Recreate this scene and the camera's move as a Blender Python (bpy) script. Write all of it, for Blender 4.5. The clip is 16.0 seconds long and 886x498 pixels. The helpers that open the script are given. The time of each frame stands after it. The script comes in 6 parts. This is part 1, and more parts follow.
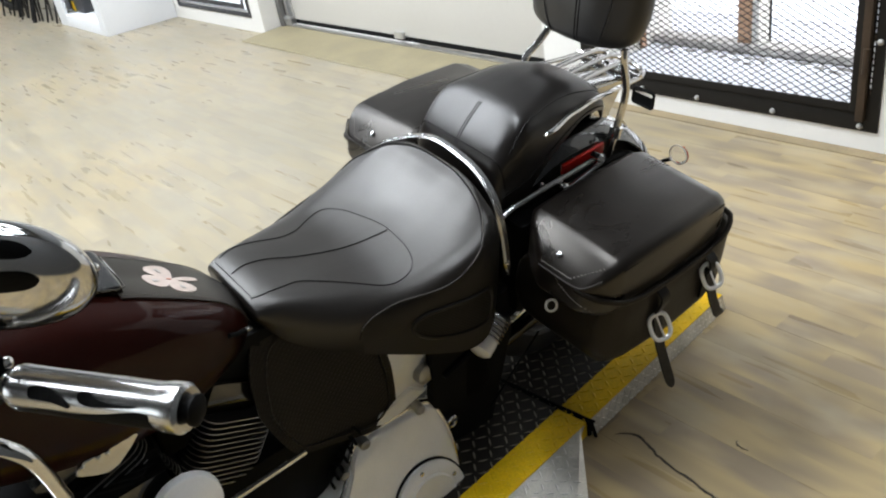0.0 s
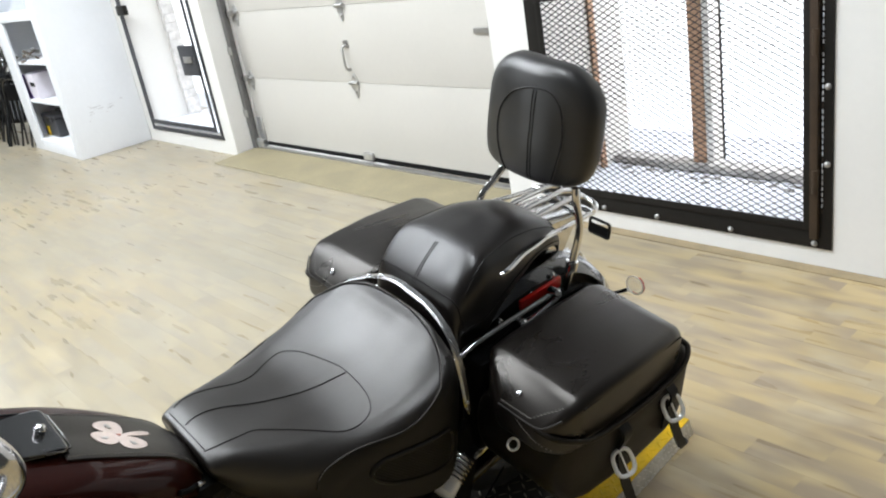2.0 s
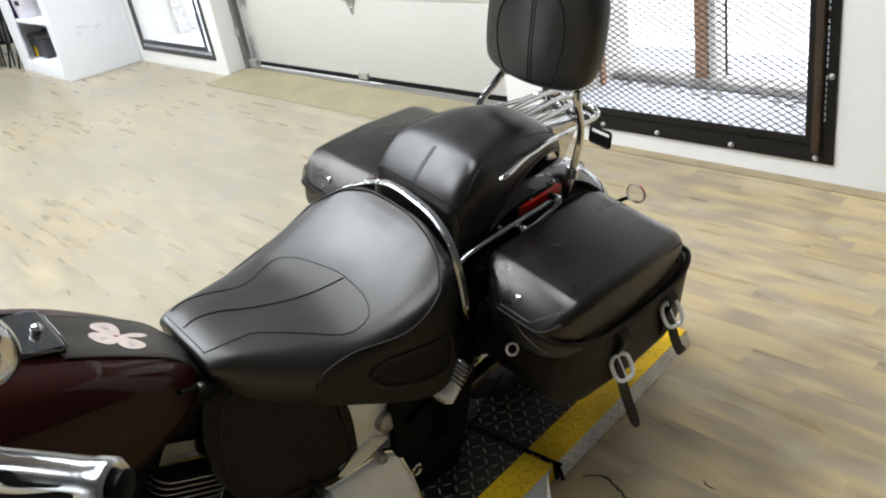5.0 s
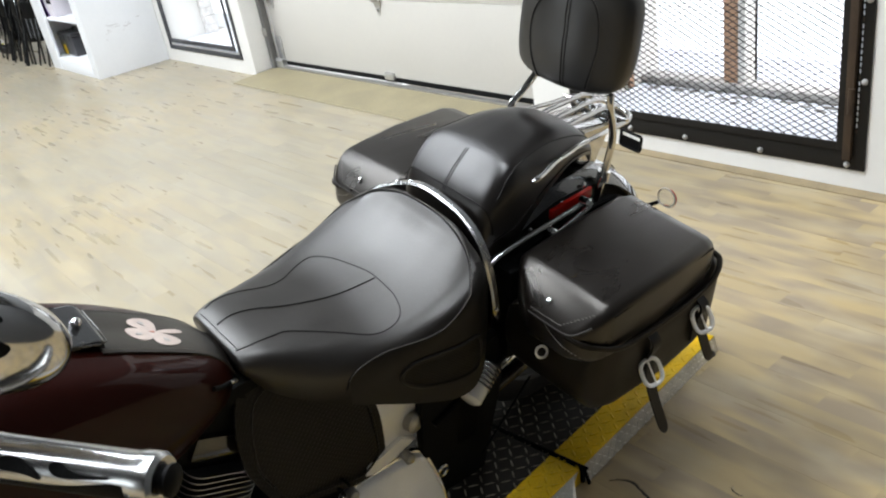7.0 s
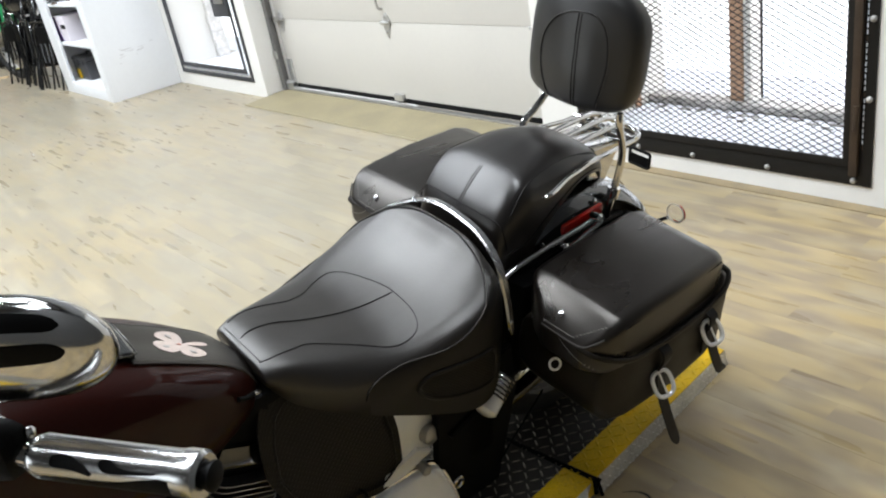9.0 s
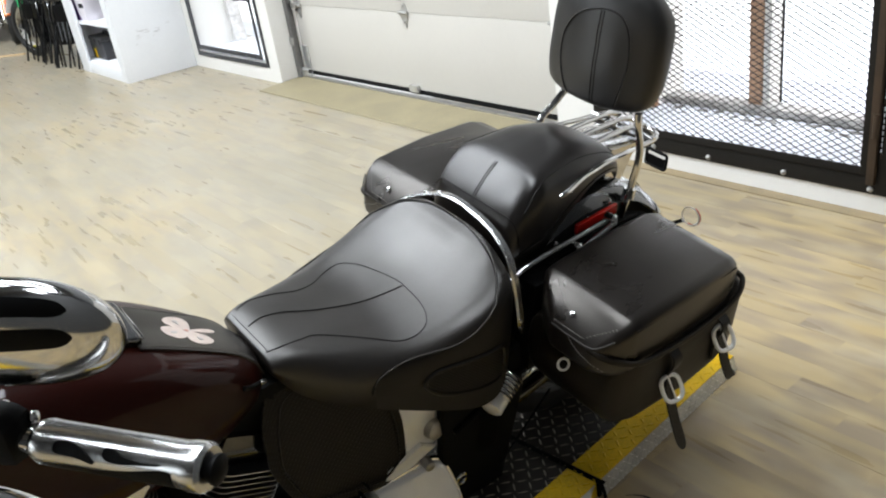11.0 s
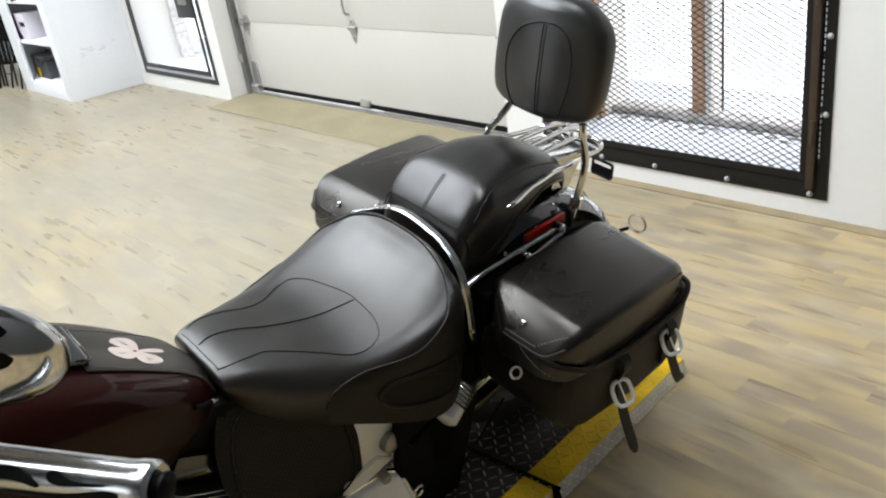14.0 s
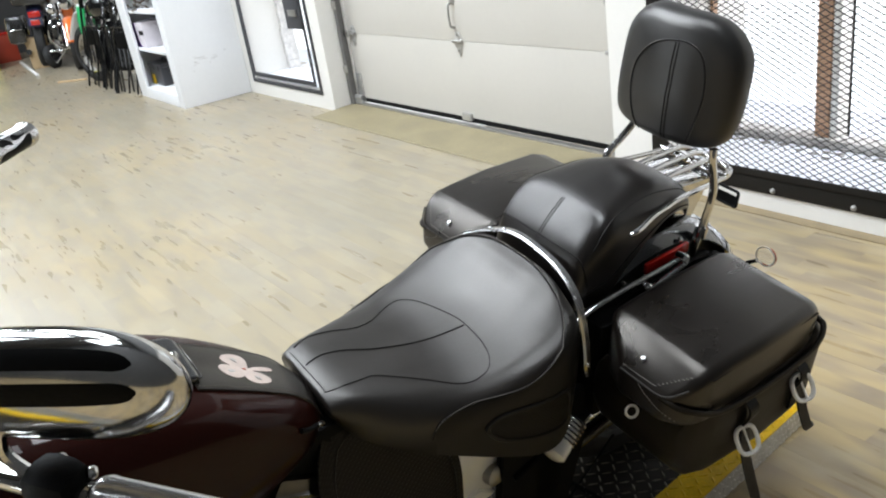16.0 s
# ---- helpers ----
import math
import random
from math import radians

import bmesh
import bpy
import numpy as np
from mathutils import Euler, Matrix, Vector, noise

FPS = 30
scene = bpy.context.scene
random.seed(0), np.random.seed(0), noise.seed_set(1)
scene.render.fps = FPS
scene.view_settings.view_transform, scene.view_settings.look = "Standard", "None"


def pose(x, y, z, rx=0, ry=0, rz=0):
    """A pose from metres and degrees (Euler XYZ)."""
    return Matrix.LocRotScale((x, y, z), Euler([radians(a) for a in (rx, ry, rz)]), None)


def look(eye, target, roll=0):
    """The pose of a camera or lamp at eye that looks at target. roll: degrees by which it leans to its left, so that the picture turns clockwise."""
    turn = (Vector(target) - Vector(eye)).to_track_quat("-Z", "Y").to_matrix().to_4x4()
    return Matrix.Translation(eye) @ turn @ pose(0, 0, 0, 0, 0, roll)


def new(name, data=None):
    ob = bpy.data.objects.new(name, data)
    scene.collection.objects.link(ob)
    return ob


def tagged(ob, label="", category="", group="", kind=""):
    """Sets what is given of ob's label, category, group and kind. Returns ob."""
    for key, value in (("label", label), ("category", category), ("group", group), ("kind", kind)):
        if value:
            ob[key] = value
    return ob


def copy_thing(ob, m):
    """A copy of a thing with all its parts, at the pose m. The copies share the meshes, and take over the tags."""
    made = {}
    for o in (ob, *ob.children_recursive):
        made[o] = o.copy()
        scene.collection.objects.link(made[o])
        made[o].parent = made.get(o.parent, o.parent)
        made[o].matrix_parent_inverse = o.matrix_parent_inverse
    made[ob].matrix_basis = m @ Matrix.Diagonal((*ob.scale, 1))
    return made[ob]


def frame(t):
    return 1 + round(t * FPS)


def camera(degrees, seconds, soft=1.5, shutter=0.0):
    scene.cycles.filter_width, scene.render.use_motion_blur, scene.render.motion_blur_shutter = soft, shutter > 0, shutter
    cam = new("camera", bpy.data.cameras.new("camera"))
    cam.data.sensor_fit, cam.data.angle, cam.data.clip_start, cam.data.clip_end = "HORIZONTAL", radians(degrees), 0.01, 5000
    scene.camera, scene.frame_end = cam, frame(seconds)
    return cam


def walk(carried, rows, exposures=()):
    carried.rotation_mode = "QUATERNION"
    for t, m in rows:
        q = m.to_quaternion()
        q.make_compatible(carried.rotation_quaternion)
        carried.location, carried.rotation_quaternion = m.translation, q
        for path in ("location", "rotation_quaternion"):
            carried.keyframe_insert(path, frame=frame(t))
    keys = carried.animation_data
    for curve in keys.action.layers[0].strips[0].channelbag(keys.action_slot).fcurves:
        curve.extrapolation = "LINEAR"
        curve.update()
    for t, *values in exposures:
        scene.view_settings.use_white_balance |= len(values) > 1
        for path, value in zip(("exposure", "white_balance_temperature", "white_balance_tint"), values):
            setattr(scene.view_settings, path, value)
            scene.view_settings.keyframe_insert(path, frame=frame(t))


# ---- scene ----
cam = camera(56.8, 16.0, 2.1)
PATH = [
    (0, (0.455, 0.158, 1.368), (-0.975, 1.176, 0.41), -10.1),
    (0.5, (0.467, 0.154, 1.384), (-0.923, 1.248, 0.45), -9.9),
    (1, (0.48, 0.172, 1.423), (-0.915, 1.352, 0.608), -7.9),
    (1.5, (0.473, 0.177, 1.44), (-0.99, 1.339, 0.726), -7.6),
    (2, (0.472, 0.206, 1.425), (-0.981, 1.366, 0.689), -10.0),
    (2.5, (0.452, 0.195, 1.398), (-0.988, 1.308, 0.57), -7.2),
    (3, (0.452, 0.197, 1.389), (-1.003, 1.282, 0.549), -7.6),
    (3.5, (0.457, 0.197, 1.382), (-0.999, 1.265, 0.523), -8.7),
    (4, (0.466, 0.192, 1.376), (-0.994, 1.248, 0.509), -9.4),
    (4.2, (0.466, 0.201, 1.373), (-0.959, 1.288, 0.485), -11.2),
    (6.3, (0.446, 0.178, 1.386), (-0.956, 1.291, 0.494), -9.5),
    (6.5, (0.449, 0.175, 1.388), (-0.974, 1.269, 0.505), -10.6),
    (7, (0.448, 0.18, 1.38), (-0.995, 1.246, 0.496), -10.2),
    (7.5, (0.456, 0.172, 1.391), (-1.037, 1.204, 0.551), -9.8),
    (8, (0.471, 0.163, 1.398), (-0.993, 1.226, 0.546), -9.7),
    (8.5, (0.478, 0.148, 1.389), (-0.967, 1.227, 0.524), -10.1),
    (8.7, (0.476, 0.143, 1.392), (-0.991, 1.211, 0.55), -10.8),
    (10.8, (0.464, 0.139, 1.394), (-0.997, 1.209, 0.545), -9.0),
    (11, (0.456, 0.146, 1.392), (-1.019, 1.195, 0.541), -8.8),
    (11.5, (0.46, 0.142, 1.398), (-0.991, 1.237, 0.564), -7.3),
    (12, (0.461, 0.146, 1.396), (-0.985, 1.251, 0.567), -8.0),
    (12.5, (0.457, 0.148, 1.394), (-0.989, 1.241, 0.549), -8.1),
    (13, (0.464, 0.14, 1.4), (-0.988, 1.244, 0.58), -7.9),
    (13.5, (0.472, 0.143, 1.399), (-0.957, 1.275, 0.577), -8.1),
    (14, (0.473, 0.147, 1.394), (-0.941, 1.288, 0.557), -8.8),
    (14.5, (0.453, 0.185, 1.378), (-0.942, 1.3, 0.476), -11.4),
    (15, (0.402, 0.188, 1.365), (-1.074, 1.158, 0.428), -12.2),
    (15.5, (0.369, 0.175, 1.378), (-1.19, 1.073, 0.504), -11.2),
    (16, (0.386, 0.155, 1.394), (-1.17, 1.14, 0.615), -9.0),
]
walk(cam, [(t, look(eye, target, roll)) for t, eye, target, roll in PATH], [(0, 0.02), (14.5, 0.0), (15.5, -0.07), (16, -0.07)])

# ---- light ----
world = bpy.data.worlds.new("sky")
scene.world = world
world.use_nodes = True
wn = world.node_tree
sky = wn.nodes.new("ShaderNodeTexSky")
sky.sky_type, sky.sun_disc = "NISHITA", False
sky.sun_elevation, sky.sun_rotation = radians(35), radians(200)
wn.links.new(sky.outputs[0], wn.nodes["Background"].inputs[0])
wn.nodes["Background"].inputs[1].default_value = 0.10


def lamp(name, x, y, z, sx, sy, watts, colour, rx=0.0, rz=0.0):
    data = bpy.data.lights.new(name, "AREA")
    data.shape, data.size, data.size_y, data.energy, data.color = "RECTANGLE", sx, sy, watts, colour
    ob = new(name, data)
    ob.matrix_world = pose(x, y, z, rx, 0, rz)
    return ob


# ---- materials ----
def shader(name, colour, rough=0.5, metal=0.0, coat=0.0, vary=0.15, scale=6.0, bump=0.0, bump_scale=200.0, spots=0.0, spec=0.5):
    """A surface with large stains, fine grain in colour and gloss, and fine relief."""
    m = bpy.data.materials.new(name)
    m.use_nodes = True
    t = m.node_tree
    b = t.nodes["Principled BSDF"]
    b.inputs["Metallic"].default_value = metal
    b.inputs["Coat Weight"].default_value = coat
    b.inputs["Coat Roughness"].default_value = 0.04
    b.inputs["Specular IOR Level"].default_value = spec
    co = t.nodes.new("ShaderNodeTexCoord")
    n1 = t.nodes.new("ShaderNodeTexNoise")
    n1.inputs["Scale"].default_value, n1.inputs["Detail"].default_value = scale, 6.0
    n2 = t.nodes.new("ShaderNodeTexNoise")
    n2.inputs["Scale"].default_value, n2.inputs["Detail"].default_value = scale * 14, 3.0
    for n in (n1, n2):
        t.links.new(co.outputs["Object"], n.inputs["Vector"])
    mix = t.nodes.new("ShaderNodeMix")
    mix.data_type = "FLOAT"
    mix.inputs[0].default_value = 0.35
    t.links.new(n1.outputs[0], mix.inputs[2])
    t.links.new(n2.outputs[0], mix.inputs[3])
    ramp = t.nodes.new("ShaderNodeValToRGB")
    lo = tuple(c * (1 - vary) for c in colour)
    hi = tuple(min(1.0, c * (1 + vary)) for c in colour)
    ramp.color_ramp.elements[0].position, ramp.color_ramp.elements[0].color = 0.3, (*lo, 1)
    ramp.color_ramp.elements[1].position, ramp.color_ramp.elements[1].color = 0.7, (*hi, 1)
    t.links.new(mix.outputs[0], ramp.inputs[0])
    t.links.new(ramp.outputs[0], b.inputs["Base Color"])
    rr = t.nodes.new("ShaderNodeMapRange")
    rr.inputs[1].default_value, rr.inputs[2].default_value = 0.3, 0.7
    rr.inputs[3].default_value, rr.inputs[4].default_value = max(0.02, rough * 0.85), min(1.0, rough * 1.15)
    t.links.new(mix.outputs[0], rr.inputs[0])
    t.links.new(rr.outputs[0], b.inputs["Roughness"])
    if bump:
        v = t.nodes.new("ShaderNodeTexNoise")
        v.inputs["Scale"].default_value, v.inputs["Detail"].default_value = bump_scale, 4.0
        t.links.new(co.outputs["Object"], v.inputs["Vector"])
        bp = t.nodes.new("ShaderNodeBump")
        bp.inputs["Strength"].default_value, bp.inputs["Distance"].default_value = bump, 0.002
        t.links.new(v.outputs[0], bp.inputs["Height"])
        t.links.new(bp.outputs[0], b.inputs["Normal"])
    return m


def glow(name, colour, strength):
    m = bpy.data.materials.new(name)
    m.use_nodes = True
    b = m.node_tree.nodes["Principled BSDF"]
    b.inputs["Base Color"].default_value = (*colour, 1)
    b.inputs["Emission Color"].default_value = (*colour, 1)
    b.inputs["Emission Strength"].default_value = strength
    return m


def plank_shader():
    """Worn oak-look boards: a tone of its own for each strip, ochre and grey-brown bands, grain and a satin finish."""
    m = bpy.data.materials.new("oak_boards")
    m.use_nodes = True
    t = m.node_tree
    b = t.nodes["Principled BSDF"]
    geo = t.nodes.new("ShaderNodeNewGeometry")
    info = t.nodes.new("ShaderNodeObjectInfo")

    def calc(op, x, y):
        n = t.nodes.new("ShaderNodeMath")
        n.operation = op
        for k, v in enumerate((x, y)):
            if isinstance(v, (int, float)):
                n.inputs[k].default_value = v
            else:
                t.links.new(v, n.inputs[k])
        return n.outputs[0]

    def span(v, a0, a1, b0, b1):
        n = t.nodes.new("ShaderNodeMapRange")
        for k, c in enumerate((a0, a1, b0, b1)):
            n.inputs[k + 1].default_value = c
        t.links.new(v, n.inputs[0])
        return n.outputs[0]

    def blend(f, a, c):
        n = t.nodes.new("ShaderNodeMix")
        n.data_type = "RGBA"
        t.links.new(f, n.inputs[0])
        for k, v in ((6, a), (7, c)):
            if isinstance(v, tuple):
                n.inputs[k].default_value = (*v, 1)
            else:
                t.links.new(v, n.inputs[k])
        return n.outputs[2]

    rnd = calc("FRACT", calc("ADD", info.outputs["Random"], geo.outputs["Random Per Island"]), 0.0)
    shift = t.nodes.new("ShaderNodeCombineXYZ")
    t.links.new(calc("MULTIPLY", rnd, 23.0), shift.inputs[2])

    def stretched(sx, sy, own):
        n = t.nodes.new("ShaderNodeVectorMath")
        n.operation = "MULTIPLY_ADD"
        n.inputs[1].default_value = (sx, sy, 1.0)
        t.links.new(geo.outputs["Position"], n.inputs[0])
        if own:
            t.links.new(shift.outputs[0], n.inputs[2])
        return n.outputs[0]

    def noise(vec, scale, detail, rough=0.55):
        n = t.nodes.new("ShaderNodeTexNoise")
        n.inputs["Scale"].default_value, n.inputs["Detail"].default_value, n.inputs["Roughness"].default_value = scale, detail, rough
        t.links.new(vec, n.inputs["Vector"])
        return n.outputs[0]

    grain = noise(stretched(1.5, 14.0, True), 1.8, 2.0, 0.5)
    bands = noise(stretched(1.35, 4.6, True), 2.7, 1.2)
    blot = noise(stretched(1.2, 2.2, False), 2.6, 3.0)
    wide = noise(stretched(1.0, 1.3, False), 0.7, 3.0)
    greyish = span(calc("ADD", bands, calc("MULTIPLY", calc("SUBTRACT", rnd, 0.5), 0.20)), 0.39, 0.65, 0.0, 1.0)
    wood = blend(greyish, WOOD_OCHRE, WOOD_BROWN)
    wood = blend(span(blot, 0.50, 0.74, 0.0, 0.75), wood, WOOD_PALE)
    # the boards turn greyer towards the west part of the hall
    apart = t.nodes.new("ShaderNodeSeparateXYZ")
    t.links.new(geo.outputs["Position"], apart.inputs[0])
    west_share = span(calc("ADD", apart.outputs[0], calc("MULTIPLY", calc("SUBTRACT", wide, 0.5), 1.6)), -2.3, -0.5, 1.0, 0.0)
    wood = blend(calc("MULTIPLY", west_share, span(wide, 0.30, 0.70, 0.50, 0.86)), wood, WOOD_GREY)
    tone = t.nodes.new("ShaderNodeHueSaturation")
    value = calc("MULTIPLY", span(rnd, 0.0, 1.0, 0.90, 1.06), span(grain, 0.33, 0.67, 0.95, 1.04))
    t.links.new(value, tone.inputs["Value"])
    t.links.new(wood, tone.inputs["Color"])
    t.links.new(tone.outputs[0], b.inputs["Base Color"])
    t.links.new(span(calc("ADD", grain, calc("MULTIPLY", wide, 0.5)), 0.5, 1.0, 0.24, 0.44), b.inputs["Roughness"])
    b.inputs["Specular IOR Level"].default_value = 0.42
    return m


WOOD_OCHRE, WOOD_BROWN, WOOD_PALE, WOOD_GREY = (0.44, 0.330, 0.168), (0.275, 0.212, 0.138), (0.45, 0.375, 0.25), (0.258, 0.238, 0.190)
OAK = plank_shader()
WALL = shader("white_wall_paint", (0.70, 0.682, 0.648), 0.6, vary=0.03, scale=2.5, bump=0.15, bump_scale=90)
CEIL = shader("dark_ceiling_paint", (0.055, 0.055, 0.055), 0.8, vary=0.03, scale=2)
UPPER = shader("unseen_upper_wall_grey", (0.12, 0.12, 0.122), 0.7, vary=0.08, scale=2.5)
# near-black so that the unseen south and east walls darken reflections
DARKW = shader("dark_wall_tone", (0.035, 0.035, 0.035), 0.7, vary=0.1, scale=2.5)
DOORW = shader("door_paint", (0.520, 0.496, 0.452), 0.42, vary=0.03, scale=2.2, bump=0.1, bump_scale=120)
def hide(name, colour, rough, spec, tint, wear=0.12, pebble=300.0, relief=0.10):
    """Leather: a pebbled grain, soft creases, gloss that wears unevenly and a brownish sheen."""
    m = shader(name, colour, rough, vary=0.25, scale=14, spec=spec)
    t = m.node_tree
    b = t.nodes["Principled BSDF"]
    b.inputs["Specular Tint"].default_value = (*tint, 1.0)
    co = next(n for n in t.nodes if n.type == "TEX_COORD")
    cells = t.nodes.new("ShaderNodeTexVoronoi")
    cells.inputs["Scale"].default_value = pebble
    crease = t.nodes.new("ShaderNodeTexNoise")
    crease.inputs["Scale"].default_value, crease.inputs["Detail"].default_value, crease.inputs["Distortion"].default_value = 34.0, 5.0, 0.8
    rub = t.nodes.new("ShaderNodeTexNoise")
    rub.inputs["Scale"].default_value, rub.inputs["Detail"].default_value, rub.inputs["Distortion"].default_value = 7.0, 7.0, 1.2
    squeeze = t.nodes.new("ShaderNodeMapping")
    squeeze.inputs["Scale"].default_value = (1.0, 0.35, 1.0)
    t.links.new(co.outputs["Object"], squeeze.inputs["Vector"])
    t.links.new(co.outputs["Object"], cells.inputs["Vector"])
    t.links.new(co.outputs["Object"], crease.inputs["Vector"])
    t.links.new(squeeze.outputs[0], rub.inputs["Vector"])
    rr = t.nodes.new("ShaderNodeMapRange")
    for k, c in enumerate((0.35, 0.65, rough - wear * 0.5, rough + wear * 0.5)):
        rr.inputs[k + 1].default_value = c
    t.links.new(rub.outputs[0], rr.inputs[0])
    t.links.new(rr.outputs[0], b.inputs["Roughness"])
    low = t.nodes.new("ShaderNodeBump")
    low.inputs["Strength"].default_value, low.inputs["Distance"].default_value = relief * 0.8, 0.002
    t.links.new(crease.outputs[0], low.inputs["Height"])
    fine = t.nodes.new("ShaderNodeBump")
    fine.inputs["Strength"].default_value, fine.inputs["Distance"].default_value = relief, 0.001
    t.links.new(cells.outputs["Distance"], fine.inputs["Height"])
    t.links.new(low.outputs[0], fine.inputs["Normal"])
    t.links.new(fine.outputs[0], b.inputs["Normal"])
    return m


def weave_hide(name, colour, rough, spec, step):
    """Leather stamped with a basket weave of small raised blocks."""
    m = shader(name, colour, rough, vary=0.35, scale=30, spec=spec)
    t = m.node_tree
    b = t.nodes["Principled BSDF"]
    co = next(n for n in t.nodes if n.type == "TEX_COORD")
    turn = t.nodes.new("ShaderNodeMapping")
    turn.inputs["Rotation"].default_value = (radians(45), 0.0, 0.0)
    t.links.new(co.outputs["Object"], turn.inputs["Vector"])
    waves = []
    for axis in ("Y", "Z"):
        w = t.nodes.new("ShaderNodeTexWave")
        w.bands_direction = axis
        w.inputs["Scale"].default_value = 0.314 / step
        t.links.new(turn.outputs[0], w.inputs["Vector"])
        waves.append(w.outputs["Fac"])
    both = t.nodes.new("ShaderNodeMath")
    both.operation = "MULTIPLY"
    t.links.new(waves[0], both.inputs[0])
    t.links.new(waves[1], both.inputs[1])
    bp = t.nodes.new("ShaderNodeBump")
    bp.inputs["Strength"].default_value, bp.inputs["Distance"].default_value = 0.5, 0.0015
    t.links.new(both.outputs[0], bp.inputs["Height"])
    t.links.new(bp.outputs[0], b.inputs["Normal"])
    return m


LEATHER = hide("black_leather", (0.0065, 0.0045, 0.0032), 0.42, 0.84, (1.0, 0.975, 0.945), 0.11)
# gloss falls with height: shade of the seat's sides put into the leather
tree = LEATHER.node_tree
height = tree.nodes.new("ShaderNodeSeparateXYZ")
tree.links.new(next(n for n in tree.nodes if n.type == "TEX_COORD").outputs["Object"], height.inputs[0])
flank_dim = tree.nodes.new("ShaderNodeMapRange")
flank_dim.interpolation_type = "SMOOTHSTEP"
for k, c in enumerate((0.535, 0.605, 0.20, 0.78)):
    flank_dim.inputs[k + 1].default_value = c
tree.links.new(height.outputs[2], flank_dim.inputs[0])
tree.links.new(flank_dim.outputs[0], tree.nodes["Principled BSDF"].inputs["Specular IOR Level"])
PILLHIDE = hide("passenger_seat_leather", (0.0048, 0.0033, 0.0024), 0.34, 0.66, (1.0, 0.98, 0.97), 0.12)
BAGHIDE = hide("bag_leather", (0.0045, 0.0032, 0.0024), 0.31, 0.56, (1.0, 0.93, 0.86), 0.13, 240.0, 0.08)
PADHIDE = hide("backrest_leather", (0.0060, 0.0056, 0.0055), 0.40, 0.86, (1.0, 0.975, 0.95), 0.10)
BAGBODY = hide("bag_body_leather", (0.0050, 0.0037, 0.0027), 0.46, 0.26, (1.0, 0.90, 0.78), 0.12, 240.0, 0.10)
SKIRT = weave_hide("woven_black_leather", (0.0062, 0.0050, 0.0041), 0.5, 0.16, 0.0055)
TOOLED = weave_hide("tooled_leather", (0.0125, 0.0106, 0.0087), 0.5, 0.18, 0.009)
SKIRTHIDE = hide("matt_skirt_leather", (0.0040, 0.0032, 0.0026), 0.5, 0.32, (1.0, 0.95, 0.9), 0.10)
THREAD = shader("grey_thread", (0.16, 0.145, 0.13), 0.7)
SEAM = shader("seam_leather", (0.006, 0.0048, 0.004), 0.55, spec=0.25)
STRAPHIDE = shader("strap_leather", (0.006, 0.005, 0.0045), 0.5, vary=0.3, scale=40, bump=0.3, bump_scale=300, spec=0.3)
CHROME = shader("chrome", (0.66, 0.655, 0.65), 0.07, metal=1.0, vary=0.02, scale=5)
SOFTCHROME = shader("worn_chrome", (0.58, 0.575, 0.57), 0.12, metal=1.0, vary=0.1, scale=30)
TRACKM = shader("dull_galvanised_track", (0.16, 0.156, 0.15), 0.55, metal=0.5, vary=0.25, scale=20)
BOLTM = shader("dull_bolt_steel", (0.34, 0.33, 0.315), 0.5, metal=0.4, vary=0.3, scale=40)
GRIPCHROME = shader("satin_chrome", (0.50, 0.495, 0.49), 0.24, metal=1.0, vary=0.08, scale=40)
SATIN = shader("polished_alloy", (0.80, 0.78, 0.75), 0.2, metal=1.0, vary=0.05, scale=20)
BRUSHED = shader("dull_metal", (0.42, 0.41, 0.39), 0.45, metal=0.9, vary=0.2, scale=20)
MAROON = shader("dark_maroon_paint", (0.0150, 0.0021, 0.0010), 0.42, spec=0.04, coat=0.34, vary=0.12, scale=5)
BLACK = shader("gloss_black_paint", (0.006, 0.006, 0.006), 0.25, coat=1.0, vary=0.1, scale=5)
MATT = shader("matt_black", (0.003, 0.003, 0.003), 0.55, vary=0.25, scale=25, bump=0.2, spec=0.09)
RUBBER = shader("rubber", (0.014, 0.014, 0.014), 0.7, vary=0.2, scale=25)
RED = shader("red_lens", (0.42, 0.012, 0.008), 0.15, coat=0.6, vary=0.1, scale=60)
AMBER = shader("clear_lens", (0.75, 0.68, 0.60), 0.1, coat=0.5, vary=0.05)
CLEAR = shader("clear_plastic", (0.95, 0.95, 0.95), 0.05, vary=0.01)
CLEAR.node_tree.nodes["Principled BSDF"].inputs["Transmission Weight"].default_value = 1.0
CLEAR.node_tree.nodes["Principled BSDF"].inputs["IOR"].default_value = 1.06
PINK = shader("ivory_patch", (0.50, 0.41, 0.36), 0.6, vary=0.15, scale=60, bump=0.2)
ROSE = shader("rose_stitch", (0.45, 0.16, 0.12), 0.7)
YELLOW = shader("worn_yellow_paint", (0.74, 0.47, 0.006), 0.5, vary=0.3, scale=11, bump=0.1, spec=0.25)
TREAD = shader("black_tread_plate", (0.022, 0.019, 0.015), 0.5, metal=0.1, vary=0.4, scale=12, spec=0.22)
RIB = shader("worn_tread_ribs", (0.19, 0.168, 0.135), 0.35, metal=0.7, vary=0.5, scale=18)
BARERIB = shader("bare_tread_ribs", (0.80, 0.78, 0.74), 0.3, metal=0.6, vary=0.2, scale=18)
ALLOY = shader("bare_tread_plate", (0.60, 0.575, 0.52), 0.4, metal=0.7, vary=0.3, scale=14)
STEEL = shader("raw_dark_steel", (0.011, 0.0095, 0.0082), 0.55, spec=0.22, metal=0.1, vary=0.35, scale=9, bump=0.2)
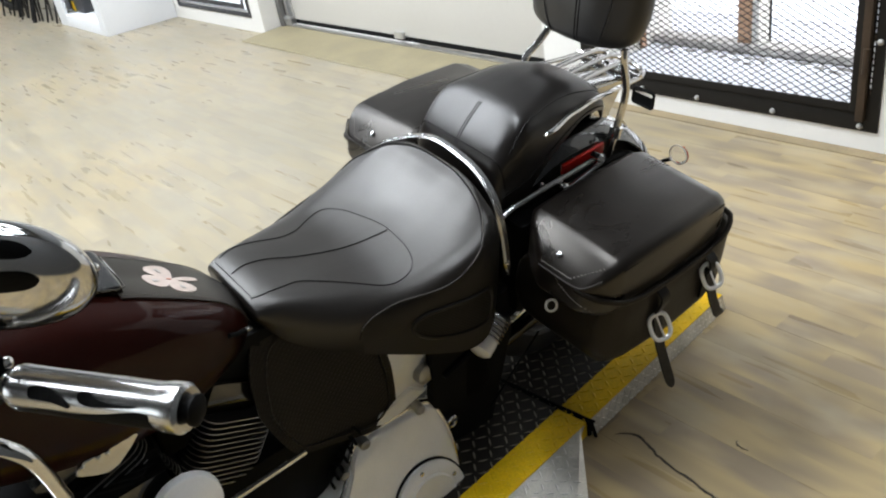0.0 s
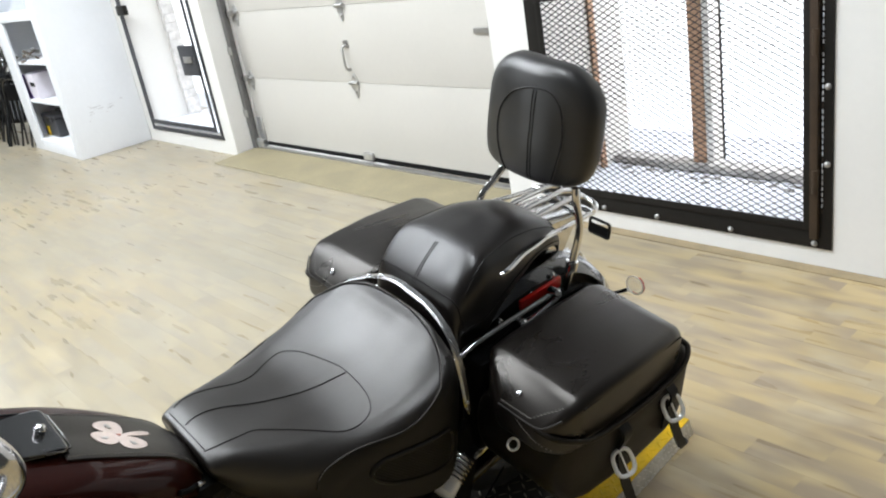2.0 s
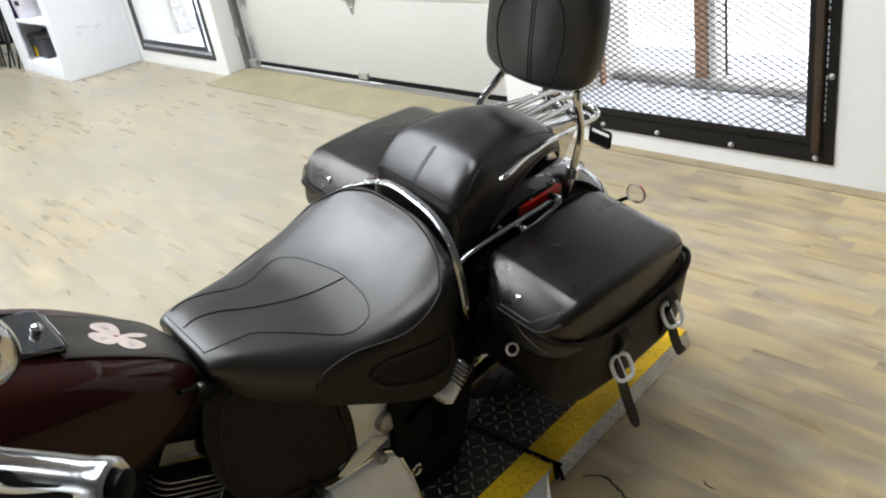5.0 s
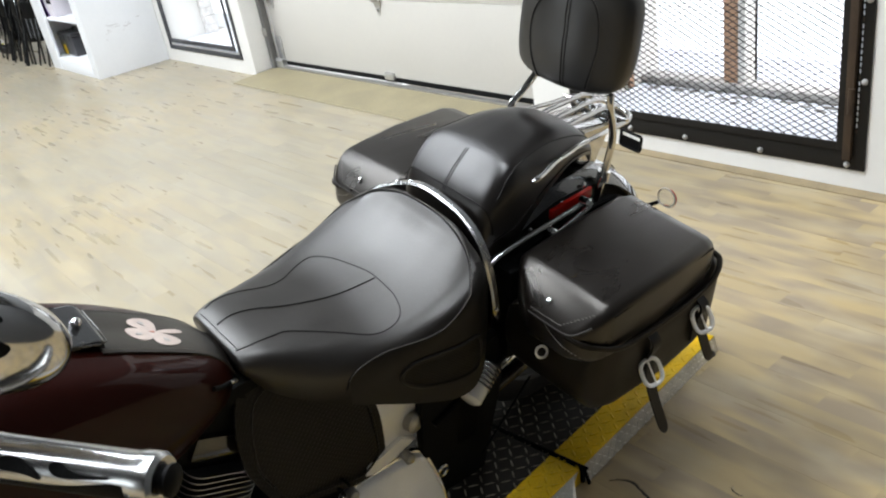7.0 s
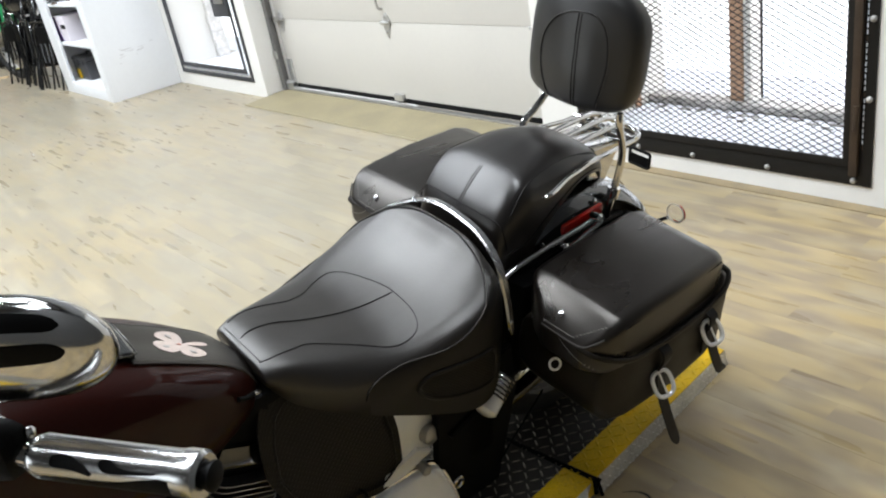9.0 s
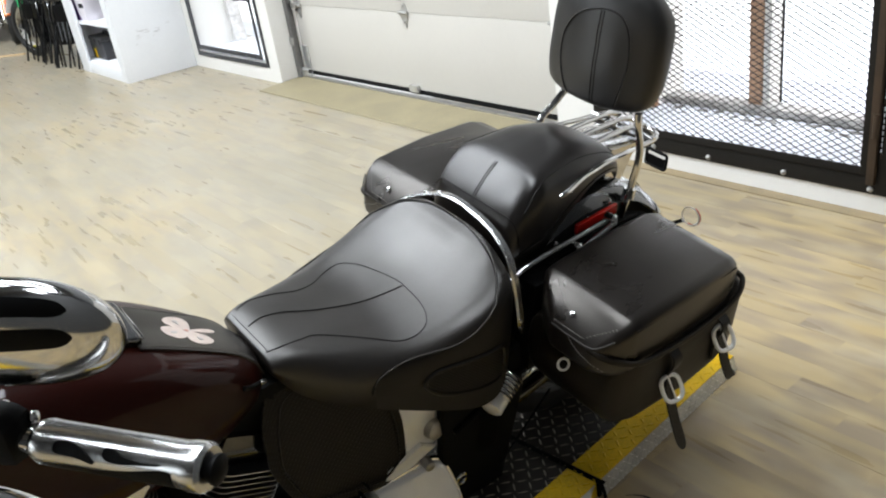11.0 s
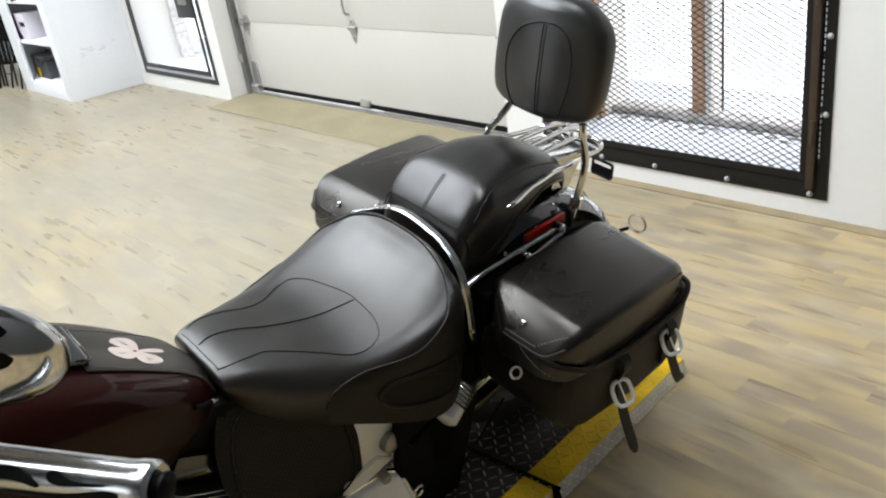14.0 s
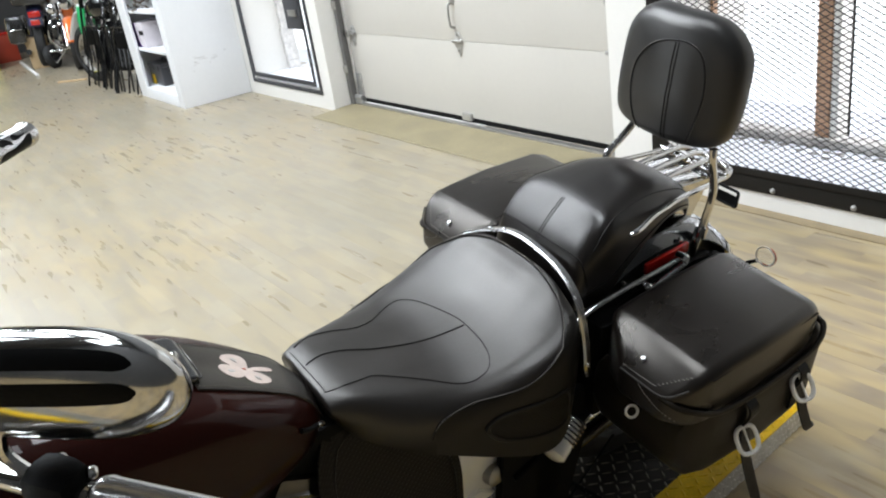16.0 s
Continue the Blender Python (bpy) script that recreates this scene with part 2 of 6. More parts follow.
GREYSTEEL = shader("grey_steel", (0.050, 0.051, 0.056), 0.5, spec=0.3, metal=0.2, vary=0.35, scale=9, bump=0.2)
RUST = shader("rusty_steel", (0.048, 0.030, 0.017), 0.65, metal=0.3, vary=0.45, scale=16)
GALV = shader("galvanised_steel", (0.62, 0.62, 0.61), 0.35, metal=0.8, vary=0.2, scale=25)
TIMBER = shader("brown_timber", (0.42, 0.25, 0.155), 0.6, vary=0.3, scale=8)
LEDGE = shader("dusty_ledge", (0.76, 0.79, 0.85), 0.85, vary=0.12, scale=9, bump=0.4, bump_scale=60)
POST = shader("weathered_plaster", (0.62, 0.60, 0.58), 0.9, vary=0.25, scale=22, bump=0.6, bump_scale=50)
GRIT = shader("gritty_concrete", (0.25, 0.24, 0.23), 0.9, vary=0.45, scale=14, bump=0.5, bump_scale=80)
MATMAT = shader("tan_ramp_vinyl", (0.245, 0.208, 0.125), 0.55, vary=0.24, scale=5, bump=0.15, bump_scale=120)


# ---- mesh helpers ----
def smooth(pts, n, closed=False):
    """n points on a curve that passes evenly through pts (any number of coordinates)."""
    p = np.array(pts, float)
    k = len(p)
    out = []
    spans = k if closed else k - 1
    for i in range(n):
        u = i / n * spans if closed else i / (n - 1) * spans
        a = min(int(u), spans - 1)
        f = u - a
        pick = (lambda j: p[j % k]) if closed else (lambda j: p[min(max(j, 0), k - 1)])
        p0, p1, p2, p3 = pick(a - 1), pick(a), pick(a + 1), pick(a + 2)
        out.append(0.5 * (2 * p1 + (p2 - p0) * f + (2 * p0 - 5 * p1 + 4 * p2 - p3) * f * f + (3 * p1 - p0 - 3 * p2 + p3) * f ** 3))
    return [tuple(v) for v in out]


def skin(bm, rings, closed=True, caps=True):
    """Faces between rings of equal count."""
    rows = [[bm.verts.new(v) for v in r] for r in rings]
    n = len(rows[0])
    for a, b in zip(rows, rows[1:]):
        for i in range(n if closed else n - 1):
            j = (i + 1) % n
            bm.faces.new((a[i], a[j], b[j], b[i]))
    if caps and closed:
        bm.faces.new(rows[0][::-1])
        bm.faces.new(rows[-1])
    return rows


def box(bm, x0, x1, y0, y1, z0, z1, bevel=0.0, m=None, seg=2):
    made = bmesh.ops.create_cube(bm, size=1.0)["verts"]
    mat = Matrix.Translation(((x0 + x1) / 2, (y0 + y1) / 2, (z0 + z1) / 2)) @ Matrix.Diagonal((x1 - x0, y1 - y0, z1 - z0, 1))
    bmesh.ops.transform(bm, matrix=(m or Matrix()) @ mat, verts=made)
    if bevel:
        edges = list({e for v in made for e in v.link_edges})
        bmesh.ops.bevel(bm, geom=edges, offset=bevel, segments=seg, affect="EDGES", profile=0.6)
    return bm


def tube(bm, pts, r, seg=10, flat=1.0, closed=False, taper=None):
    """A round bar along pts; flat squeezes it along its second axis."""
    p = [Vector(v) for v in pts]
    rings, side = [], None
    for i, v in enumerate(p):
        if closed:
            d = (p[(i + 1) % len(p)] - p[i - 1]).normalized()
        else:
            d = (p[min(i + 1, len(p) - 1)] - p[max(i - 1, 0)]).normalized()
        if side is None:
            side = d.cross(Vector((0, 0, 1)) if abs(d.z) < 0.9 else Vector((1, 0, 0))).normalized()
        side = (side - d * side.dot(d)).normalized()
        up = d.cross(side)
        rr = r * (taper(i / (len(p) - 1)) if taper else 1.0)
        rings.append([v + side * rr * math.cos(a) + up * rr * flat * math.sin(a) for a in (2 * math.pi * k / seg for k in range(seg))])
    if closed:
        rings.append(rings[0])
        rows = [[bm.verts.new(v) for v in r_] for r_ in rings[:-1]]
        rows.append(rows[0])
        for a, b in zip(rows, rows[1:]):
            for i in range(seg):
                j = (i + 1) % seg
                bm.faces.new((a[i], a[j], b[j], b[i]))
    else:
        skin(bm, rings)
    return bm


def lathe(bm, profile, centre, axis, seg=28, ring=False):
    """A turned form: profile of (along, radius) round an axis through centre."""
    d = Vector(axis).normalized()
    s = d.cross(Vector((0, 0, 1)) if abs(d.z) < 0.9 else Vector((0, 1, 0))).normalized()
    u = d.cross(s)
    c = Vector(centre)
    skin(bm, [[c + d * h + (s * math.cos(a) + u * math.sin(a)) * max(r, 1e-4) for a in (2 * math.pi * k / seg for k in range(seg))] for h, r in (profile + profile[:1] if ring else profile)], True, not ring)
    return bm


def plate(bm, outline, axis, lo, hi, bevel=0.0):
    """A flat plate: an outline of (a, b) pushed along an axis from lo to hi."""
    def at(a, b, c):
        return {"x": (c, a, b), "y": (a, c, b), "z": (a, b, c)}[axis]
    low = [bm.verts.new(at(a, b, lo)) for a, b in outline]
    top = [bm.verts.new(at(a, b, hi)) for a, b in outline]
    faces = [bm.faces.new(low[::-1]), bm.faces.new(top)]
    n = len(outline)
    for i in range(n):
        faces.append(bm.faces.new((low[i], low[(i + 1) % n], top[(i + 1) % n], top[i])))
    if bevel:
        edges = list({e for f in faces[:2] for e in f.edges})
        bmesh.ops.bevel(bm, geom=edges, offset=bevel, segments=2, affect="EDGES")
    return bm


def rounded(x0, x1, y0, y1, r, n=5):
    """The outline of a rectangle with round corners."""
    out = []
    for cx, cy, a0 in ((x1 - r, y1 - r, 0), (x0 + r, y1 - r, 90), (x0 + r, y0 + r, 180), (x1 - r, y0 + r, 270)):
        for k in range(n):
            a = radians(a0 + 90 * k / (n - 1))
            out.append((cx + r * math.cos(a), cy + r * math.sin(a)))
    return out


def mesh_of(name, bm, material, soft=True):
    bmesh.ops.recalc_face_normals(bm, faces=bm.faces)
    me = bpy.data.meshes.new(name)
    bm.to_mesh(me)
    bm.free()
    me.materials.append(material)
    if soft:
        me.shade_smooth()
        me.set_sharp_from_angle(angle=radians(38))
    return me


def part(name, bm, material, parent=None, label="", soft=True):
    ob = new(name, mesh_of(name, bm, material, soft))
    ob.parent = parent
    if label:
        tagged(ob, label)
    return ob


def thing(name, m, label, category, group="", kind=""):
    ob = new(name)
    ob.empty_display_size = 0.1
    ob.matrix_world = m
    return tagged(ob, label, category, group, kind)


def setting(name, bm, material, label, soft=False):
    return tagged(part(name, bm, material, None, "", soft), label, name.split("_")[0], kind="structure")


B = bmesh.new

# ---- the hall ----
WEST, EAST, SOUTH, NORTH, TOP = -15.8, 1.05, -6.2, 3.005, 4.6
DOOR_L, DOOR_R, DOOR_Y, LINTEL = -5.345, -2.40, 3.215, 2.05
WIN_L, WIN_R, WIN_Z, WIN_T = -2.10, -0.838, 0.12, 2.1
SW_L, SW_R, SW_Z, SW_T = -6.80, -5.56, 0.15, 1.95
T = 0.62

bm = B()
for x0, x1, z0, z1 in ((SW_L, SW_R, 0, SW_Z), (SW_L, SW_R, SW_T, 2.25), (SW_R, DOOR_L, 0, 2.25), (DOOR_L, DOOR_R, LINTEL, 2.25), (DOOR_R, WIN_L, 0, 2.25), (WIN_L, WIN_R, 0, WIN_Z), (WIN_L, WIN_R, WIN_T, 2.25), (WIN_R, EAST, 0, 2.25)):
    box(bm, x0, x1, NORTH, NORTH + T, z0, z1)
box(bm, WEST, SW_L, NORTH, NORTH + 0.45, 0, 2.25)
# unseen band above the openings, made dark so the bag lids reflect less
upper = B()
box(upper, WEST, EAST, NORTH + 0.002, NORTH + T, 2.25, TOP)
wall_upper = setting("wall_upper", upper, UPPER, "unseen upper wall, darkened to keep bag lid reflections low")
wall_north = setting("wall_north", bm, WALL, "white painted wall with window and door openings")
# unseen window, added where the backrest's sheen calls for a bright source
OPEN_L, OPEN_R, OPEN_Z, OPEN_T = -7.2, -1.4, 0.5, 2.4
bm = B()
for x0, x1, z0, z1 in ((WEST - 0.2, OPEN_L, 0, TOP), (OPEN_L, OPEN_R, 0, OPEN_Z), (OPEN_L, OPEN_R, OPEN_T, TOP), (OPEN_R, EAST + 0.2, 0, TOP)):
    box(bm, x0, x1, SOUTH - 0.2, SOUTH, z0, z1)
wall_south = setting("wall_south", bm, DARKW, "unseen dark wall with an opening for the added window")
window_3 = thing("window_3", pose(0, SOUTH - 0.1, 0), "unseen window with dark mullions, added to light the backrest", "window", kind="structure")
for x in np.linspace(OPEN_L, OPEN_R, 4):
    part("mullion", box(B(), x - 0.04, x + 0.04, -0.05, 0.05, OPEN_Z, OPEN_T, 0.006), STEEL, window_3)
# unseen; brought close and near-black to hold down side reflections
wall_east = setting("wall_east", box(B(), EAST, EAST + 0.2, SOUTH, NORTH + T, 0, TOP), DARKW, "unseen wall set near and dark to dim side reflections")
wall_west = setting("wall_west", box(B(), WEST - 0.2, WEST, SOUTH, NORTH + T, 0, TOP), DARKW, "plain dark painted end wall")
ceiling = setting("ceiling", box(B(), WEST - 0.2, EAST + 0.2, SOUTH - 0.2, NORTH + T, TOP + 0.004, TOP + 0.2), CEIL, "plain dark ceiling")
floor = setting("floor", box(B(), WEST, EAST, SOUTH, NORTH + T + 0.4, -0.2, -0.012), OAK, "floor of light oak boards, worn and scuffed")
ground = setting("ground", box(B(), -60, 60, NORTH + T + 0.4, 60, -0.4, -0.05), LEDGE, "pale snowy ground outside")

# ---- ceiling lamps ----
def ceiling_lamp(x, y, sx, sy, watts):
    t = thing("ceiling_light", pose(x, y, TOP), "white ceiling light with a bright flat panel", "light", "ceiling lights")
    part("frame", box(B(), -sx / 2 - 0.06, sx / 2 + 0.06, -sy / 2 - 0.06, sy / 2 + 0.06, -0.05, 0.0, 0.01), DOORW, t)
    lamp("panel_glow", x, y, TOP - 0.056, sx, sy, watts, LAMP_TINT)
    return t


LAMP_TINT = (0.87, 0.935, 1.0)
# unseen panels placed to fit highlights; the two nearest x 0 brighten the floor
for x, y, sx, sy, watts in ((-3.35, -2.35, 3.7, 0.5, 151.0), (-3.35, -1.25, 3.7, 0.5, 151.0), (-3.35, -0.15, 3.7, 0.5, 151.0), (-3.35, 0.95, 3.7, 0.5, 151.0), (-3.35, 2.05, 3.7, 0.5, 36.0), (-0.35, 1.3, 1.2, 0.6, 56.0), (0.35, 0.3, 1.2, 0.6, 22.0), (-7.4, -4.2, 1.8, 1.8, 95.0), (-7.6, 0.2, 1.3, 1.3, 245.0),
                            (-11.8, 0.3, 1.3, 1.3, 200.0), (-11.8, -2.6, 1.3, 1.3, 80.0)):
    ceiling_lamp(x, y, sx, sy, watts)

# ---- daylight behind the windows ----
DAY = glow("bright_daylight", (0.93, 0.96, 1.0), 1.25)
lamp("sky_glow", -1.5, 4.4, 3.4, 2.6, 1.6, 110.0, (0.90, 0.95, 1.0), -40)
lamp("sky_glow", 0.25, 4.2, 2.0, 1.6, 1.6, 110.0, (0.92, 0.96, 1.0), -68, -69)
backdrop = setting("backdrop", box(B(), -16.0, 3.0, 4.6, 4.62, -0.3, 4.4), DAY, "overexposed white daylight outside")
# fill sheet behind the added south window
south_fill = setting("backdrop_street", box(B(), -12.0, 2.5, -7.4, -7.38, -0.3, 4.4), glow("south_fill_glow", (0.88, 0.95, 1.0), 2.4), "unseen bright sheet that fills through the added window")

# ---- garage door ----
SEAL = shader("black_seal_rubber", (0.006, 0.006, 0.006), 0.8, vary=0.3, scale=12, spec=0.1)
door = thing("garage_door", pose(0, DOOR_Y, 0), "cream white sectional garage door, closed, with galvanised hinges", "garage door")
SEC = 0.484
for k in range(4):
    bm = B()
    z0 = 0.078 + SEC * k
    box(bm, -5.30, -2.46, 0.0, 0.045, z0 + (0.001 if k else -0.010), z0 + SEC - 0.001, 0.0025)
    part("panel", bm, DOORW, door)
part("bottom_seal", box(B(), -5.30, -2.46, -0.004, 0.04, 0.036, 0.066, 0.004), SEAL, door, "black rubber bottom seal")
part("threshold", box(B(), -5.30, -3.70, -0.016, 0.0, 0.0345, 0.0385, 0.001), WALL, door, "pale dusty threshold strip")


def hinge(x, z, wide=1.0):
    """A pointed leaf hinge with its knuckle."""
    h = part("hinge", plate(B(), [(x - 0.009, z - 0.095), (x + 0.009, z - 0.095), (x + 0.036 * wide, z - 0.016), (x + 0.036 * wide, z + 0.016), (x + 0.009, z + 0.060), (x - 0.009, z + 0.060), (x - 0.036 * wide, z + 0.016), (x - 0.036 * wide, z - 0.016)], "y", -0.007, -0.001, 0.001), GALV, door)
    part("knuckle", tube(B(), [(x - 0.046 * wide, -0.014, z), (x + 0.046 * wide, -0.014, z)], 0.011, 10), BRUSHED, h)
    for dz in (-0.06, 0.04):
        part("bolt", lathe(B(), [(0, 0.009), (0.006, 0.008), (0.008, 0.003)], (x, -0.007, z + dz), (0, -1, 0), 8), BRUSHED, h)


for k in (1, 2, 3):
    z = 0.078 + SEC * k
    for x in (-5.22, -3.88, -2.56):
        hinge(x, z)
bm = B()
tube(bm, smooth([(-3.90, -0.004, 0.80), (-3.90, -0.035, 0.79), (-3.90, -0.04, 0.72), (-3.90, -0.035, 0.66), (-3.90, -0.004, 0.645)], 16), 0.008, 8, 1.0)
box(bm, -3.925, -3.875, -0.006, 0.0, 0.785, 0.83, 0.002)
part("handle", bm, BRUSHED, door, "bent steel pull handle")
for k in (1, 2, 3):
    z = 0.078 + SEC * k
    for x, sg in ((-5.255, -1), (-2.52, 1)):
        roller = part("roller", lathe(B(), [(-0.012, 0.010), (-0.010, 0.022), (0.010, 0.022), (0.012, 0.010)], (x + sg * 0.045, -0.034, z), (1, 0, 0), 14), SEAL, door, "black track roller")
        part("axle", tube(B(), [(x - sg * 0.03, -0.034, z), (x + sg * 0.05, -0.034, z)], 0.005, 8), BRUSHED, roller)
        part("bracket", box(B(), x - 0.022, x + 0.022, -0.046, -0.004, z - 0.020, z + 0.020, 0.003), BRUSHED, roller)
bm = B()
box(bm, -2.72, -2.50, -0.012, -0.002, 0.855, 0.885, 0.003)
box(bm, -2.60, -2.50, -0.02, -0.002, 0.80, 0.93, 0.004)
part("slide_bolt", bm, BRUSHED, door, "galvanised slide lock")
bm = B()
box(bm, -3.92, -3.83, -0.028, -0.004, 0.055, 0.10, 0.003)
part("step_plate", bm, GALV, door)
bm = B()
box(bm, -5.29, -5.215, -0.012, -0.002, 0.09, 0.26, 0.003)
box(bm, -5.33, -5.20, -0.05, -0.004, 0.03, 0.085, 0.006)
tube(bm, [(-5.345, -0.035, 0.075), (-5.20, -0.035, 0.075)], 0.02, 12)
part("bottom_bracket", bm, GALV, door, "galvanised bottom roller bracket")

bm = B()
box(bm, -5.338, -5.332, -0.065, -0.005, 0.02, 2.0)
box(bm, -5.338, -5.290, -0.071, -0.066, 0.02, 2.0)
box(bm, -5.294, -5.289, -0.066, -0.045, 0.02, 2.0)
track = part("door_track", bm, TRACKM, None)
track.matrix_world = pose(0, DOOR_Y, 0)
tagged(track, "galvanised steel door track beside the garage door", "track", kind="structure")
for z in (0.30, 0.78, 1.26, 1.74):
    clip = box(B(), -5.344, -5.286, -0.078, -0.072, z - 0.03, z + 0.03, 0.002)
    lathe(clip, [(0, 0.009), (0.005, 0.008), (0.007, 0.003)], (-5.312, -0.078, z), (0, -1, 0), 8)
    part("track_clip", clip, BRUSHED, track)
bm = B()
box(bm, -2.43, -2.425, -0.065, -0.005, 0.02, 2.0)
box(bm, -2.47, -2.425, -0.071, -0.066, 0.02, 2.0)
track = part("door_track", bm, TRACKM, None)
track.matrix_world = pose(0, DOOR_Y, 0)
tagged(track, "galvanised steel door track beside the garage door", "track", kind="structure")

# ramp strip in front of the door
bm = B()
rows = [[(-5.33, 2.79, 0.002), (-2.35, 2.79, 0.002)], [(-5.33, 2.795, 0.010), (-2.35, 2.795, 0.010)], [(-5.33, 3.08, 0.022), (-2.35, 3.08, 0.022)], [(-5.33, 3.20, 0.024), (-2.35, 3.20, 0.024)]]
for a, b in zip(rows, rows[1:]):
    bm.faces.new([bm.verts.new(v) for v in (a[0], a[1], b[1], b[0])])
for e in (0, 1):
    bm.faces.new([bm.verts.new(r[e]) for r in rows] + [bm.verts.new((rows[3][e][0], 3.20, 0.0)), bm.verts.new((rows[0][e][0], 2.79, 0.0))])
EDGEV = shader("brown_edge_vinyl", (0.27, 0.205, 0.115), 0.5, vary=0.35, scale=9, bump=0.15, bump_scale=120)
floor_edge = tagged(part("floor_edge_strip", box(B(), DOOR_R + 0.03, EAST - 0.02, NORTH - 0.062, NORTH - 0.002, 0.0005, 0.004, 0.001), EDGEV, None, "", False), "brown vinyl strip along the foot of the wall", "strip", kind="structure")
ramp = tagged(part("ramp_strip", bm, MATMAT, None, "", False), "low tan threshold ramp in front of the garage door", "ramp", kind="structure")
thresh = tagged(part("threshold", box(B(), -5.30, -2.46, 3.165, 3.21, 0.020, 0.034, 0.004), BRUSHED), "bare metal threshold bar under the door", "threshold", kind="structure")


# ---- barred windows ----
def angle_frame(t, x0, x1, z0, z1, w, y, name="frame", mat=STEEL):
    """Four flat steel bars with bolts round an opening."""
    for nm, a in (("left", (x0, x0 + w, z0, z1)), ("right", (x1 - w, x1, z0, z1)), ("bottom", (x0 + w, x1 - w, z0, z0 + w)), ("top", (x0 + w, x1 - w, z1 - w, z1))):
        part(name + "_bar", box(B(), a[0], a[1], y - 0.008, y, a[2], a[3], 0.0015), mat, t)


def bolt(t, x, y, z, r=0.0115):
    part("bolt", lathe(B(), [(0, r), (0.006, r), (0.012, r * 0.55), (0.0135, 0.002)], (x, y, z), (0, -1, 0), 12), BOLTM, t)


grille = thing("window_grille", pose(0, NORTH, 0), "dark steel security grille with expanded metal mesh, bolted over the window", "window grille")
GL, GR, GZ, GT = -2.15, -0.768, 0.078, 2.15
angle_frame(grille, GL, GR, GZ, GT, 0.075, -0.001, "outer_frame")
angle_frame(grille, GL + 0.072, GR - 0.072, GZ + 0.072, GT - 0.07, 0.030, -0.010, "inner_frame")
for x in (-2.02, -1.80, -1.515, -1.17, -0.83):
    bolt(grille, x, -0.009, 0.097)
for z in (0.41, 0.69, 1.02, 1.35):
    bolt(grille, GR + -0.018, -0.009, z)
    bolt(grille, GL + 0.02, -0.009, z + 0.03)
part("hinge_bar", box(B(), GR - 0.074, GR - 0.045, -0.03, -0.009, 0.12, 2.05, 0.003), RUST, grille, "rusty hinge bar")
# daylight through the slots, painted as pale pieces on the frame
for k in range(80):
    z = 0.22 + 0.022 * k
    part("slot", box(B(), GR - 0.0385, GR - 0.0345, -0.0095, -0.0085, z, z + 0.014), LEDGE if k % 9 else RUST, grille, "hinge slot piece, pale where daylight is painted in")
for z in (0.30, 0.80, 1.45):
    part("hinge", tube(B(), [(GR - 0.052, -0.03, z), (GR - 0.052, -0.03, z + 0.09)], 0.012, 10), RUST, grille)
bm = B()
box(bm, -2.075, -1.94, -0.045, -0.012, 1.03, 1.22, 0.004)
lock = part("lock_box", bm, STEEL, grille, "black steel lock box")
part("lever", box(B(), -2.10, -2.03, -0.06, -0.045, 1.085, 1.105, 0.003), GALV, lock)


MESHM = shader("dark_mesh_steel", (0.015, 0.014, 0.013), 0.5, metal=0.2, vary=0.3, scale=9, spec=0.3)


def expanded_mesh(x0, x1, z0, z1, y, w, h, s):
    """Zigzag strands that meet at their tips, as slit and stretched steel sheet."""
    verts, faces = [], []
    nx, nz = int((x1 - x0) / w), int((z1 - z0) / h)
    for j in range(nz + 1):
        zb = z0 + j * h
        pts = [(x0 + (i * 0.5) * w, zb + (h * 0.5 if i % 2 else 0.0)) for i in range(2 * nx + 1)]
        for (ax, az), (bx, bz) in zip(pts, pts[1:]):
            for (px, pz), (qx, qz) in (((ax, az), (bx, bz)), ((ax, 2 * zb + h - az), (bx, 2 * zb + h - bz))):
                if max(pz, qz) > z1:
                    continue
                k = len(verts)
                for (ex, ez) in ((px, pz), (qx, qz)):
                    verts += [(ex, y - 0.002, ez - s), (ex, y - 0.004, ez + s), (ex, y + 0.002, ez + s), (ex, y + 0.004, ez - s)]
                faces += [(k, k + 1, k + 5, k + 4), (k + 1, k + 2, k + 6, k + 5), (k + 2, k + 3, k + 7, k + 6), (k + 3, k, k + 4, k + 7)]
    me = bpy.data.meshes.new("expanded_mesh")
    me.from_pydata(verts, [], faces)
    me.materials.append(MESHM)
    return me


mesh = new("expanded_mesh", expanded_mesh(GL + 0.075, GR - 0.075, GZ + 0.075, GT - 0.07, 0.006, 0.047, 0.025, 0.0016))
mesh.parent = grille
tagged(mesh, "dark expanded metal mesh", kind="stuff")

SANDY = shader("gritty_sill", (0.46, 0.44, 0.42), 0.9, vary=0.55, scale=24, bump=0.6, bump_scale=60)
window_1 = thing("window_1", pose(0, NORTH + 0.5, 0), "tall window with brown timber mullions behind the grille", "window", kind="structure")
for x0, x1, mat in ((-1.652, -1.585, TIMBER), (-1.580, -1.545, WALL), (-0.93, -0.864, TIMBER)):
    part("mullion", box(B(), x0, x1, 0.0, 0.10, 0.16, 2.08, 0.006), mat, window_1)
part("mullion_edge", box(B(), -1.545, -1.540, 0.086, 0.098, 0.16, 2.08), STEEL, window_1, "thin dark edge strip")
part("jamb_post", box(B(), WIN_L + 0.002, WIN_L + 0.016, -0.14, -0.10, 0.135, 2.09, 0.006), TIMBER, window_1)
part("bottom_rail", box(B(), -2.10, -0.86, -0.03, 0.08, 0.134, 0.172, 0.01), SANDY, window_1, "gritty grey bottom rail")
part("sill", box(B(), -2.098, -0.862, -0.49, -0.032, WIN_Z + 0.002, WIN_Z + 0.012), LEDGE, window_1, "dusty white sill")
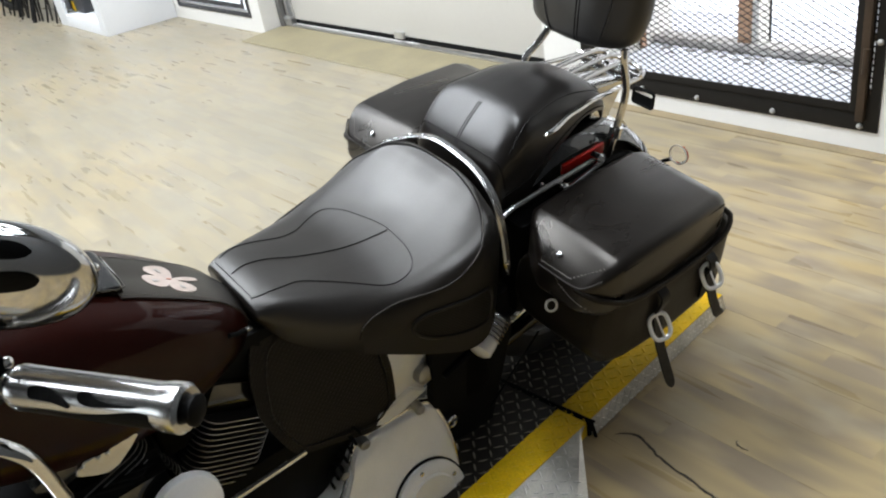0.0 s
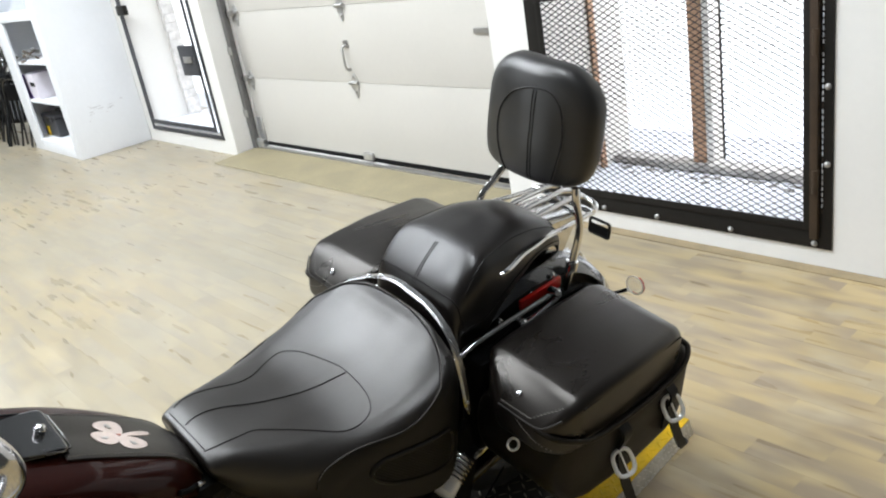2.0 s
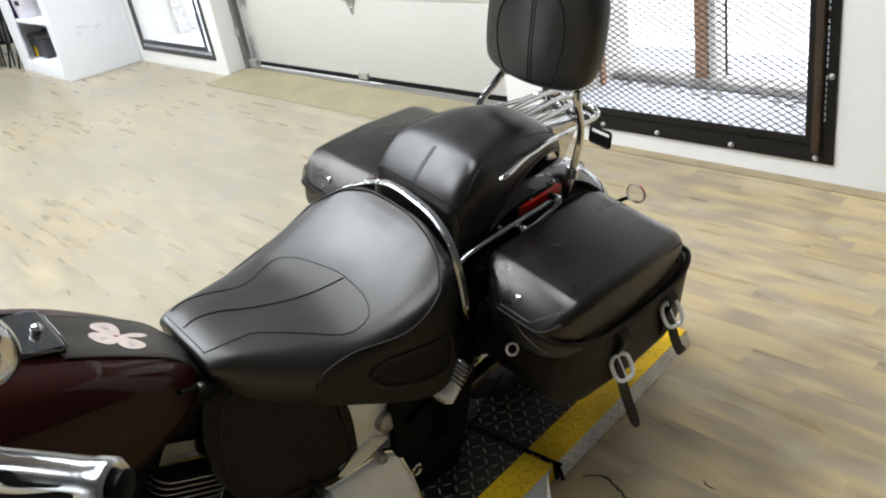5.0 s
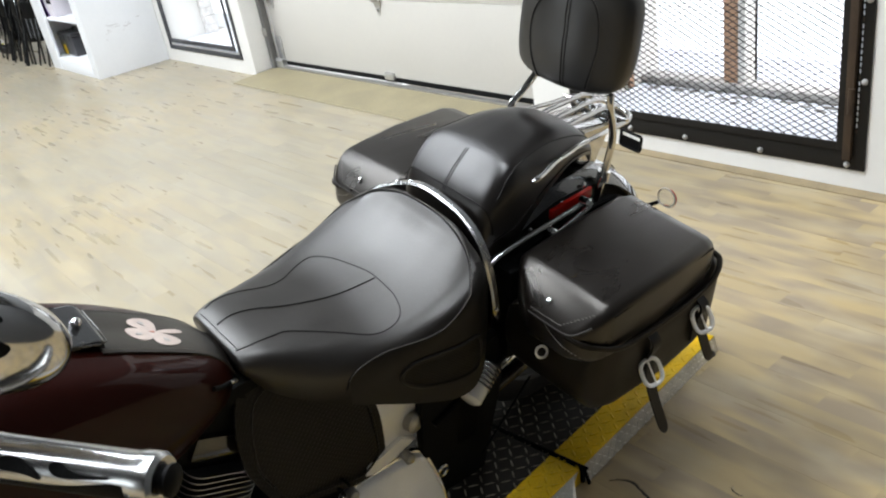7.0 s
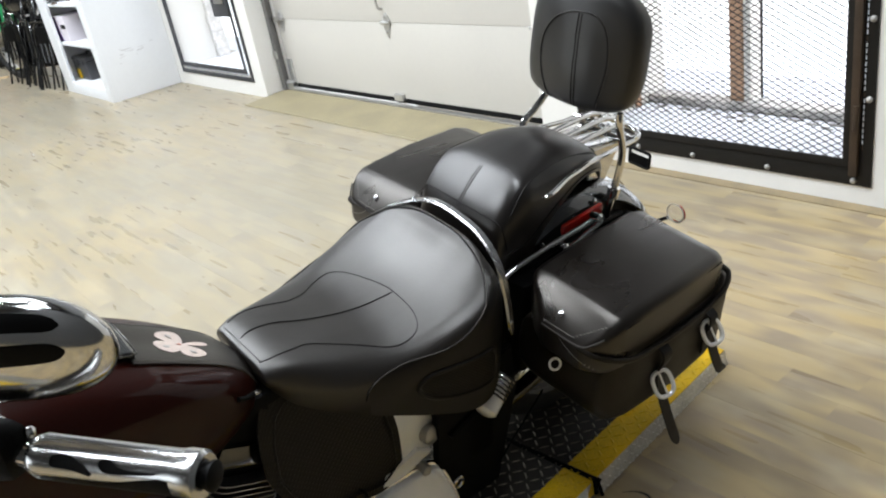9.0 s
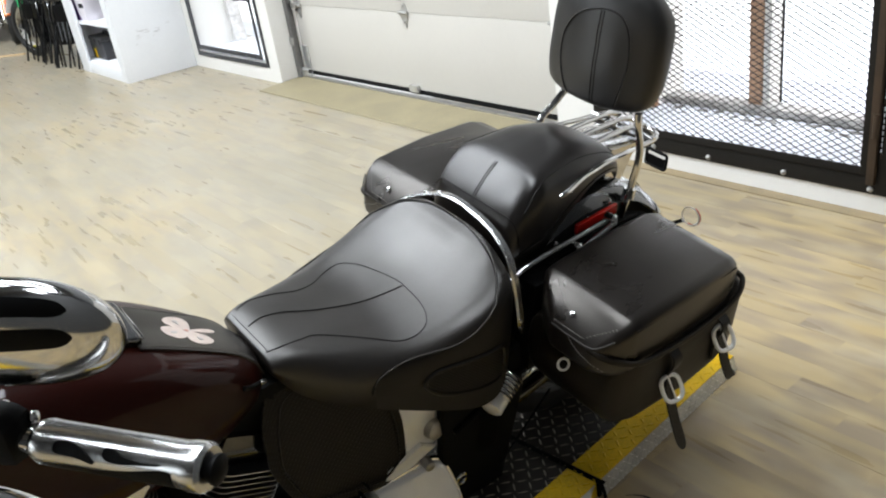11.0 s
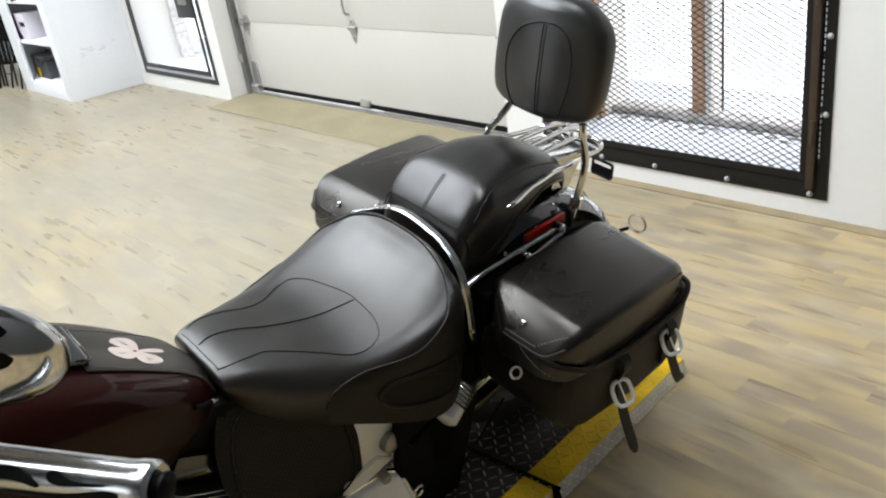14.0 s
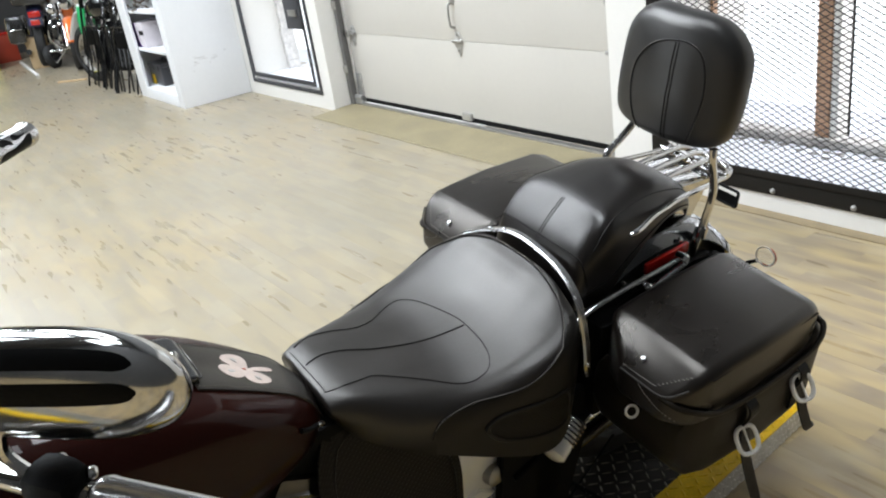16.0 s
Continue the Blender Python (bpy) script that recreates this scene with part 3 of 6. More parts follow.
rng = random.Random(4)
for k in range(60):
    x, y = rng.uniform(-2.05, -0.9), -0.05 - abs(rng.gauss(0, 0.05))
    r = rng.uniform(0.006, 0.02)
    bm = B()
    bmesh.ops.create_icosphere(bm, subdivisions=1, radius=1.0, matrix=pose(x, y, WIN_Z + 0.012) @ Matrix.Diagonal((r * 1.5, r, r * 0.4, 1)))
    part("crumb", bm, GRIT, window_1, "", False)

grille_2 = thing("window_grille", pose(0, NORTH, 0), "narrow dark steel window gate with a lock plate", "window grille")
angle_frame(grille_2, -6.865, -5.50, 0.112, 2.0, 0.034, -0.001, "outer_frame", GREYSTEEL)
angle_frame(grille_2, -6.80, -5.565, 0.175, 1.93, 0.036, -0.010, "inner_frame", GREYSTEEL)
part("lock_plate", box(B(), -5.80, -5.54, -0.05, -0.02, 0.63, 0.86, 0.004), GREYSTEEL, grille_2, "grey steel lock plate")
part("latch", box(B(), -5.72, -5.58, -0.062, -0.05, 0.73, 0.78, 0.004), BRUSHED, grille_2)
part("lock_case", box(B(), -6.78, -6.62, -0.06, -0.02, 1.12, 1.20, 0.006), STEEL, grille_2)
window_2 = thing("window_2", pose(0, NORTH + 0.5, 0), "narrow window with a weathered post in a deep white recess", "window", kind="structure")
part("sill", box(B(), SW_L + 0.002, SW_R - 0.002, -0.49, 0.10, SW_Z + 0.002, SW_Z + 0.012), LEDGE, window_2, "pale dusty sill")
bm = B()
rng = random.Random(6)
for k in range(24):
    z = SW_Z + 0.013 + 0.0745 * k
    deep = rng.uniform(-0.006, 0.006)
    box(bm, SW_L + 0.002, SW_L + 0.055 + deep, -0.180 + deep, -0.060, z, z + 0.0735, 0.006)
part("post", bm, POST, window_2, "weathered masonry jamb")
rng = random.Random(8)
for k in range(26):
    r = rng.uniform(0.006, 0.02)
    bm = B()
    bmesh.ops.create_icosphere(bm, subdivisions=1, radius=1.0, matrix=pose(SW_L + 0.06 + abs(rng.gauss(0, 0.16)), -0.08 + rng.gauss(0, 0.05), SW_Z + 0.013) @ Matrix.Diagonal((r * 1.5, r, r * 0.5, 1)))
    part("crumb", bm, POST, window_2, "", False)

# ---- shelf unit ----
SHELFW = shader("shelf_paint", (0.745, 0.755, 0.775), 0.55, vary=0.03, scale=2.5, bump=0.12, bump_scale=90)
SX0, SX1, SY0 = -8.30, -6.985, 2.352
unit = thing("shelf_unit", pose(0, 0, 0), "white painted built-in shelf unit with scuffed side, half-full", "shelf")
bm = B()
box(bm, SX1 - 0.03, SX1, SY0, NORTH - 0.002, 0, 2.3, 0.004)
part("side_panel", bm, SHELFW, unit, "scuffed white side panel")
part("side_panel", box(B(), SX0, SX0 + 0.03, SY0, NORTH - 0.002, 0, 2.3, 0.004), SHELFW, unit)
part("back_panel", box(B(), SX0 + 0.03, SX1 - 0.03, NORTH - 0.03, NORTH - 0.004, 0, 2.3), SHELFW, unit)
part("stile", box(B(), SX1 - 0.135, SX1 - 0.031, SY0, SY0 + 0.025, 0.0, 2.3, 0.002), SHELFW, unit)
part("stile", box(B(), SX0 + 0.031, SX0 + 0.255, SY0, SY0 + 0.025, 0.0, 2.3, 0.002), SHELFW, unit)
part("plinth", box(B(), SX0 + 0.255, SX1 - 0.135, SY0 + 0.002, SY0 + 0.025, 0.0, 0.11, 0.002), SHELFW, unit)
for z in (0.11, 0.49, 0.85):
    part("shelf_board", box(B(), SX0 + 0.035, SX1 - 0.035, SY0 + 0.026, NORTH - 0.035, z - 0.025, z, 0.002), SHELFW, unit)
part("head_board", box(B(), SX0 + 0.255, SX1 - 0.135, SY0 + 0.002, SY0 + 0.025, 1.21, 1.30, 0.002), SHELFW, unit)
part("head_board", box(B(), SX0 + 0.035, SX1 - 0.035, SY0 + 0.026, NORTH - 0.035, 1.22, 1.245, 0.002), SHELFW, unit)
SCUFF = shader("scuff_grey", (0.55, 0.54, 0.55), 0.7, vary=0.3, scale=40)
rng = random.Random(9)
for k in range(16):
    y = rng.uniform(2.50, 2.92)
    z = 0.37 + rng.gauss(0, 0.035) + (y - 2.5) * 0.1
    l = rng.uniform(0.01, 0.05)
    part("scuff", box(B(), SX1 + 0.0003, SX1 + 0.0008, y, y + l, z, z + rng.uniform(0.003, 0.008)), SCUFF, unit)

CASE = shader("grey_black_plastic", (0.04, 0.04, 0.044), 0.45, vary=0.2, scale=15)
case = thing("tool_case", pose(-8.00, 2.575, 0.111), "black plastic battery case with a yellow label on a shelf", "case")
part("body", box(B(), -0.20, 0.20, -0.115, 0.115, 0, 0.175, 0.012), CASE, case)
part("lid", box(B(), -0.205, 0.205, -0.12, 0.12, 0.177, 0.215, 0.016), CASE, case)
part("handle", tube(B(), smooth([(-0.06, 0, 0.21), (-0.06, 0, 0.24), (0.06, 0, 0.24), (0.06, 0, 0.21)], 12), 0.008, 8), CASE, case)
for x in (-0.02, 0.12):
    part("latch", box(B(), x - 0.018, x + 0.018, -0.128, -0.1205, 0.145, 0.20, 0.003), CASE, case)
part("label_strip", box(B(), -0.11, -0.05, -0.1185, -0.1155, 0.01, 0.10), YELLOW, case)
CARD = shader("white_card", (0.62, 0.58, 0.62), 0.6, vary=0.08, scale=9)
PURPLE = shader("purple_print", (0.06, 0.02, 0.16), 0.5, vary=0.2, scale=9)
carton = thing("carton", pose(-8.02, 2.52, 0.491), "white and purple printed cardboard box on a shelf", "box")
part("body", box(B(), -0.17, 0.17, -0.11, 0.11, 0, 0.235, 0.003), CARD, carton)
part("print_patch", plate(B(), [(-0.168, 0.003), (0.0, 0.003), (-0.06, 0.08), (-0.08, 0.232), (-0.168, 0.232)], "y", -0.1115, -0.1103), PURPLE, carton)
part("print_bar", box(B(), 0.02, 0.16, -0.1115, -0.1103, 0.12, 0.16), MATT, carton)
TWIG = shader("dry_twig", (0.12, 0.09, 0.06), 0.8, vary=0.5, scale=40)
heap = thing("parts_heap", pose(-8.00, 2.50, 0.851), "small heap of odd dark metal parts on a shelf", "parts")
rng = random.Random(3)
for k in range(26):
    x, y = rng.gauss(0, 0.09), rng.gauss(0, 0.05)
    z = max(0.012, 0.09 - abs(x) * 0.55) * rng.uniform(0.3, 1.0)
    bm = B()
    box(bm, -0.03, 0.03, -0.008, 0.008, -0.008, 0.008, 0.003, pose(x, y, z, rng.uniform(0, 60), rng.uniform(-40, 40), rng.uniform(0, 180)), 1)
    part("piece", bm, TWIG if k % 2 else BRUSHED, heap)

# ---- lift platform ----
PLAT = pose(-0.587, 1.226, 0, 0, 0, 5.0)
lift = thing("lift_platform", PLAT, "low black tread-plate lift platform with worn yellow painted edges", "lift platform")
PZ = 0.045
part("deck", box(B(), -0.80, -0.0875, -2.2, -0.006, 0.004, PZ, 0.003), TREAD, lift, "black tread plate deck")
part("deck", box(B(), -0.80, -0.0875, 0.006, 0.63, 0.004, PZ, 0.003), TREAD, lift, "black tread plate deck")
part("edge_strip", box(B(), -0.0870, -0.002, -2.2, -0.006, 0.004, PZ + 0.0004, 0.002), YELLOW, lift, "worn yellow edge strip")
part("edge_strip", box(B(), -0.0870, -0.002, 0.006, 0.63, 0.004, PZ + 0.0004, 0.002), YELLOW, lift, "worn yellow edge strip")
part("edge_strip", box(B(), -0.886, -0.801, -2.2, 0.63, 0.004, PZ + 0.0004, 0.002), YELLOW, lift, "worn yellow edge strip")
part("side_skirt", plate(B(), [(-0.0018, PZ - 0.002), (0.008, 0.001), (-0.0018, 0.001)], "y", 0.008, 0.63), ALLOY, lift, "bare tread-plate side skirt")
A_, W_, C_, D_, E_ = (-0.0018, -0.03, PZ - 0.002), (-0.0018, -0.24, PZ - 0.002), (0.14, -0.24, 0.002), (0.112, -0.161, 0.002), (0.014, -0.082, 0.002)
RAMP_END = [(A_, W_, C_), (A_, C_, D_), (A_, D_, E_)]
bm = B()
v = [bm.verts.new(p) for p in ((-0.0018, -0.03, PZ - 0.002), (-0.0018, -2.2, PZ - 0.002), (0.14, -2.2, 0.002), (0.14, -0.24, 0.002), (0.112, -0.161, 0.002), (0.014, -0.082, 0.002), (-0.0018, -0.012, PZ - 0.002))]
w = bm.verts.new((-0.0018, -0.24, PZ - 0.002))
for f in ((w, v[1], v[2], v[3]), (v[0], w, v[3]), (v[0], v[3], v[4]), (v[0], v[4], v[5]), (v[0], v[5], v[6])):
    bm.faces.new(f)
part("side_skirt", bm, ALLOY, lift, "bare tread-plate side ramp", False)
part("joint_gap", box(B(), -0.80, 0.003, -0.005, 0.005, 0.003, PZ + 0.0008), SEAL, lift, "dark joint between the two decks")
part("cable", tube(B(), smooth([(-0.80, 0.001, PZ + 0.002), (-0.4, -0.001, PZ + 0.002), (-0.02, 0.002, PZ + 0.002), (0.002, 0.002, PZ + 0.001), (0.012, 0.002, 0.02), (0.016, 0.002, 0.004)], 40), 0.0042, 8), SEAL, lift, "black cable laid along the joint")


def lozenges(x0, x1, y0, y1, pitch, at, name, mat, inside=None, wide=0.13):
    """Raised lens-shaped bars that turn by ninety degrees from one to the next."""
    verts, faces = [], []
    i = 0
    for a in np.arange(x0 + pitch / 2, x1, pitch):
        j = 0
        for b in np.arange(y0 + pitch / 2, y1, pitch):
            ang = radians(45 if (i + j) % 2 else -45) + radians(8)
            c, s = math.cos(ang), math.sin(ang)
            k = len(verts)
            j += 1
            if inside and not inside(a, b):
                continue
            L, W = pitch * 0.50, pitch * wide
            for u, w, h in ((-L, 0, 0), (-L * 0.4, W, 0), (L * 0.4, W, 0), (L, 0, 0), (L * 0.4, -W, 0), (-L * 0.4, -W, 0), (-L * 0.5, 0, 0.0021), (L * 0.5, 0, 0.0021)):
                verts.append(at(a + u * c - w * s, b + u * s + w * c, h))
            faces += [(k, k + 6, k + 1), (k + 1, k + 6, k + 7, k + 2), (k + 2, k + 7, k + 3), (k + 3, k + 7, k + 4), (k + 4, k + 7, k + 6, k + 5), (k + 5, k + 6, k)]
        i += 1
    me = bpy.data.meshes.new(name)
    me.from_pydata(verts, [], faces)
    me.materials.append(mat)
    ob = new(name, me)
    ob.parent = lift
    return tagged(ob, kind="stuff")


lozenges(-0.78, -0.09, -1.2, 0.62, 0.027, lambda a, b, h: (a, b, PZ + h), "tread_pattern", RIB, None, 0.085)
lozenges(-0.084, -0.004, -1.2, 0.62, 0.027, lambda a, b, h: (a, b, PZ + 0.0004 + h), "tread_pattern", YELLOW)
lozenges(0.0, 0.042, 0.012, 0.62, 0.016, lambda a, b, h: (-0.0016 + a * 0.22 + h * 0.97, b, PZ - 0.002 - a * 0.97 + h * 0.2), "tread_pattern", BARERIB, None, 0.1)
lozenges(0.0, 0.14, -1.2, -0.25, 0.026, lambda a, b, h: (a + h * 0.3, b, PZ - 0.002 - a * 0.29 + h), "tread_pattern", BARERIB, None, 0.1)


def foot(b):
    """How far out the end of the ramp reaches the floor."""
    return 0.013 if b > -0.082 else min(0.14, 0.014 + (-0.082 - b) * 1.24 if b > -0.161 else 0.112 + (-0.161 - b) * 0.35)


def ramp_height(a, b):
    """Height of the plates that close the ramp's end."""
    best = 0.0
    for p, q, r in RAMP_END:
        d = (q[1] - r[1]) * (p[0] - r[0]) + (r[0] - q[0]) * (p[1] - r[1])
        s = ((q[1] - r[1]) * (a - r[0]) + (r[0] - q[0]) * (b - r[1])) / d
        t = ((r[1] - p[1]) * (a - r[0]) + (p[0] - r[0]) * (b - r[1])) / d
        if min(s, t, 1 - s - t) > -0.02:
            best = max(best, s * p[2] + t * q[2] + (1 - s - t) * r[2])
    return best


lozenges(0.0, 0.14, -0.25, -0.02, 0.022, lambda a, b, h: (a + h * 0.3, b, ramp_height(a, b) + h), "tread_pattern", BARERIB, lambda a, b: a < foot(b) - 0.006, 0.1)

from mathutils.bvhtree import BVHTree

# near-white and barely metallic: bright reflections of the metal put into the base colour
COVER = shader("whitened_alloy", (0.95, 0.95, 0.945), 0.16, metal=0.15, vary=0.06, scale=20)

# ---- motorcycle ----
# Its own axes: x to its left, y to its rear, z up; it leans on its stand.
BIKE = pose(-0.926, 0.0, 0.045, 0, 12.8, 0)
bike = thing("motorcycle", BIKE, "dark maroon cruiser motorcycle with black leather seats and saddlebags", "motorcycle")


class Loft:
    """A left-right even body: stations of y, the height on the middle line and points (x, z) outwards and down."""

    def __init__(self, stations, ny=48, nx=15):
        dense = []
        k = len(stations[0][2])
        flat = [(y, zc, *[c for p in pts for c in p]) for y, zc, pts in stations]
        for row in smooth(flat, ny):
            half = [(0.0, row[1])] + [(row[2 + 2 * i], row[3 + 2 * i]) for i in range(k)]
            dense.append((row[0], smooth(half, nx)))
        self.rows = dense
        self.nx = nx

    def mesh(self, bm):
        rings = []
        for y, half in self.rows:
            left = [(x, y, z) for x, z in half[::-1]]
            right = [(-x, y, z) for x, z in half[1:]]
            rings.append(left + right)
        skin(bm, rings)
        return bm

    def at(self, y, x, lift=0.0):
        """The place on the top at y and sideways x."""
        ys = [r[0] for r in self.rows]
        j = min(max(int(np.searchsorted(ys, y)), 1), len(ys) - 1)
        f = (y - ys[j - 1]) / max(ys[j] - ys[j - 1], 1e-6)
        zs = []
        for r in (self.rows[j - 1], self.rows[j]):
            pts = r[1]
            far = max(range(len(pts)), key=lambda i: pts[i][0])
            zs.append(float(np.interp(abs(x), [p[0] for p in pts[: far + 1]], [p[1] for p in pts[: far + 1]])))
        return (x, y, zs[0] * (1 - f) + zs[1] * f + lift)

    def low(self, y, z, sign=1, lift=0.0):
        """The place on the flank at y and height z."""
        us = np.linspace(0.40, 1.0, 60)
        heights = [self.side(y, u)[2] for u in us]
        return self.side(y, float(np.interp(-z, [-h for h in heights], us)), sign, lift)

    def side(self, y, u, sign=1, lift=0.0):
        """The place on the outline at y, u from 0 (middle line) to 1 (lower edge)."""
        ys = [r[0] for r in self.rows]
        j = min(max(int(np.searchsorted(ys, y)), 1), len(ys) - 1)
        f = (y - ys[j - 1]) / max(ys[j] - ys[j - 1], 1e-6)
        out = []
        for r in (self.rows[j - 1], self.rows[j]):
            p = u * (self.nx - 1)
            i = min(int(p), self.nx - 2)
            g = p - i
            out.append(((1 - g) * r[1][i][0] + g * r[1][i + 1][0], (1 - g) * r[1][i][1] + g * r[1][i + 1][1]))
        x, z = (out[0][k] * (1 - f) + out[1][k] * f for k in (0, 1))
        n = Vector((1.0, 0.35)) if u > 0.5 else Vector((0.2, 1.0))
        n.normalize()
        return (sign * (x + n.x * lift), y, z + n.y * lift)


SEAT = Loft([
    (0.576, 0.656, [(0.050, 0.656), (0.074, 0.650), (0.082, 0.641), (0.072, 0.633)]),
    (0.582, 0.664, [(0.053, 0.664), (0.082, 0.656), (0.091, 0.639), (0.081, 0.622)]),
    (0.620, 0.667, [(0.062, 0.666), (0.098, 0.656), (0.115, 0.618), (0.110, 0.575)]),
    (0.700, 0.652, [(0.072, 0.651), (0.124, 0.639), (0.157, 0.596), (0.162, 0.535)]),
    (0.800, 0.636, [(0.082, 0.634), (0.150, 0.624), (0.188, 0.585), (0.186, 0.480)]),
    (0.880, 0.640, [(0.092, 0.639), (0.166, 0.630), (0.205, 0.590), (0.200, 0.438)]),
    (0.950, 0.656, [(0.094, 0.656), (0.172, 0.646), (0.212, 0.605), (0.206, 0.405)]),
    (1.000, 0.680, [(0.090, 0.680), (0.168, 0.668), (0.210, 0.620), (0.204, 0.400)]),
    (1.030, 0.705, [(0.085, 0.703), (0.150, 0.690), (0.198, 0.635), (0.196, 0.420)]),
    (1.050, 0.725, [(0.070, 0.722), (0.125, 0.703), (0.182, 0.640), (0.182, 0.460)]),
    (1.058, 0.712, [(0.070, 0.705), (0.120, 0.685), (0.170, 0.630), (0.170, 0.480)]),
], 150, 61)
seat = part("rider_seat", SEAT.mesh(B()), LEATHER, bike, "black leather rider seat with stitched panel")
seat.data.materials.append(SKIRTHIDE)
for face in seat.data.polygons:
    c = face.center
    edge = float(np.interp(c.y, [0.57, 0.70, 0.722, 0.728, 0.740, 0.762, 0.80, 0.886, 0.9225, 0.958, 0.988, 1.01, 1.03], [0.50, 0.52, 0.560, 0.578, 0.590, 0.5985, 0.6048, 0.605, 0.612, 0.6287, 0.648, 0.666, 0.680]))
    if c.y >= 0.728 and c.z < edge and abs(c.x) > 0.06:
        face.material_index = 1


def seam(owner, pts, r=0.0016, mat=SEAM, name="seam"):
    return part(name, tube(B(), pts, r, 6), mat, owner)


def stitches(owner, pts, step=0.007, r=0.0007, name="stitching"):
    """Short threads along a line."""
    bm = B()
    p = [Vector(v) for v in pts]
    run = 0.0
    for a, b in zip(p, p[1:]):
        l = (b - a).length
        d = (b - a).normalized() if l else Vector((0, 1, 0))
        s = -run % step
        while s < l:
            c = a + d * s
            tube(bm, [c - d * step * 0.3, c + d * step * 0.3], r, 4)
            s += step
        run += l
    return part(name, bm, THREAD, owner)


panel = [SEAT.at(y, x, 0.0005) for y, x in smooth([(0.584, 0.058), (0.605, 0.064), (0.648, 0.065), (0.675, 0.065), (0.713, 0.086), (0.753, 0.112), (0.802, 0.146), (0.841, 0.153), (0.868, 0.142), (0.887, 0.106), (0.8945, 0.051), (0.8946, 0.011), (0.881, -0.045), (0.865, -0.0885), (0.8405, -0.113), (0.802, -0.105), (0.762, -0.083), (0.722, -0.0755), (0.681, -0.0866), (0.6485, -0.090), (0.624, -0.0862), (0.598, -0.074)], 130)]
seam(seat, panel, 0.0011)
seam(seat, [SEAT.at(y, x, 0.0006) for y, x in smooth([(0.592, -0.018), (0.624, -0.025), (0.666, -0.021), (0.712, -0.003), (0.763, 0.010), (0.818, 0.022), (0.865, 0.031), (0.892, 0.037)], 48)], 0.0014)
seam(seat, [SEAT.at(0.5865, x, 0.0006) for x in np.linspace(-0.068, 0.060, 24)], 0.0010)
stitches(seat, [v for v in panel], 0.0055, 0.0007)
for sg in (1, -1):
    line = [SEAT.low(y, z, sg, 0.0012) for y, z in smooth([(0.722, 0.560), (0.728, 0.578), (0.740, 0.590), (0.762, 0.5985), (0.800, 0.6048), (0.842, 0.6052), (0.886, 0.605), (0.9225, 0.612), (0.958, 0.6287), (0.988, 0.648)], 48)]
    line += [SEAT.side(y, u, sg, 0.0012) for y, u in smooth([(1.008, 0.560), (1.027, 0.49), (1.036, 0.40), (1.044, 0.25), (1.047, 0.10), (1.047, 0.0)], 24)]
    seam(seat, line, 0.0026)
    stitches(seat, [Vector(v) + Vector((sg * 0.0012, 0, 0.0030)) for v in line], 0.0060, 0.0008)
    patch = [SEAT.low(y, z, sg, 0.0008) for y, z in smooth([(0.822, 0.540), (0.845, 0.562), (0.893, 0.560), (0.955, 0.551), (1.000, 0.545), (1.012, 0.50), (1.000, 0.460), (0.934, 0.467), (0.856, 0.500)], 60, True)]
    part("inset_rim", tube(B(), patch, 0.0050, 8, 1.0, True), SKIRTHIDE, seat, "padded rim round the inset")
    oval = smooth([(0.822, 0.540), (0.845, 0.562), (0.893, 0.560), (0.955, 0.551), (1.000, 0.545), (1.012, 0.50), (1.000, 0.460), (0.934, 0.467), (0.856, 0.500)], 60, True)
    bm = B()
    skin(bm, [[SEAT.low(0.925 + (y - 0.925) * g, 0.512 + (z - 0.512) * g, sg, 0.0016) for y, z in oval] for g in (1.0, 0.8, 0.6, 0.4, 0.2, 0.03)], True, False)
    part("woven_inset", bm, SKIRT, seat, "black woven leather inset")

band_pts = smooth([(0.205, 1.058, 0.545), (0.208, 1.046, 0.61), (0.202, 1.038, 0.67), (0.175, 1.040, 0.722), (0.12, 1.050, 0.748), (0.06, 1.056, 0.756), (0.0, 1.058, 0.758), (-0.05, 1.056, 0.746), (-0.10, 1.052, 0.722), (-0.15, 1.044, 0.692), (-0.188, 1.038, 0.655), (-0.200, 1.046, 0.605), (-0.200, 1.058, 0.545)], 80)
bm = B()
rings = []
for i, p in enumerate(band_pts):
    d = (Vector(band_pts[min(i + 1, 79)]) - Vector(band_pts[max(i - 1, 0)])).normalized()
    out = Vector((0, 1, 0)).cross(d).normalized()
    out = -out if out.dot(Vector((p[0], 0, p[2] - 0.55))) < 0 else out
    c = Vector(p)
    w = 0.0086 * min(1.0, 0.35 + min(i, 79 - i) / 5)
    rings.append([c + Vector((0, -w, 0)), c + Vector((0, -w * 0.6, 0)) + out * 0.004, c + Vector((0, w * 0.6, 0)) + out * 0.004, c + Vector((0, w, 0)), c + Vector((0, 0, 0)) - out * 0.002])
skin(bm, rings)
band = part("seat_band", bm, GRIPCHROME, bike, "curved chrome seat band with rivets")
for i in (4, 45, 50, 75):
    p = Vector(band_pts[i])
    out = Vector((p.x, -0.2, p.z - 0.55)).normalized()
    bm = B()
    bmesh.ops.create_uvsphere(bm, u_segments=10, v_segments=6, radius=0.0055, matrix=Matrix.Translation(p + out * 0.004))
    part("rivet", bm, CHROME, band)

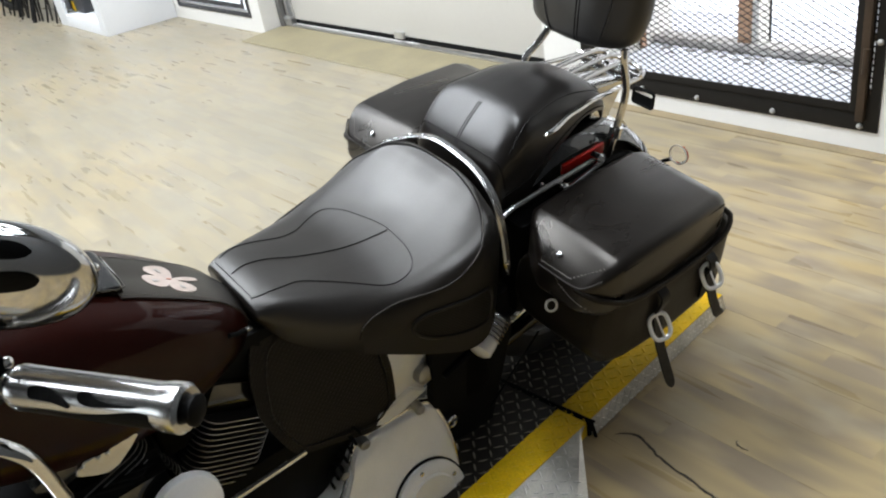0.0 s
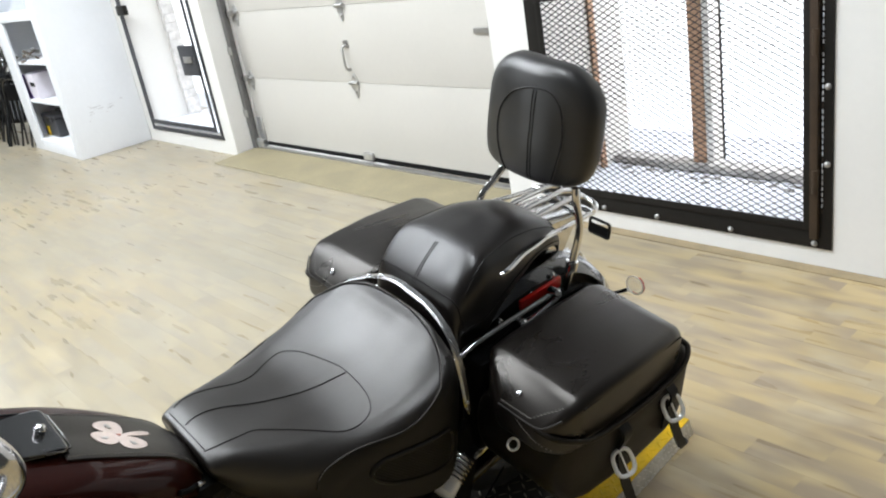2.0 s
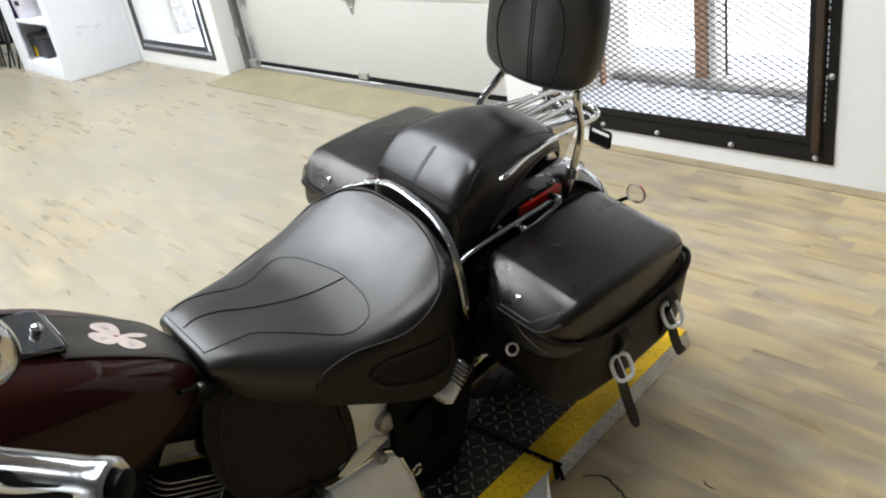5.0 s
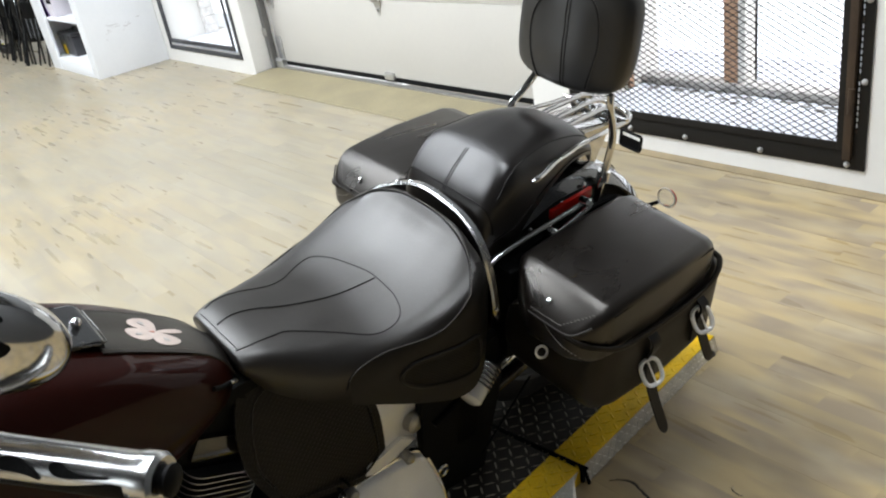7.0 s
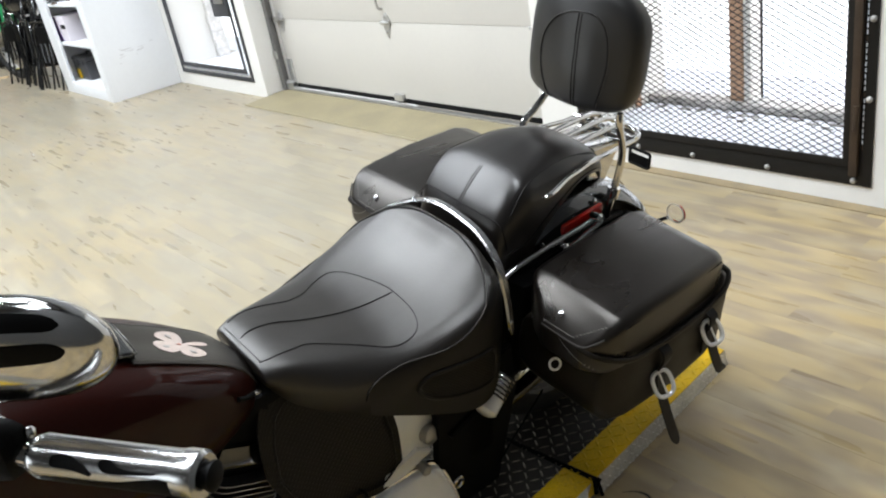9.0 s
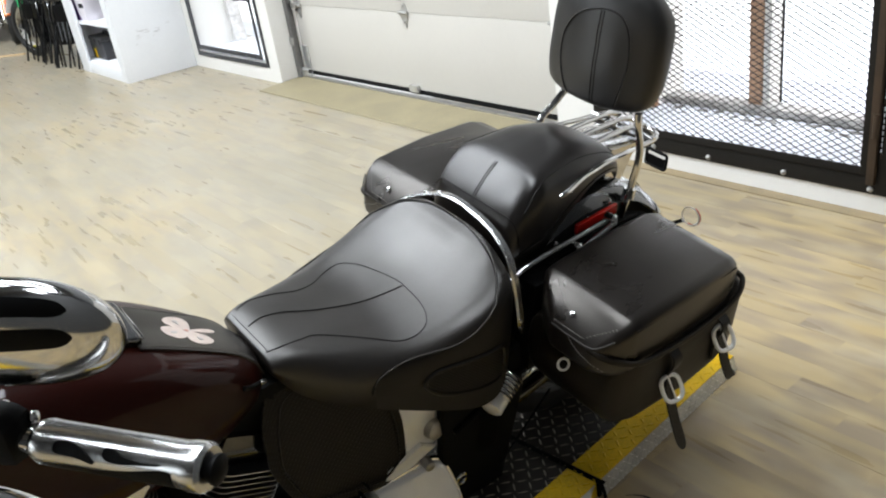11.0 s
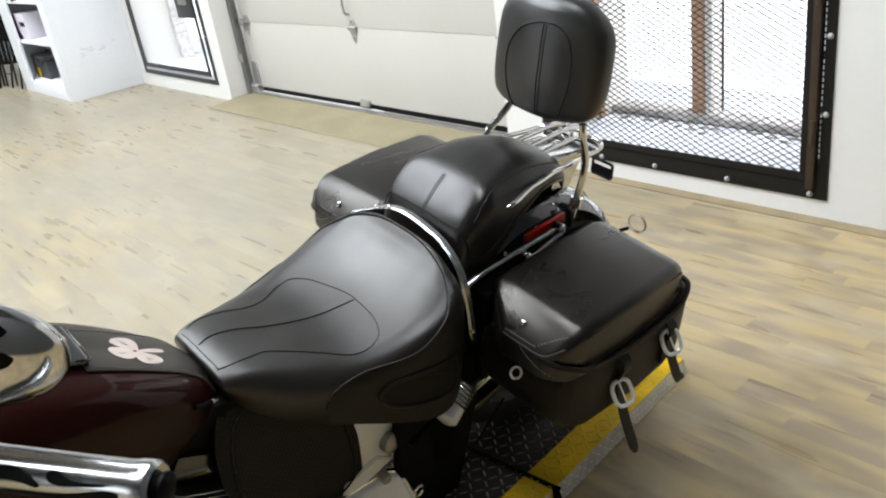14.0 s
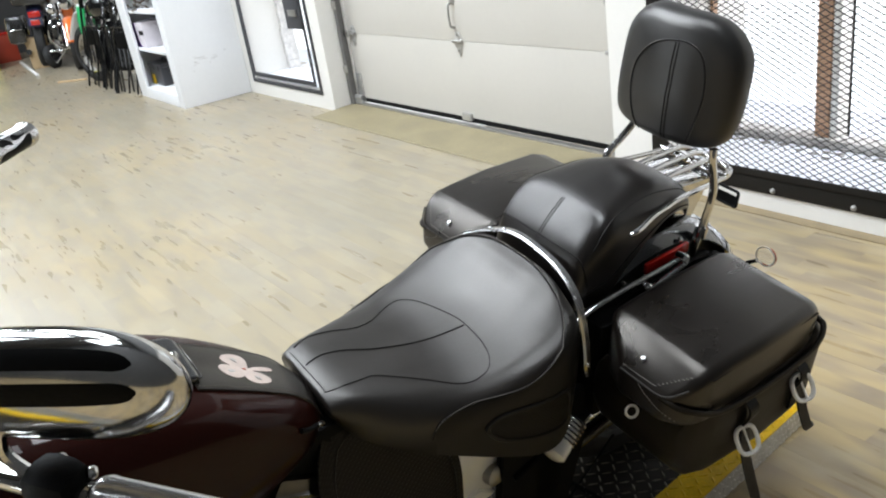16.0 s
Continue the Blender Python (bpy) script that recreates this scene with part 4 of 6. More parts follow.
PILL = Loft([
    (1.094, 0.690, [(0.050, 0.688), (0.090, 0.680), (0.106, 0.660), (0.104, 0.630)]),
    (1.100, 0.728, [(0.068, 0.725), (0.104, 0.712), (0.118, 0.676), (0.114, 0.625)]),
    (1.116, 0.756, [(0.074, 0.753), (0.112, 0.740), (0.125, 0.692), (0.122, 0.625)]),
    (1.148, 0.788, [(0.078, 0.786), (0.116, 0.770), (0.129, 0.710), (0.127, 0.628)]),
    (1.180, 0.809, [(0.078, 0.806), (0.118, 0.786), (0.131, 0.720), (0.130, 0.636)]),
    (1.230, 0.818, [(0.074, 0.813), (0.112, 0.790), (0.128, 0.735), (0.126, 0.680)]),
    (1.300, 0.823, [(0.066, 0.817), (0.104, 0.793), (0.120, 0.754), (0.117, 0.716)]),
    (1.370, 0.808, [(0.058, 0.803), (0.092, 0.782), (0.106, 0.755), (0.103, 0.732)]),
    (1.430, 0.782, [(0.050, 0.778), (0.080, 0.763), (0.093, 0.744), (0.090, 0.722)]),
    (1.475, 0.740, [(0.040, 0.737), (0.062, 0.727), (0.072, 0.712), (0.070, 0.696)]),
    (1.490, 0.700, [(0.030, 0.698), (0.050, 0.690), (0.060, 0.675), (0.058, 0.655)]),
], 56, 17)
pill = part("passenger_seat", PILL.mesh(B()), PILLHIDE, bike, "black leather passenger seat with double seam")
for dx in (-0.003, 0.003):
    seam(pill, [PILL.at(y, dx, 0.0004) for y in np.linspace(1.102, 1.168, 24)], 0.0010)
seam(pill, [PILL.side(1.106 + 0.012 * (u / 0.8) ** 2, u, sg, 0.001) for sg in (1,) for u in np.linspace(0.8, 0, 24)] + [PILL.side(1.106 + 0.012 * (u / 0.8) ** 2, u, -1, 0.001) for u in np.linspace(0.04, 0.8, 24)], 0.0018)
for sg in (1, -1):
    seam(pill, [PILL.side(y, u, sg, 0.0008) for y, u in smooth([(1.135, 0.55), (1.19, 0.44), (1.28, 0.42), (1.38, 0.45), (1.46, 0.5)], 40)], 0.0012)
    seam(pill, [PILL.side(y, 0.86, sg, 0.001) for y in np.linspace(1.12, 1.46, 40)], 0.0014)

# backrest pad
pad_rings = []
PADC = (-0.025, 1.432, 0.840)
for d, grow in ((0.0, 0.76), (0.006, 0.855), (0.016, 0.915), (0.03, 0.945), (0.055, 0.945), (0.068, 0.91), (0.076, 0.82)):
    ring = []
    for x, z in smooth([(-0.118, 0.0), (-0.152, 0.035), (-0.158, 0.12), (-0.146, 0.208), (-0.09, 0.262), (0.0, 0.270), (0.09, 0.262), (0.146, 0.208), (0.158, 0.12), (0.152, 0.035), (0.118, 0.0), (0.0, -0.008)], 60, True):
        zz = 0.137 + (z - 0.137) * grow
        bow = 0.030 * (x / 0.158) ** 2
        ring.append((PADC[0] + x * grow, PADC[1] + d + bow + zz * 0.10, PADC[2] + zz))
    pad_rings.append(ring)
bm = B()
skin(bm, pad_rings, caps=False)
front = [bm.verts.new((PADC[0], PADC[1] - 0.004 + 0.0137, PADC[2] + 0.137))]
bm.verts.ensure_lookup_table()
inner = []
for g, d in ((0.62, -0.004), (0.3, -0.006)):
    ring = []
    for x, z in smooth([(-0.118, 0.0), (-0.152, 0.035), (-0.158, 0.12), (-0.146, 0.208), (-0.09, 0.262), (0.0, 0.270), (0.09, 0.262), (0.146, 0.208), (0.158, 0.12), (0.152, 0.035), (0.118, 0.0), (0.0, -0.008)], 60, True):
        gg = 0.76 * g
        zz = 0.137 + (z - 0.137) * gg
        ring.append(bm.verts.new((PADC[0] + x * gg, PADC[1] + d + 0.030 * (x * g / 0.158) ** 2 + zz * 0.10, PADC[2] + zz)))
    inner.append(ring)
bm.verts.ensure_lookup_table()
first = [bm.verts[i] for i in range(60)]
for a, b in ((first, inner[0]), (inner[0], inner[1])):
    for i in range(60):
        bm.faces.new((a[i], b[i], b[(i + 1) % 60], a[(i + 1) % 60]))
for i in range(60):
    bm.faces.new((inner[1][i], front[0], inner[1][(i + 1) % 60]))
bm.faces.new([bm.verts[60 * 6 + i] for i in range(60)])
PAD_TREE = BVHTree.FromBMesh(bm)
pad = part("backrest_pad", bm, PADHIDE, bike, "padded black leather backrest with stitched arch")


def on_pad(x, z):
    """The place on the pad's front face at sideways x and height z."""
    hit = PAD_TREE.ray_cast(Vector((PADC[0] + x, 1.0, PADC[2] + z)), Vector((0, 1, 0)))[0]
    return hit + Vector((0, -0.0004, 0))


for dx in (0.020, 0.0275):
    seam(pad, [on_pad(dx + 0.005 * (0.21 - z) / 0.2, z) for z in np.linspace(0.012, 0.212, 40)], 0.0013)
arch_line = [on_pad(x, z) for x, z in smooth([(-0.040, 0.008), (-0.054, 0.029), (-0.069, 0.055), (-0.081, 0.100), (-0.074, 0.146), (-0.042, 0.188), (0.000, 0.211), (0.045, 0.216), (0.073, 0.201), (0.089, 0.167), (0.095, 0.118), (0.092, 0.080), (0.088, 0.055), (0.082, 0.020)], 70)]
seam(pad, arch_line, 0.0022)
stitches(pad, [v + Vector((0.004 if v.x > PADC[0] else -0.004, -0.0006, 0)) for v in arch_line], 0.007, 0.0006)

# sissy bar and rack
for sg in (1, -1):
    bar = part("backrest_bar", tube(B(), smooth([(-0.116, 1.500, 0.86), (-0.120, 1.494, 0.826), (-0.123, 1.462, 0.796), (-0.125, 1.424, 0.766), (-0.124, 1.412, 0.70), (-0.122, 1.42, 0.60)] if sg < 0 else [(sg * 0.116, 1.462, 0.862), (sg * 0.120, 1.462, 0.83), (sg * 0.122, 1.476, 0.780), (sg * 0.122, 1.478, 0.745), (sg * 0.122, 1.470, 0.705), (sg * 0.122, 1.452, 0.640), (sg * 0.122, 1.444, 0.60)], 36), 0.0105, 12, 0.72), CHROME, bike, "chrome backrest upright")
    part("clip", lathe(B(), [(-0.012, 0.014), (0.012, 0.014)], (sg * 0.122, 1.461 if sg > 0 else 1.415, 0.672), (0, 0.2, 1), 14), CHROME, bar)
rack = new("luggage_rack")
rack.parent = bike
tagged(rack, "chrome tubular luggage rack")
outer = smooth([(0.1475, 1.199, 0.776), (0.1480, 1.212, 0.778), (0.1455, 1.232, 0.779), (0.1378, 1.256, 0.779), (0.127, 1.293, 0.778), (0.116, 1.340, 0.772), (0.108, 1.380, 0.770), (0.0992, 1.433, 0.762), (0.0975, 1.461, 0.761), (0.088, 1.52, 0.752), (0.082, 1.585, 0.750), (0.055, 1.612, 0.750), (0.0, 1.62, 0.750), (-0.055, 1.612, 0.750), (-0.082, 1.585, 0.750), (-0.088, 1.52, 0.752), (-0.100, 1.42, 0.760), (-0.128, 1.31, 0.762), (-0.146, 1.235, 0.757), (-0.150, 1.203, 0.750)], 70)
part("rail", tube(B(), outer, 0.0066, 12, 0.8, False, lambda u: 0.55 + 0.45 * min(1.0, min(u, 1 - u) / 0.05)), CHROME, rack)
for x in (-0.05, -0.012, 0.028):
    part("slat", tube(B(), [(x, 1.40, 0.764), (x, 1.46, 0.768), (x, 1.58, 0.766), (x, 1.61, 0.756)], 0.0075, 12, 0.8), CHROME, rack)
for y in (1.43, 1.57):
    part("cross_bar", tube(B(), [(-0.09, y, 0.752), (0.09, y, 0.752)], 0.007, 10), CHROME, rack)
part("bracket", plate(B(), [(1.44, 0.66), (1.50, 0.64), (1.56, 0.745), (1.46, 0.755)], "x", -0.06, 0.06, 0.003), CHROME, rack)

# rear fender, wheel, struts
AX = (1.42, 0.32)


def arch(r, half, a0, a1, n=40, thick=0.004, crown=0.022, mid=(1.352, 0.342)):
    """A mudguard round the rear axle between two angles, rounded across."""
    bm = B()
    rings = []
    for i in range(n):
        a = radians(a0 + (a1 - a0) * i / (n - 1))
        cy, cz = math.cos(a), math.sin(a)
        outl = []
        for s in np.linspace(-1, 1, 15):
            rr = r - crown * abs(s) ** 3.2 - (0.0 if abs(s) < 0.99 else 0.012)
            outl.append((half * s, mid[0] + cy * rr, mid[1] + cz * rr))
        for s in np.linspace(1, -1, 15):
            rr = r - thick - crown * abs(s) ** 3.2 - (0.0 if abs(s) < 0.99 else 0.012)
            outl.append(((half - thick) * s, mid[0] + cy * rr, mid[1] + cz * rr))
        rings.append(outl)
    skin(bm, rings)
    return bm


fender = part("rear_fender", arch(0.360, 0.116, 178, -12), BLACK, bike, "gloss black rear fender")
for sg in (1, -1):
    part("fender_strut", tube(B(), smooth([(sg * 0.118, 1.05, 0.545), (sg * 0.120, 1.17, 0.592), (sg * 0.120, 1.30, 0.612), (sg * 0.120, 1.425, 0.612), (sg * 0.118, 1.50, 0.60)], 24), 0.012, 10, 0.6), MATT, bike)
    rod = part("docking_rail", tube(B(), smooth([(sg * 0.140, 1.05, 0.600), (sg * 0.148, 1.115, 0.640), (sg * 0.150, 1.20, 0.650), (sg * 0.150, 1.34, 0.656), (sg * 0.152, 1.372, 0.660), (sg * 0.158, 1.376, 0.650), (sg * 0.160, 1.35, 0.642), (sg * 0.162, 1.27, 0.628)], 50), 0.0062, 10), GRIPCHROME, bike, "chrome saddlebag docking rail")
    for y, z in ((1.255, 0.638), (1.36, 0.665)):
        part("knob", lathe(B(), [(0, 0.010), (0.022, 0.010), (0.026, 0.006)], (sg * 0.146, y, z), (sg, 0, 0.1), 12), CHROME, rod)
    part("side_reflector", box(B(), sg * 0.128 - 0.005, sg * 0.128 + 0.005, -0.065, 0.065, -0.013, 0.013, 0.004, pose(0, 1.350, 0.653, 2, 0, 0)), RED, bike, "red side reflector")
    for y, z in ((1.400, 0.672), (1.330, 0.655), (1.235, 0.630)):
        part("fender_bolt", lathe(B(), [(0, 0.0065), (0.004, 0.0060), (0.006, 0.003)], (sg * 0.1165, y, z), (sg, 0, 0.3), 10), CHROME, bike)
part("tyre", lathe(B(), [(-0.075, 0.235), (-0.078, 0.27), (-0.06, 0.305), (-0.03, 0.318), (0.03, 0.318), (0.06, 0.305), (0.078, 0.27), (0.075, 0.235)], (0, *AX), (1, 0, 0), 48, True), RUBBER, bike, "black rear tyre")
wheel = part("rear_rim", lathe(B(), [(-0.06, 0.235), (-0.05, 0.205), (0.05, 0.205), (0.06, 0.235)], (0, *AX), (1, 0, 0), 48, True), CHROME, bike, "chrome wheel rim")
for k in range(20):
    a = 2 * math.pi * k / 20
    sd = 0.03 if k % 2 else -0.03
    part("spoke", tube(B(), [(sd, AX[0] + 0.04 * math.cos(a + 0.4), AX[1] + 0.04 * math.sin(a + 0.4)), (sd * 0.4, AX[0] + 0.21 * math.cos(a), AX[1] + 0.21 * math.sin(a))], 0.0025, 6), CHROME, wheel)
part("hub", lathe(B(), [(-0.07, 0.03), (-0.06, 0.055), (0.06, 0.055), (0.07, 0.03)], (0, *AX), (1, 0, 0), 24), CHROME, wheel)
tail = part("tail_lamp", box(B(), -0.040, 0.030, 1.665, 1.700, 0.44, 0.500, 0.014), CHROME, bike, "chrome tail lamp housing")
part("lens", box(B(), -0.034, 0.024, 1.698, 1.712, 0.448, 0.492, 0.010), RED, tail)
part("fender_tip_trim", tube(B(), [(0.045 * math.cos(a), 1.352 + 0.364 * math.cos(b), 0.342 + 0.364 * math.sin(b)) for a, b in ((0.6 + 0.1 * k, radians(48 - 4.0 * k)) for k in range(9))], 0.004, 8), CHROME, bike, "chrome fender trim")
bm = B()
tube(bm, [(x, 1.752, z) for x, z in rounded(-0.047, 0.015, 0.574, 0.616, 0.006, 4)], 0.004, 6, 1.0, True)
plate(bm, rounded(-0.045, 0.013, 0.576, 0.602, 0.004, 4), "y", 1.750, 1.754)
part("plate_bracket", bm, MATT, bike, "black plate bracket")
for sg in (1, -1):
    s = part("turn_signal", lathe(B(), [(0, 0.0225), (0.006, 0.0215), (0.014, 0.016), (0.019, 0.008), (0.020, 0.001)], (sg * 0.199, 1.604, 0.588), (sg * 0.15, 1, 0.05), 24), CLEAR, bike, "small round turn signal with a clear lens")
    part("lens_rim", tube(B(), [(sg * (0.199 + 0.023 * math.cos(a)), 1.606, 0.588 + 0.023 * math.sin(a)) for a in (2 * math.pi * k / 28 for k in range(28))], 0.0017, 6, 1.0, True), AMBER, s)
    part("lens_edge", tube(B(), [(sg * (0.200 + 0.0225 * math.cos(a)), 1.610, 0.588 + 0.0225 * math.sin(a)) for a in (math.pi * (k - 8) / 14 for k in range(15))], 0.0016, 6), RED, s)
    part("stalk", tube(B(), [(sg * 0.105, 1.585, 0.520), (sg * 0.15, 1.598, 0.545), (sg * 0.185, 1.602, 0.572)], 0.005, 8), CHROME, s)


# saddlebags
def saddlebag(sg):
    bag = new("saddlebag")
    bag.parent = bike
    tagged(bag, "black leather saddlebag with buckled straps and laced edges")
    def p(name, bm, mat, parent=bag, label="", soft=True):
        if sg < 0:
            bmesh.ops.scale(bm, vec=(-1, 1, 1), verts=bm.verts)
        return part(name, bm, mat, parent, label, soft)
    bag.location = (0, 0, 0) if sg > 0 else (0, -0.012, 0.018)
    rings = []
    for y, x1, z0, z1, r in ((1.118, 0.375, 0.43, 0.52, 0.030), (1.124, 0.388, 0.40, 0.545, 0.035), (1.150, 0.402, 0.365, 0.56, 0.04), (1.20, 0.408, 0.345, 0.565, 0.045), (1.35, 0.412, 0.335, 0.565, 0.045), (1.47, 0.411, 0.345, 0.567, 0.045), (1.508, 0.409, 0.365, 0.570, 0.042), (1.530, 0.400, 0.392, 0.566, 0.040), (1.545, 0.386, 0.425, 0.552, 0.035), (1.550, 0.370, 0.45, 0.53, 0.03)):
        rings.append([(a, y, b) for a, b in rounded(0.170, x1, z0, z1, r)])
    bm = B()
    skin(bm, rings)
    body = p("body", bm, BAGBODY, bag, "black leather bag body")
    rings = []
    for y, x0, x1, z0, z1, r in ((1.0885, 0.262, 0.345, 0.535, 0.572, 0.008), (1.0888, 0.258, 0.350, 0.530, 0.580, 0.010), (1.0900, 0.252, 0.355, 0.528, 0.5850, 0.011), (1.0930, 0.247, 0.362, 0.526, 0.5905, 0.012), (1.104, 0.230, 0.376, 0.522, 0.6050, 0.016), (1.120, 0.206, 0.390, 0.516, 0.6220, 0.018), (1.135, 0.185, 0.397, 0.512, 0.6345, 0.020), (1.148, 0.174, 0.401, 0.510, 0.6415, 0.021), (1.152, 0.171, 0.402, 0.509, 0.6425, 0.021), (1.156, 0.169, 0.403, 0.509, 0.6445, 0.022), (1.164, 0.167, 0.404, 0.508, 0.6460, 0.022), (1.20, 0.166, 0.405, 0.507, 0.6490, 0.022), (1.30, 0.166, 0.408, 0.506, 0.653, 0.022), (1.455, 0.166, 0.404, 0.508, 0.650, 0.022), (1.487, 0.170, 0.398, 0.51, 0.640, 0.022), (1.505, 0.176, 0.390, 0.518, 0.622, 0.022), (1.515, 0.19, 0.378, 0.53, 0.60, 0.014)):
        out = []
        for a, b in rounded(x0, x1, z0, z1, r):
            fall = 0.012 * ((a - x0) / (x1 - x0)) ** 2 if b > (z0 + z1) / 2 else 0.0
            out.append((a, y, b - fall))
        rings.append(out)
    bm = B()
    skin(bm, rings)
    lid = p("lid", bm, BAGHIDE, bag, "black leather bag lid with worn front edge")
    welt = smooth([(0.345, 1.094, 0.574), (0.378, 1.102, 0.570), (0.398, 1.125, 0.560), (0.412, 1.175, 0.540), (0.416, 1.25, 0.530), (0.417, 1.35, 0.529), (0.4155, 1.44, 0.532), (0.413, 1.49, 0.548), (0.402, 1.518, 0.562), (0.384, 1.528, 0.568), (0.33, 1.530, 0.570)], 60)
    p("welt", tube(B(), welt, 0.0060, 10, 1.1), BAGBODY, lid, "rolled leather welt")
    crease = [(0.4025, y, 0.619) for y in np.linspace(1.16, 1.475, 20)]
    p("seam", tube(B(), crease, 0.0022, 6), SEAM, lid)
    bm = B()
    lathe(bm, [(0, 0.0062), (0.0025, 0.0062), (0.0042, 0.003), (0.0046, 0.0005)], (0.284, 1.1115, 0.6125), (0, -1, 1.05), 12)
    p("snap", bm, GRIPCHROME, lid, "chrome snap")
    st = [(a, 1.0935 + max(0.0, a - 0.33) * 0.75, 0.5925 + max(0.0, a - 0.33) * 0.68) for a in np.linspace(0.258, 0.378, 24)]
    bm = B()
    for q in st:
        tube(bm, [Vector(q) - Vector((0.0022, 0, 0)), Vector(q) + Vector((0.0022, 0, 0))], 0.0008, 4)
    p("stitching", bm, THREAD, lid)
    edge = smooth([(0.300, 1.0880, 0.5775), (0.311, 1.0878, 0.569), (0.325, 1.0878, 0.561), (0.339, 1.0878, 0.5555), (0.352, 1.0890, 0.551), (0.365, 1.0945, 0.544), (0.378, 1.107, 0.533)], 42)
    bm = B()
    for a, b in zip(edge[::3], edge[1::3]):
        tube(bm, [a, b], 0.0014, 5)
    p("lacing", bm, THREAD, body)
    pipe = smooth([(0.254, 1.0890, 0.5835), (0.30, 1.0878, 0.5835), (0.345, 1.0890, 0.5835), (0.366, 1.0955, 0.590), (0.386, 1.117, 0.606)], 30)
    p("piping", tube(B(), pipe, 0.0020, 6), LEATHER, lid)
    tab = [Vector((0.362 + 0.022 * math.cos(a), 1.104 + 0.012 * math.cos(a), 0.562 + 0.013 * math.sin(a))) for a in (2 * math.pi * k / 24 for k in range(24))]
    p("leather_tab", tube(B(), tab, 0.0022, 6, 1.0, True), LEATHER, body)
    for y, tail_end in ((1.284, (0.462, 1.326, 0.232)), (1.448, (0.428, 1.515, 0.325))):
        top = 0.41 if y < 1.4 else 0.435
        path = smooth([(0.404, y, 0.512), (0.420, y, 0.500), (0.423, y, 0.480), (0.414, y, 0.45), (0.413, y, 0.40)], 20)
        bm = B()
        rings = [[(q[0] + e, q[1] + w, q[2]) for w, e in ((-0.013, 0.0), (-0.013, 0.005), (0.013, 0.005), (0.013, 0.0))] for q in path]
        skin(bm, rings)
        strap = p("strap", bm, STRAPHIDE, bag, "black leather strap")
        if y < 1.4:
            tp = [(0.416, y, 0.44), (0.427, y + 0.004, 0.38), (0.443, y + 0.020, 0.31), tail_end]
        else:
            tp = [(0.416, y, 0.48), (0.432, y + 0.004, 0.42), (0.450, y + 0.02, 0.36), (0.447, y + 0.045, 0.335), tail_end]
        tp = smooth(tp, 20)
        bm = B()
        rings = []
        for i, q in enumerate(tp):
            w = 0.013 * (1.0 if i < 17 else (0.95, 0.75, 0.35)[i - 17])
            rings.append([(q[0] - 0.002, q[1] - w, q[2]), (q[0] + 0.002, q[1] - w, q[2] + 0.001), (q[0] + 0.002, q[1] + w, q[2] + 0.001), (q[0] - 0.002, q[1] + w, q[2])])
        skin(bm, rings)
        p("strap_tail", bm, STRAPHIDE, strap)
        bz = 0.418 if y < 1.4 else 0.462
        n = Vector((0.78, -0.34, 0.52)).normalized()
        e1 = (Vector((0.25, 0.12, -1.0)) - n * n.dot(Vector((0.25, 0.12, -1.0)))).normalized()
        e2 = n.cross(e1)
        mid = Vector((0.432, y - 0.010, bz + 0.008))
        oval = [mid + e2 * 0.0215 * math.copysign(abs(math.cos(a)) ** 0.7, math.cos(a)) + e1 * 0.0275 * math.copysign(abs(math.sin(a)) ** 0.7, math.sin(a)) for a in (2 * math.pi * k / 32 for k in range(32))]
        buckle = p("buckle", tube(B(), oval, 0.0046, 8, 1.0, True), COVER, strap, "brushed metal buckle")
        p("prong", tube(B(), [mid - e1 * 0.026, mid + e1 * 0.024 + n * 0.003], 0.0022, 6), COVER, buckle)
    return bag


saddlebag(1)
saddlebag(-1)

# tank, strap and dash
TANK = Loft([
    (0.020, 0.850, [(0.050, 0.848), (0.090, 0.825), (0.105, 0.770), (0.090, 0.700), (0.040, 0.680)]),
    (0.060, 0.866, [(0.060, 0.862), (0.115, 0.830), (0.138, 0.750), (0.118, 0.660), (0.050, 0.635)]),
    (0.150, 0.868, [(0.066, 0.866), (0.130, 0.835), (0.152, 0.730), (0.132, 0.625), (0.060, 0.600)]),
    (0.280, 0.838, [(0.066, 0.836), (0.132, 0.806), (0.157, 0.690), (0.135, 0.580), (0.060, 0.560)]),
    (0.380, 0.790, [(0.068, 0.790), (0.124, 0.766), (0.148, 0.662), (0.125, 0.565), (0.060, 0.550)]),
    (0.460, 0.740, [(0.066, 0.740), (0.114, 0.718), (0.131, 0.632), (0.105, 0.570), (0.050, 0.560)]),
    (0.530, 0.692, [(0.058, 0.690), (0.094, 0.668), (0.105, 0.620), (0.078, 0.585), (0.040, 0.580)]),
    (0.570, 0.655, [(0.034, 0.650), (0.054, 0.634), (0.058, 0.612), (0.044, 0.595), (0.020, 0.590)]),
    (0.580, 0.636, [(0.020, 0.632), (0.034, 0.622), (0.036, 0.610), (0.026, 0.600), (0.010, 0.598)]),
], 52, 19)
tank = part("fuel_tank", TANK.mesh(B()), MAROON, bike, "dark maroon fuel tank with glossy paint")
bm = B()
rings = []
for y in np.linspace(0.385, 0.575, 24):
    half = 0.066 - 0.006 * (y - 0.385) / 0.19
    top = [TANK.at(y, x, 0.0045) for x in np.linspace(-half, half, 13)]
    low = [TANK.at(y, x, -0.001) for x in np.linspace(half, -half, 13)]
    rings.append(top + low)
skin(bm, rings)
strap = part("tank_strap", bm, BAGHIDE, bike, "black leather tank strap with stitched edges and a clover patch")
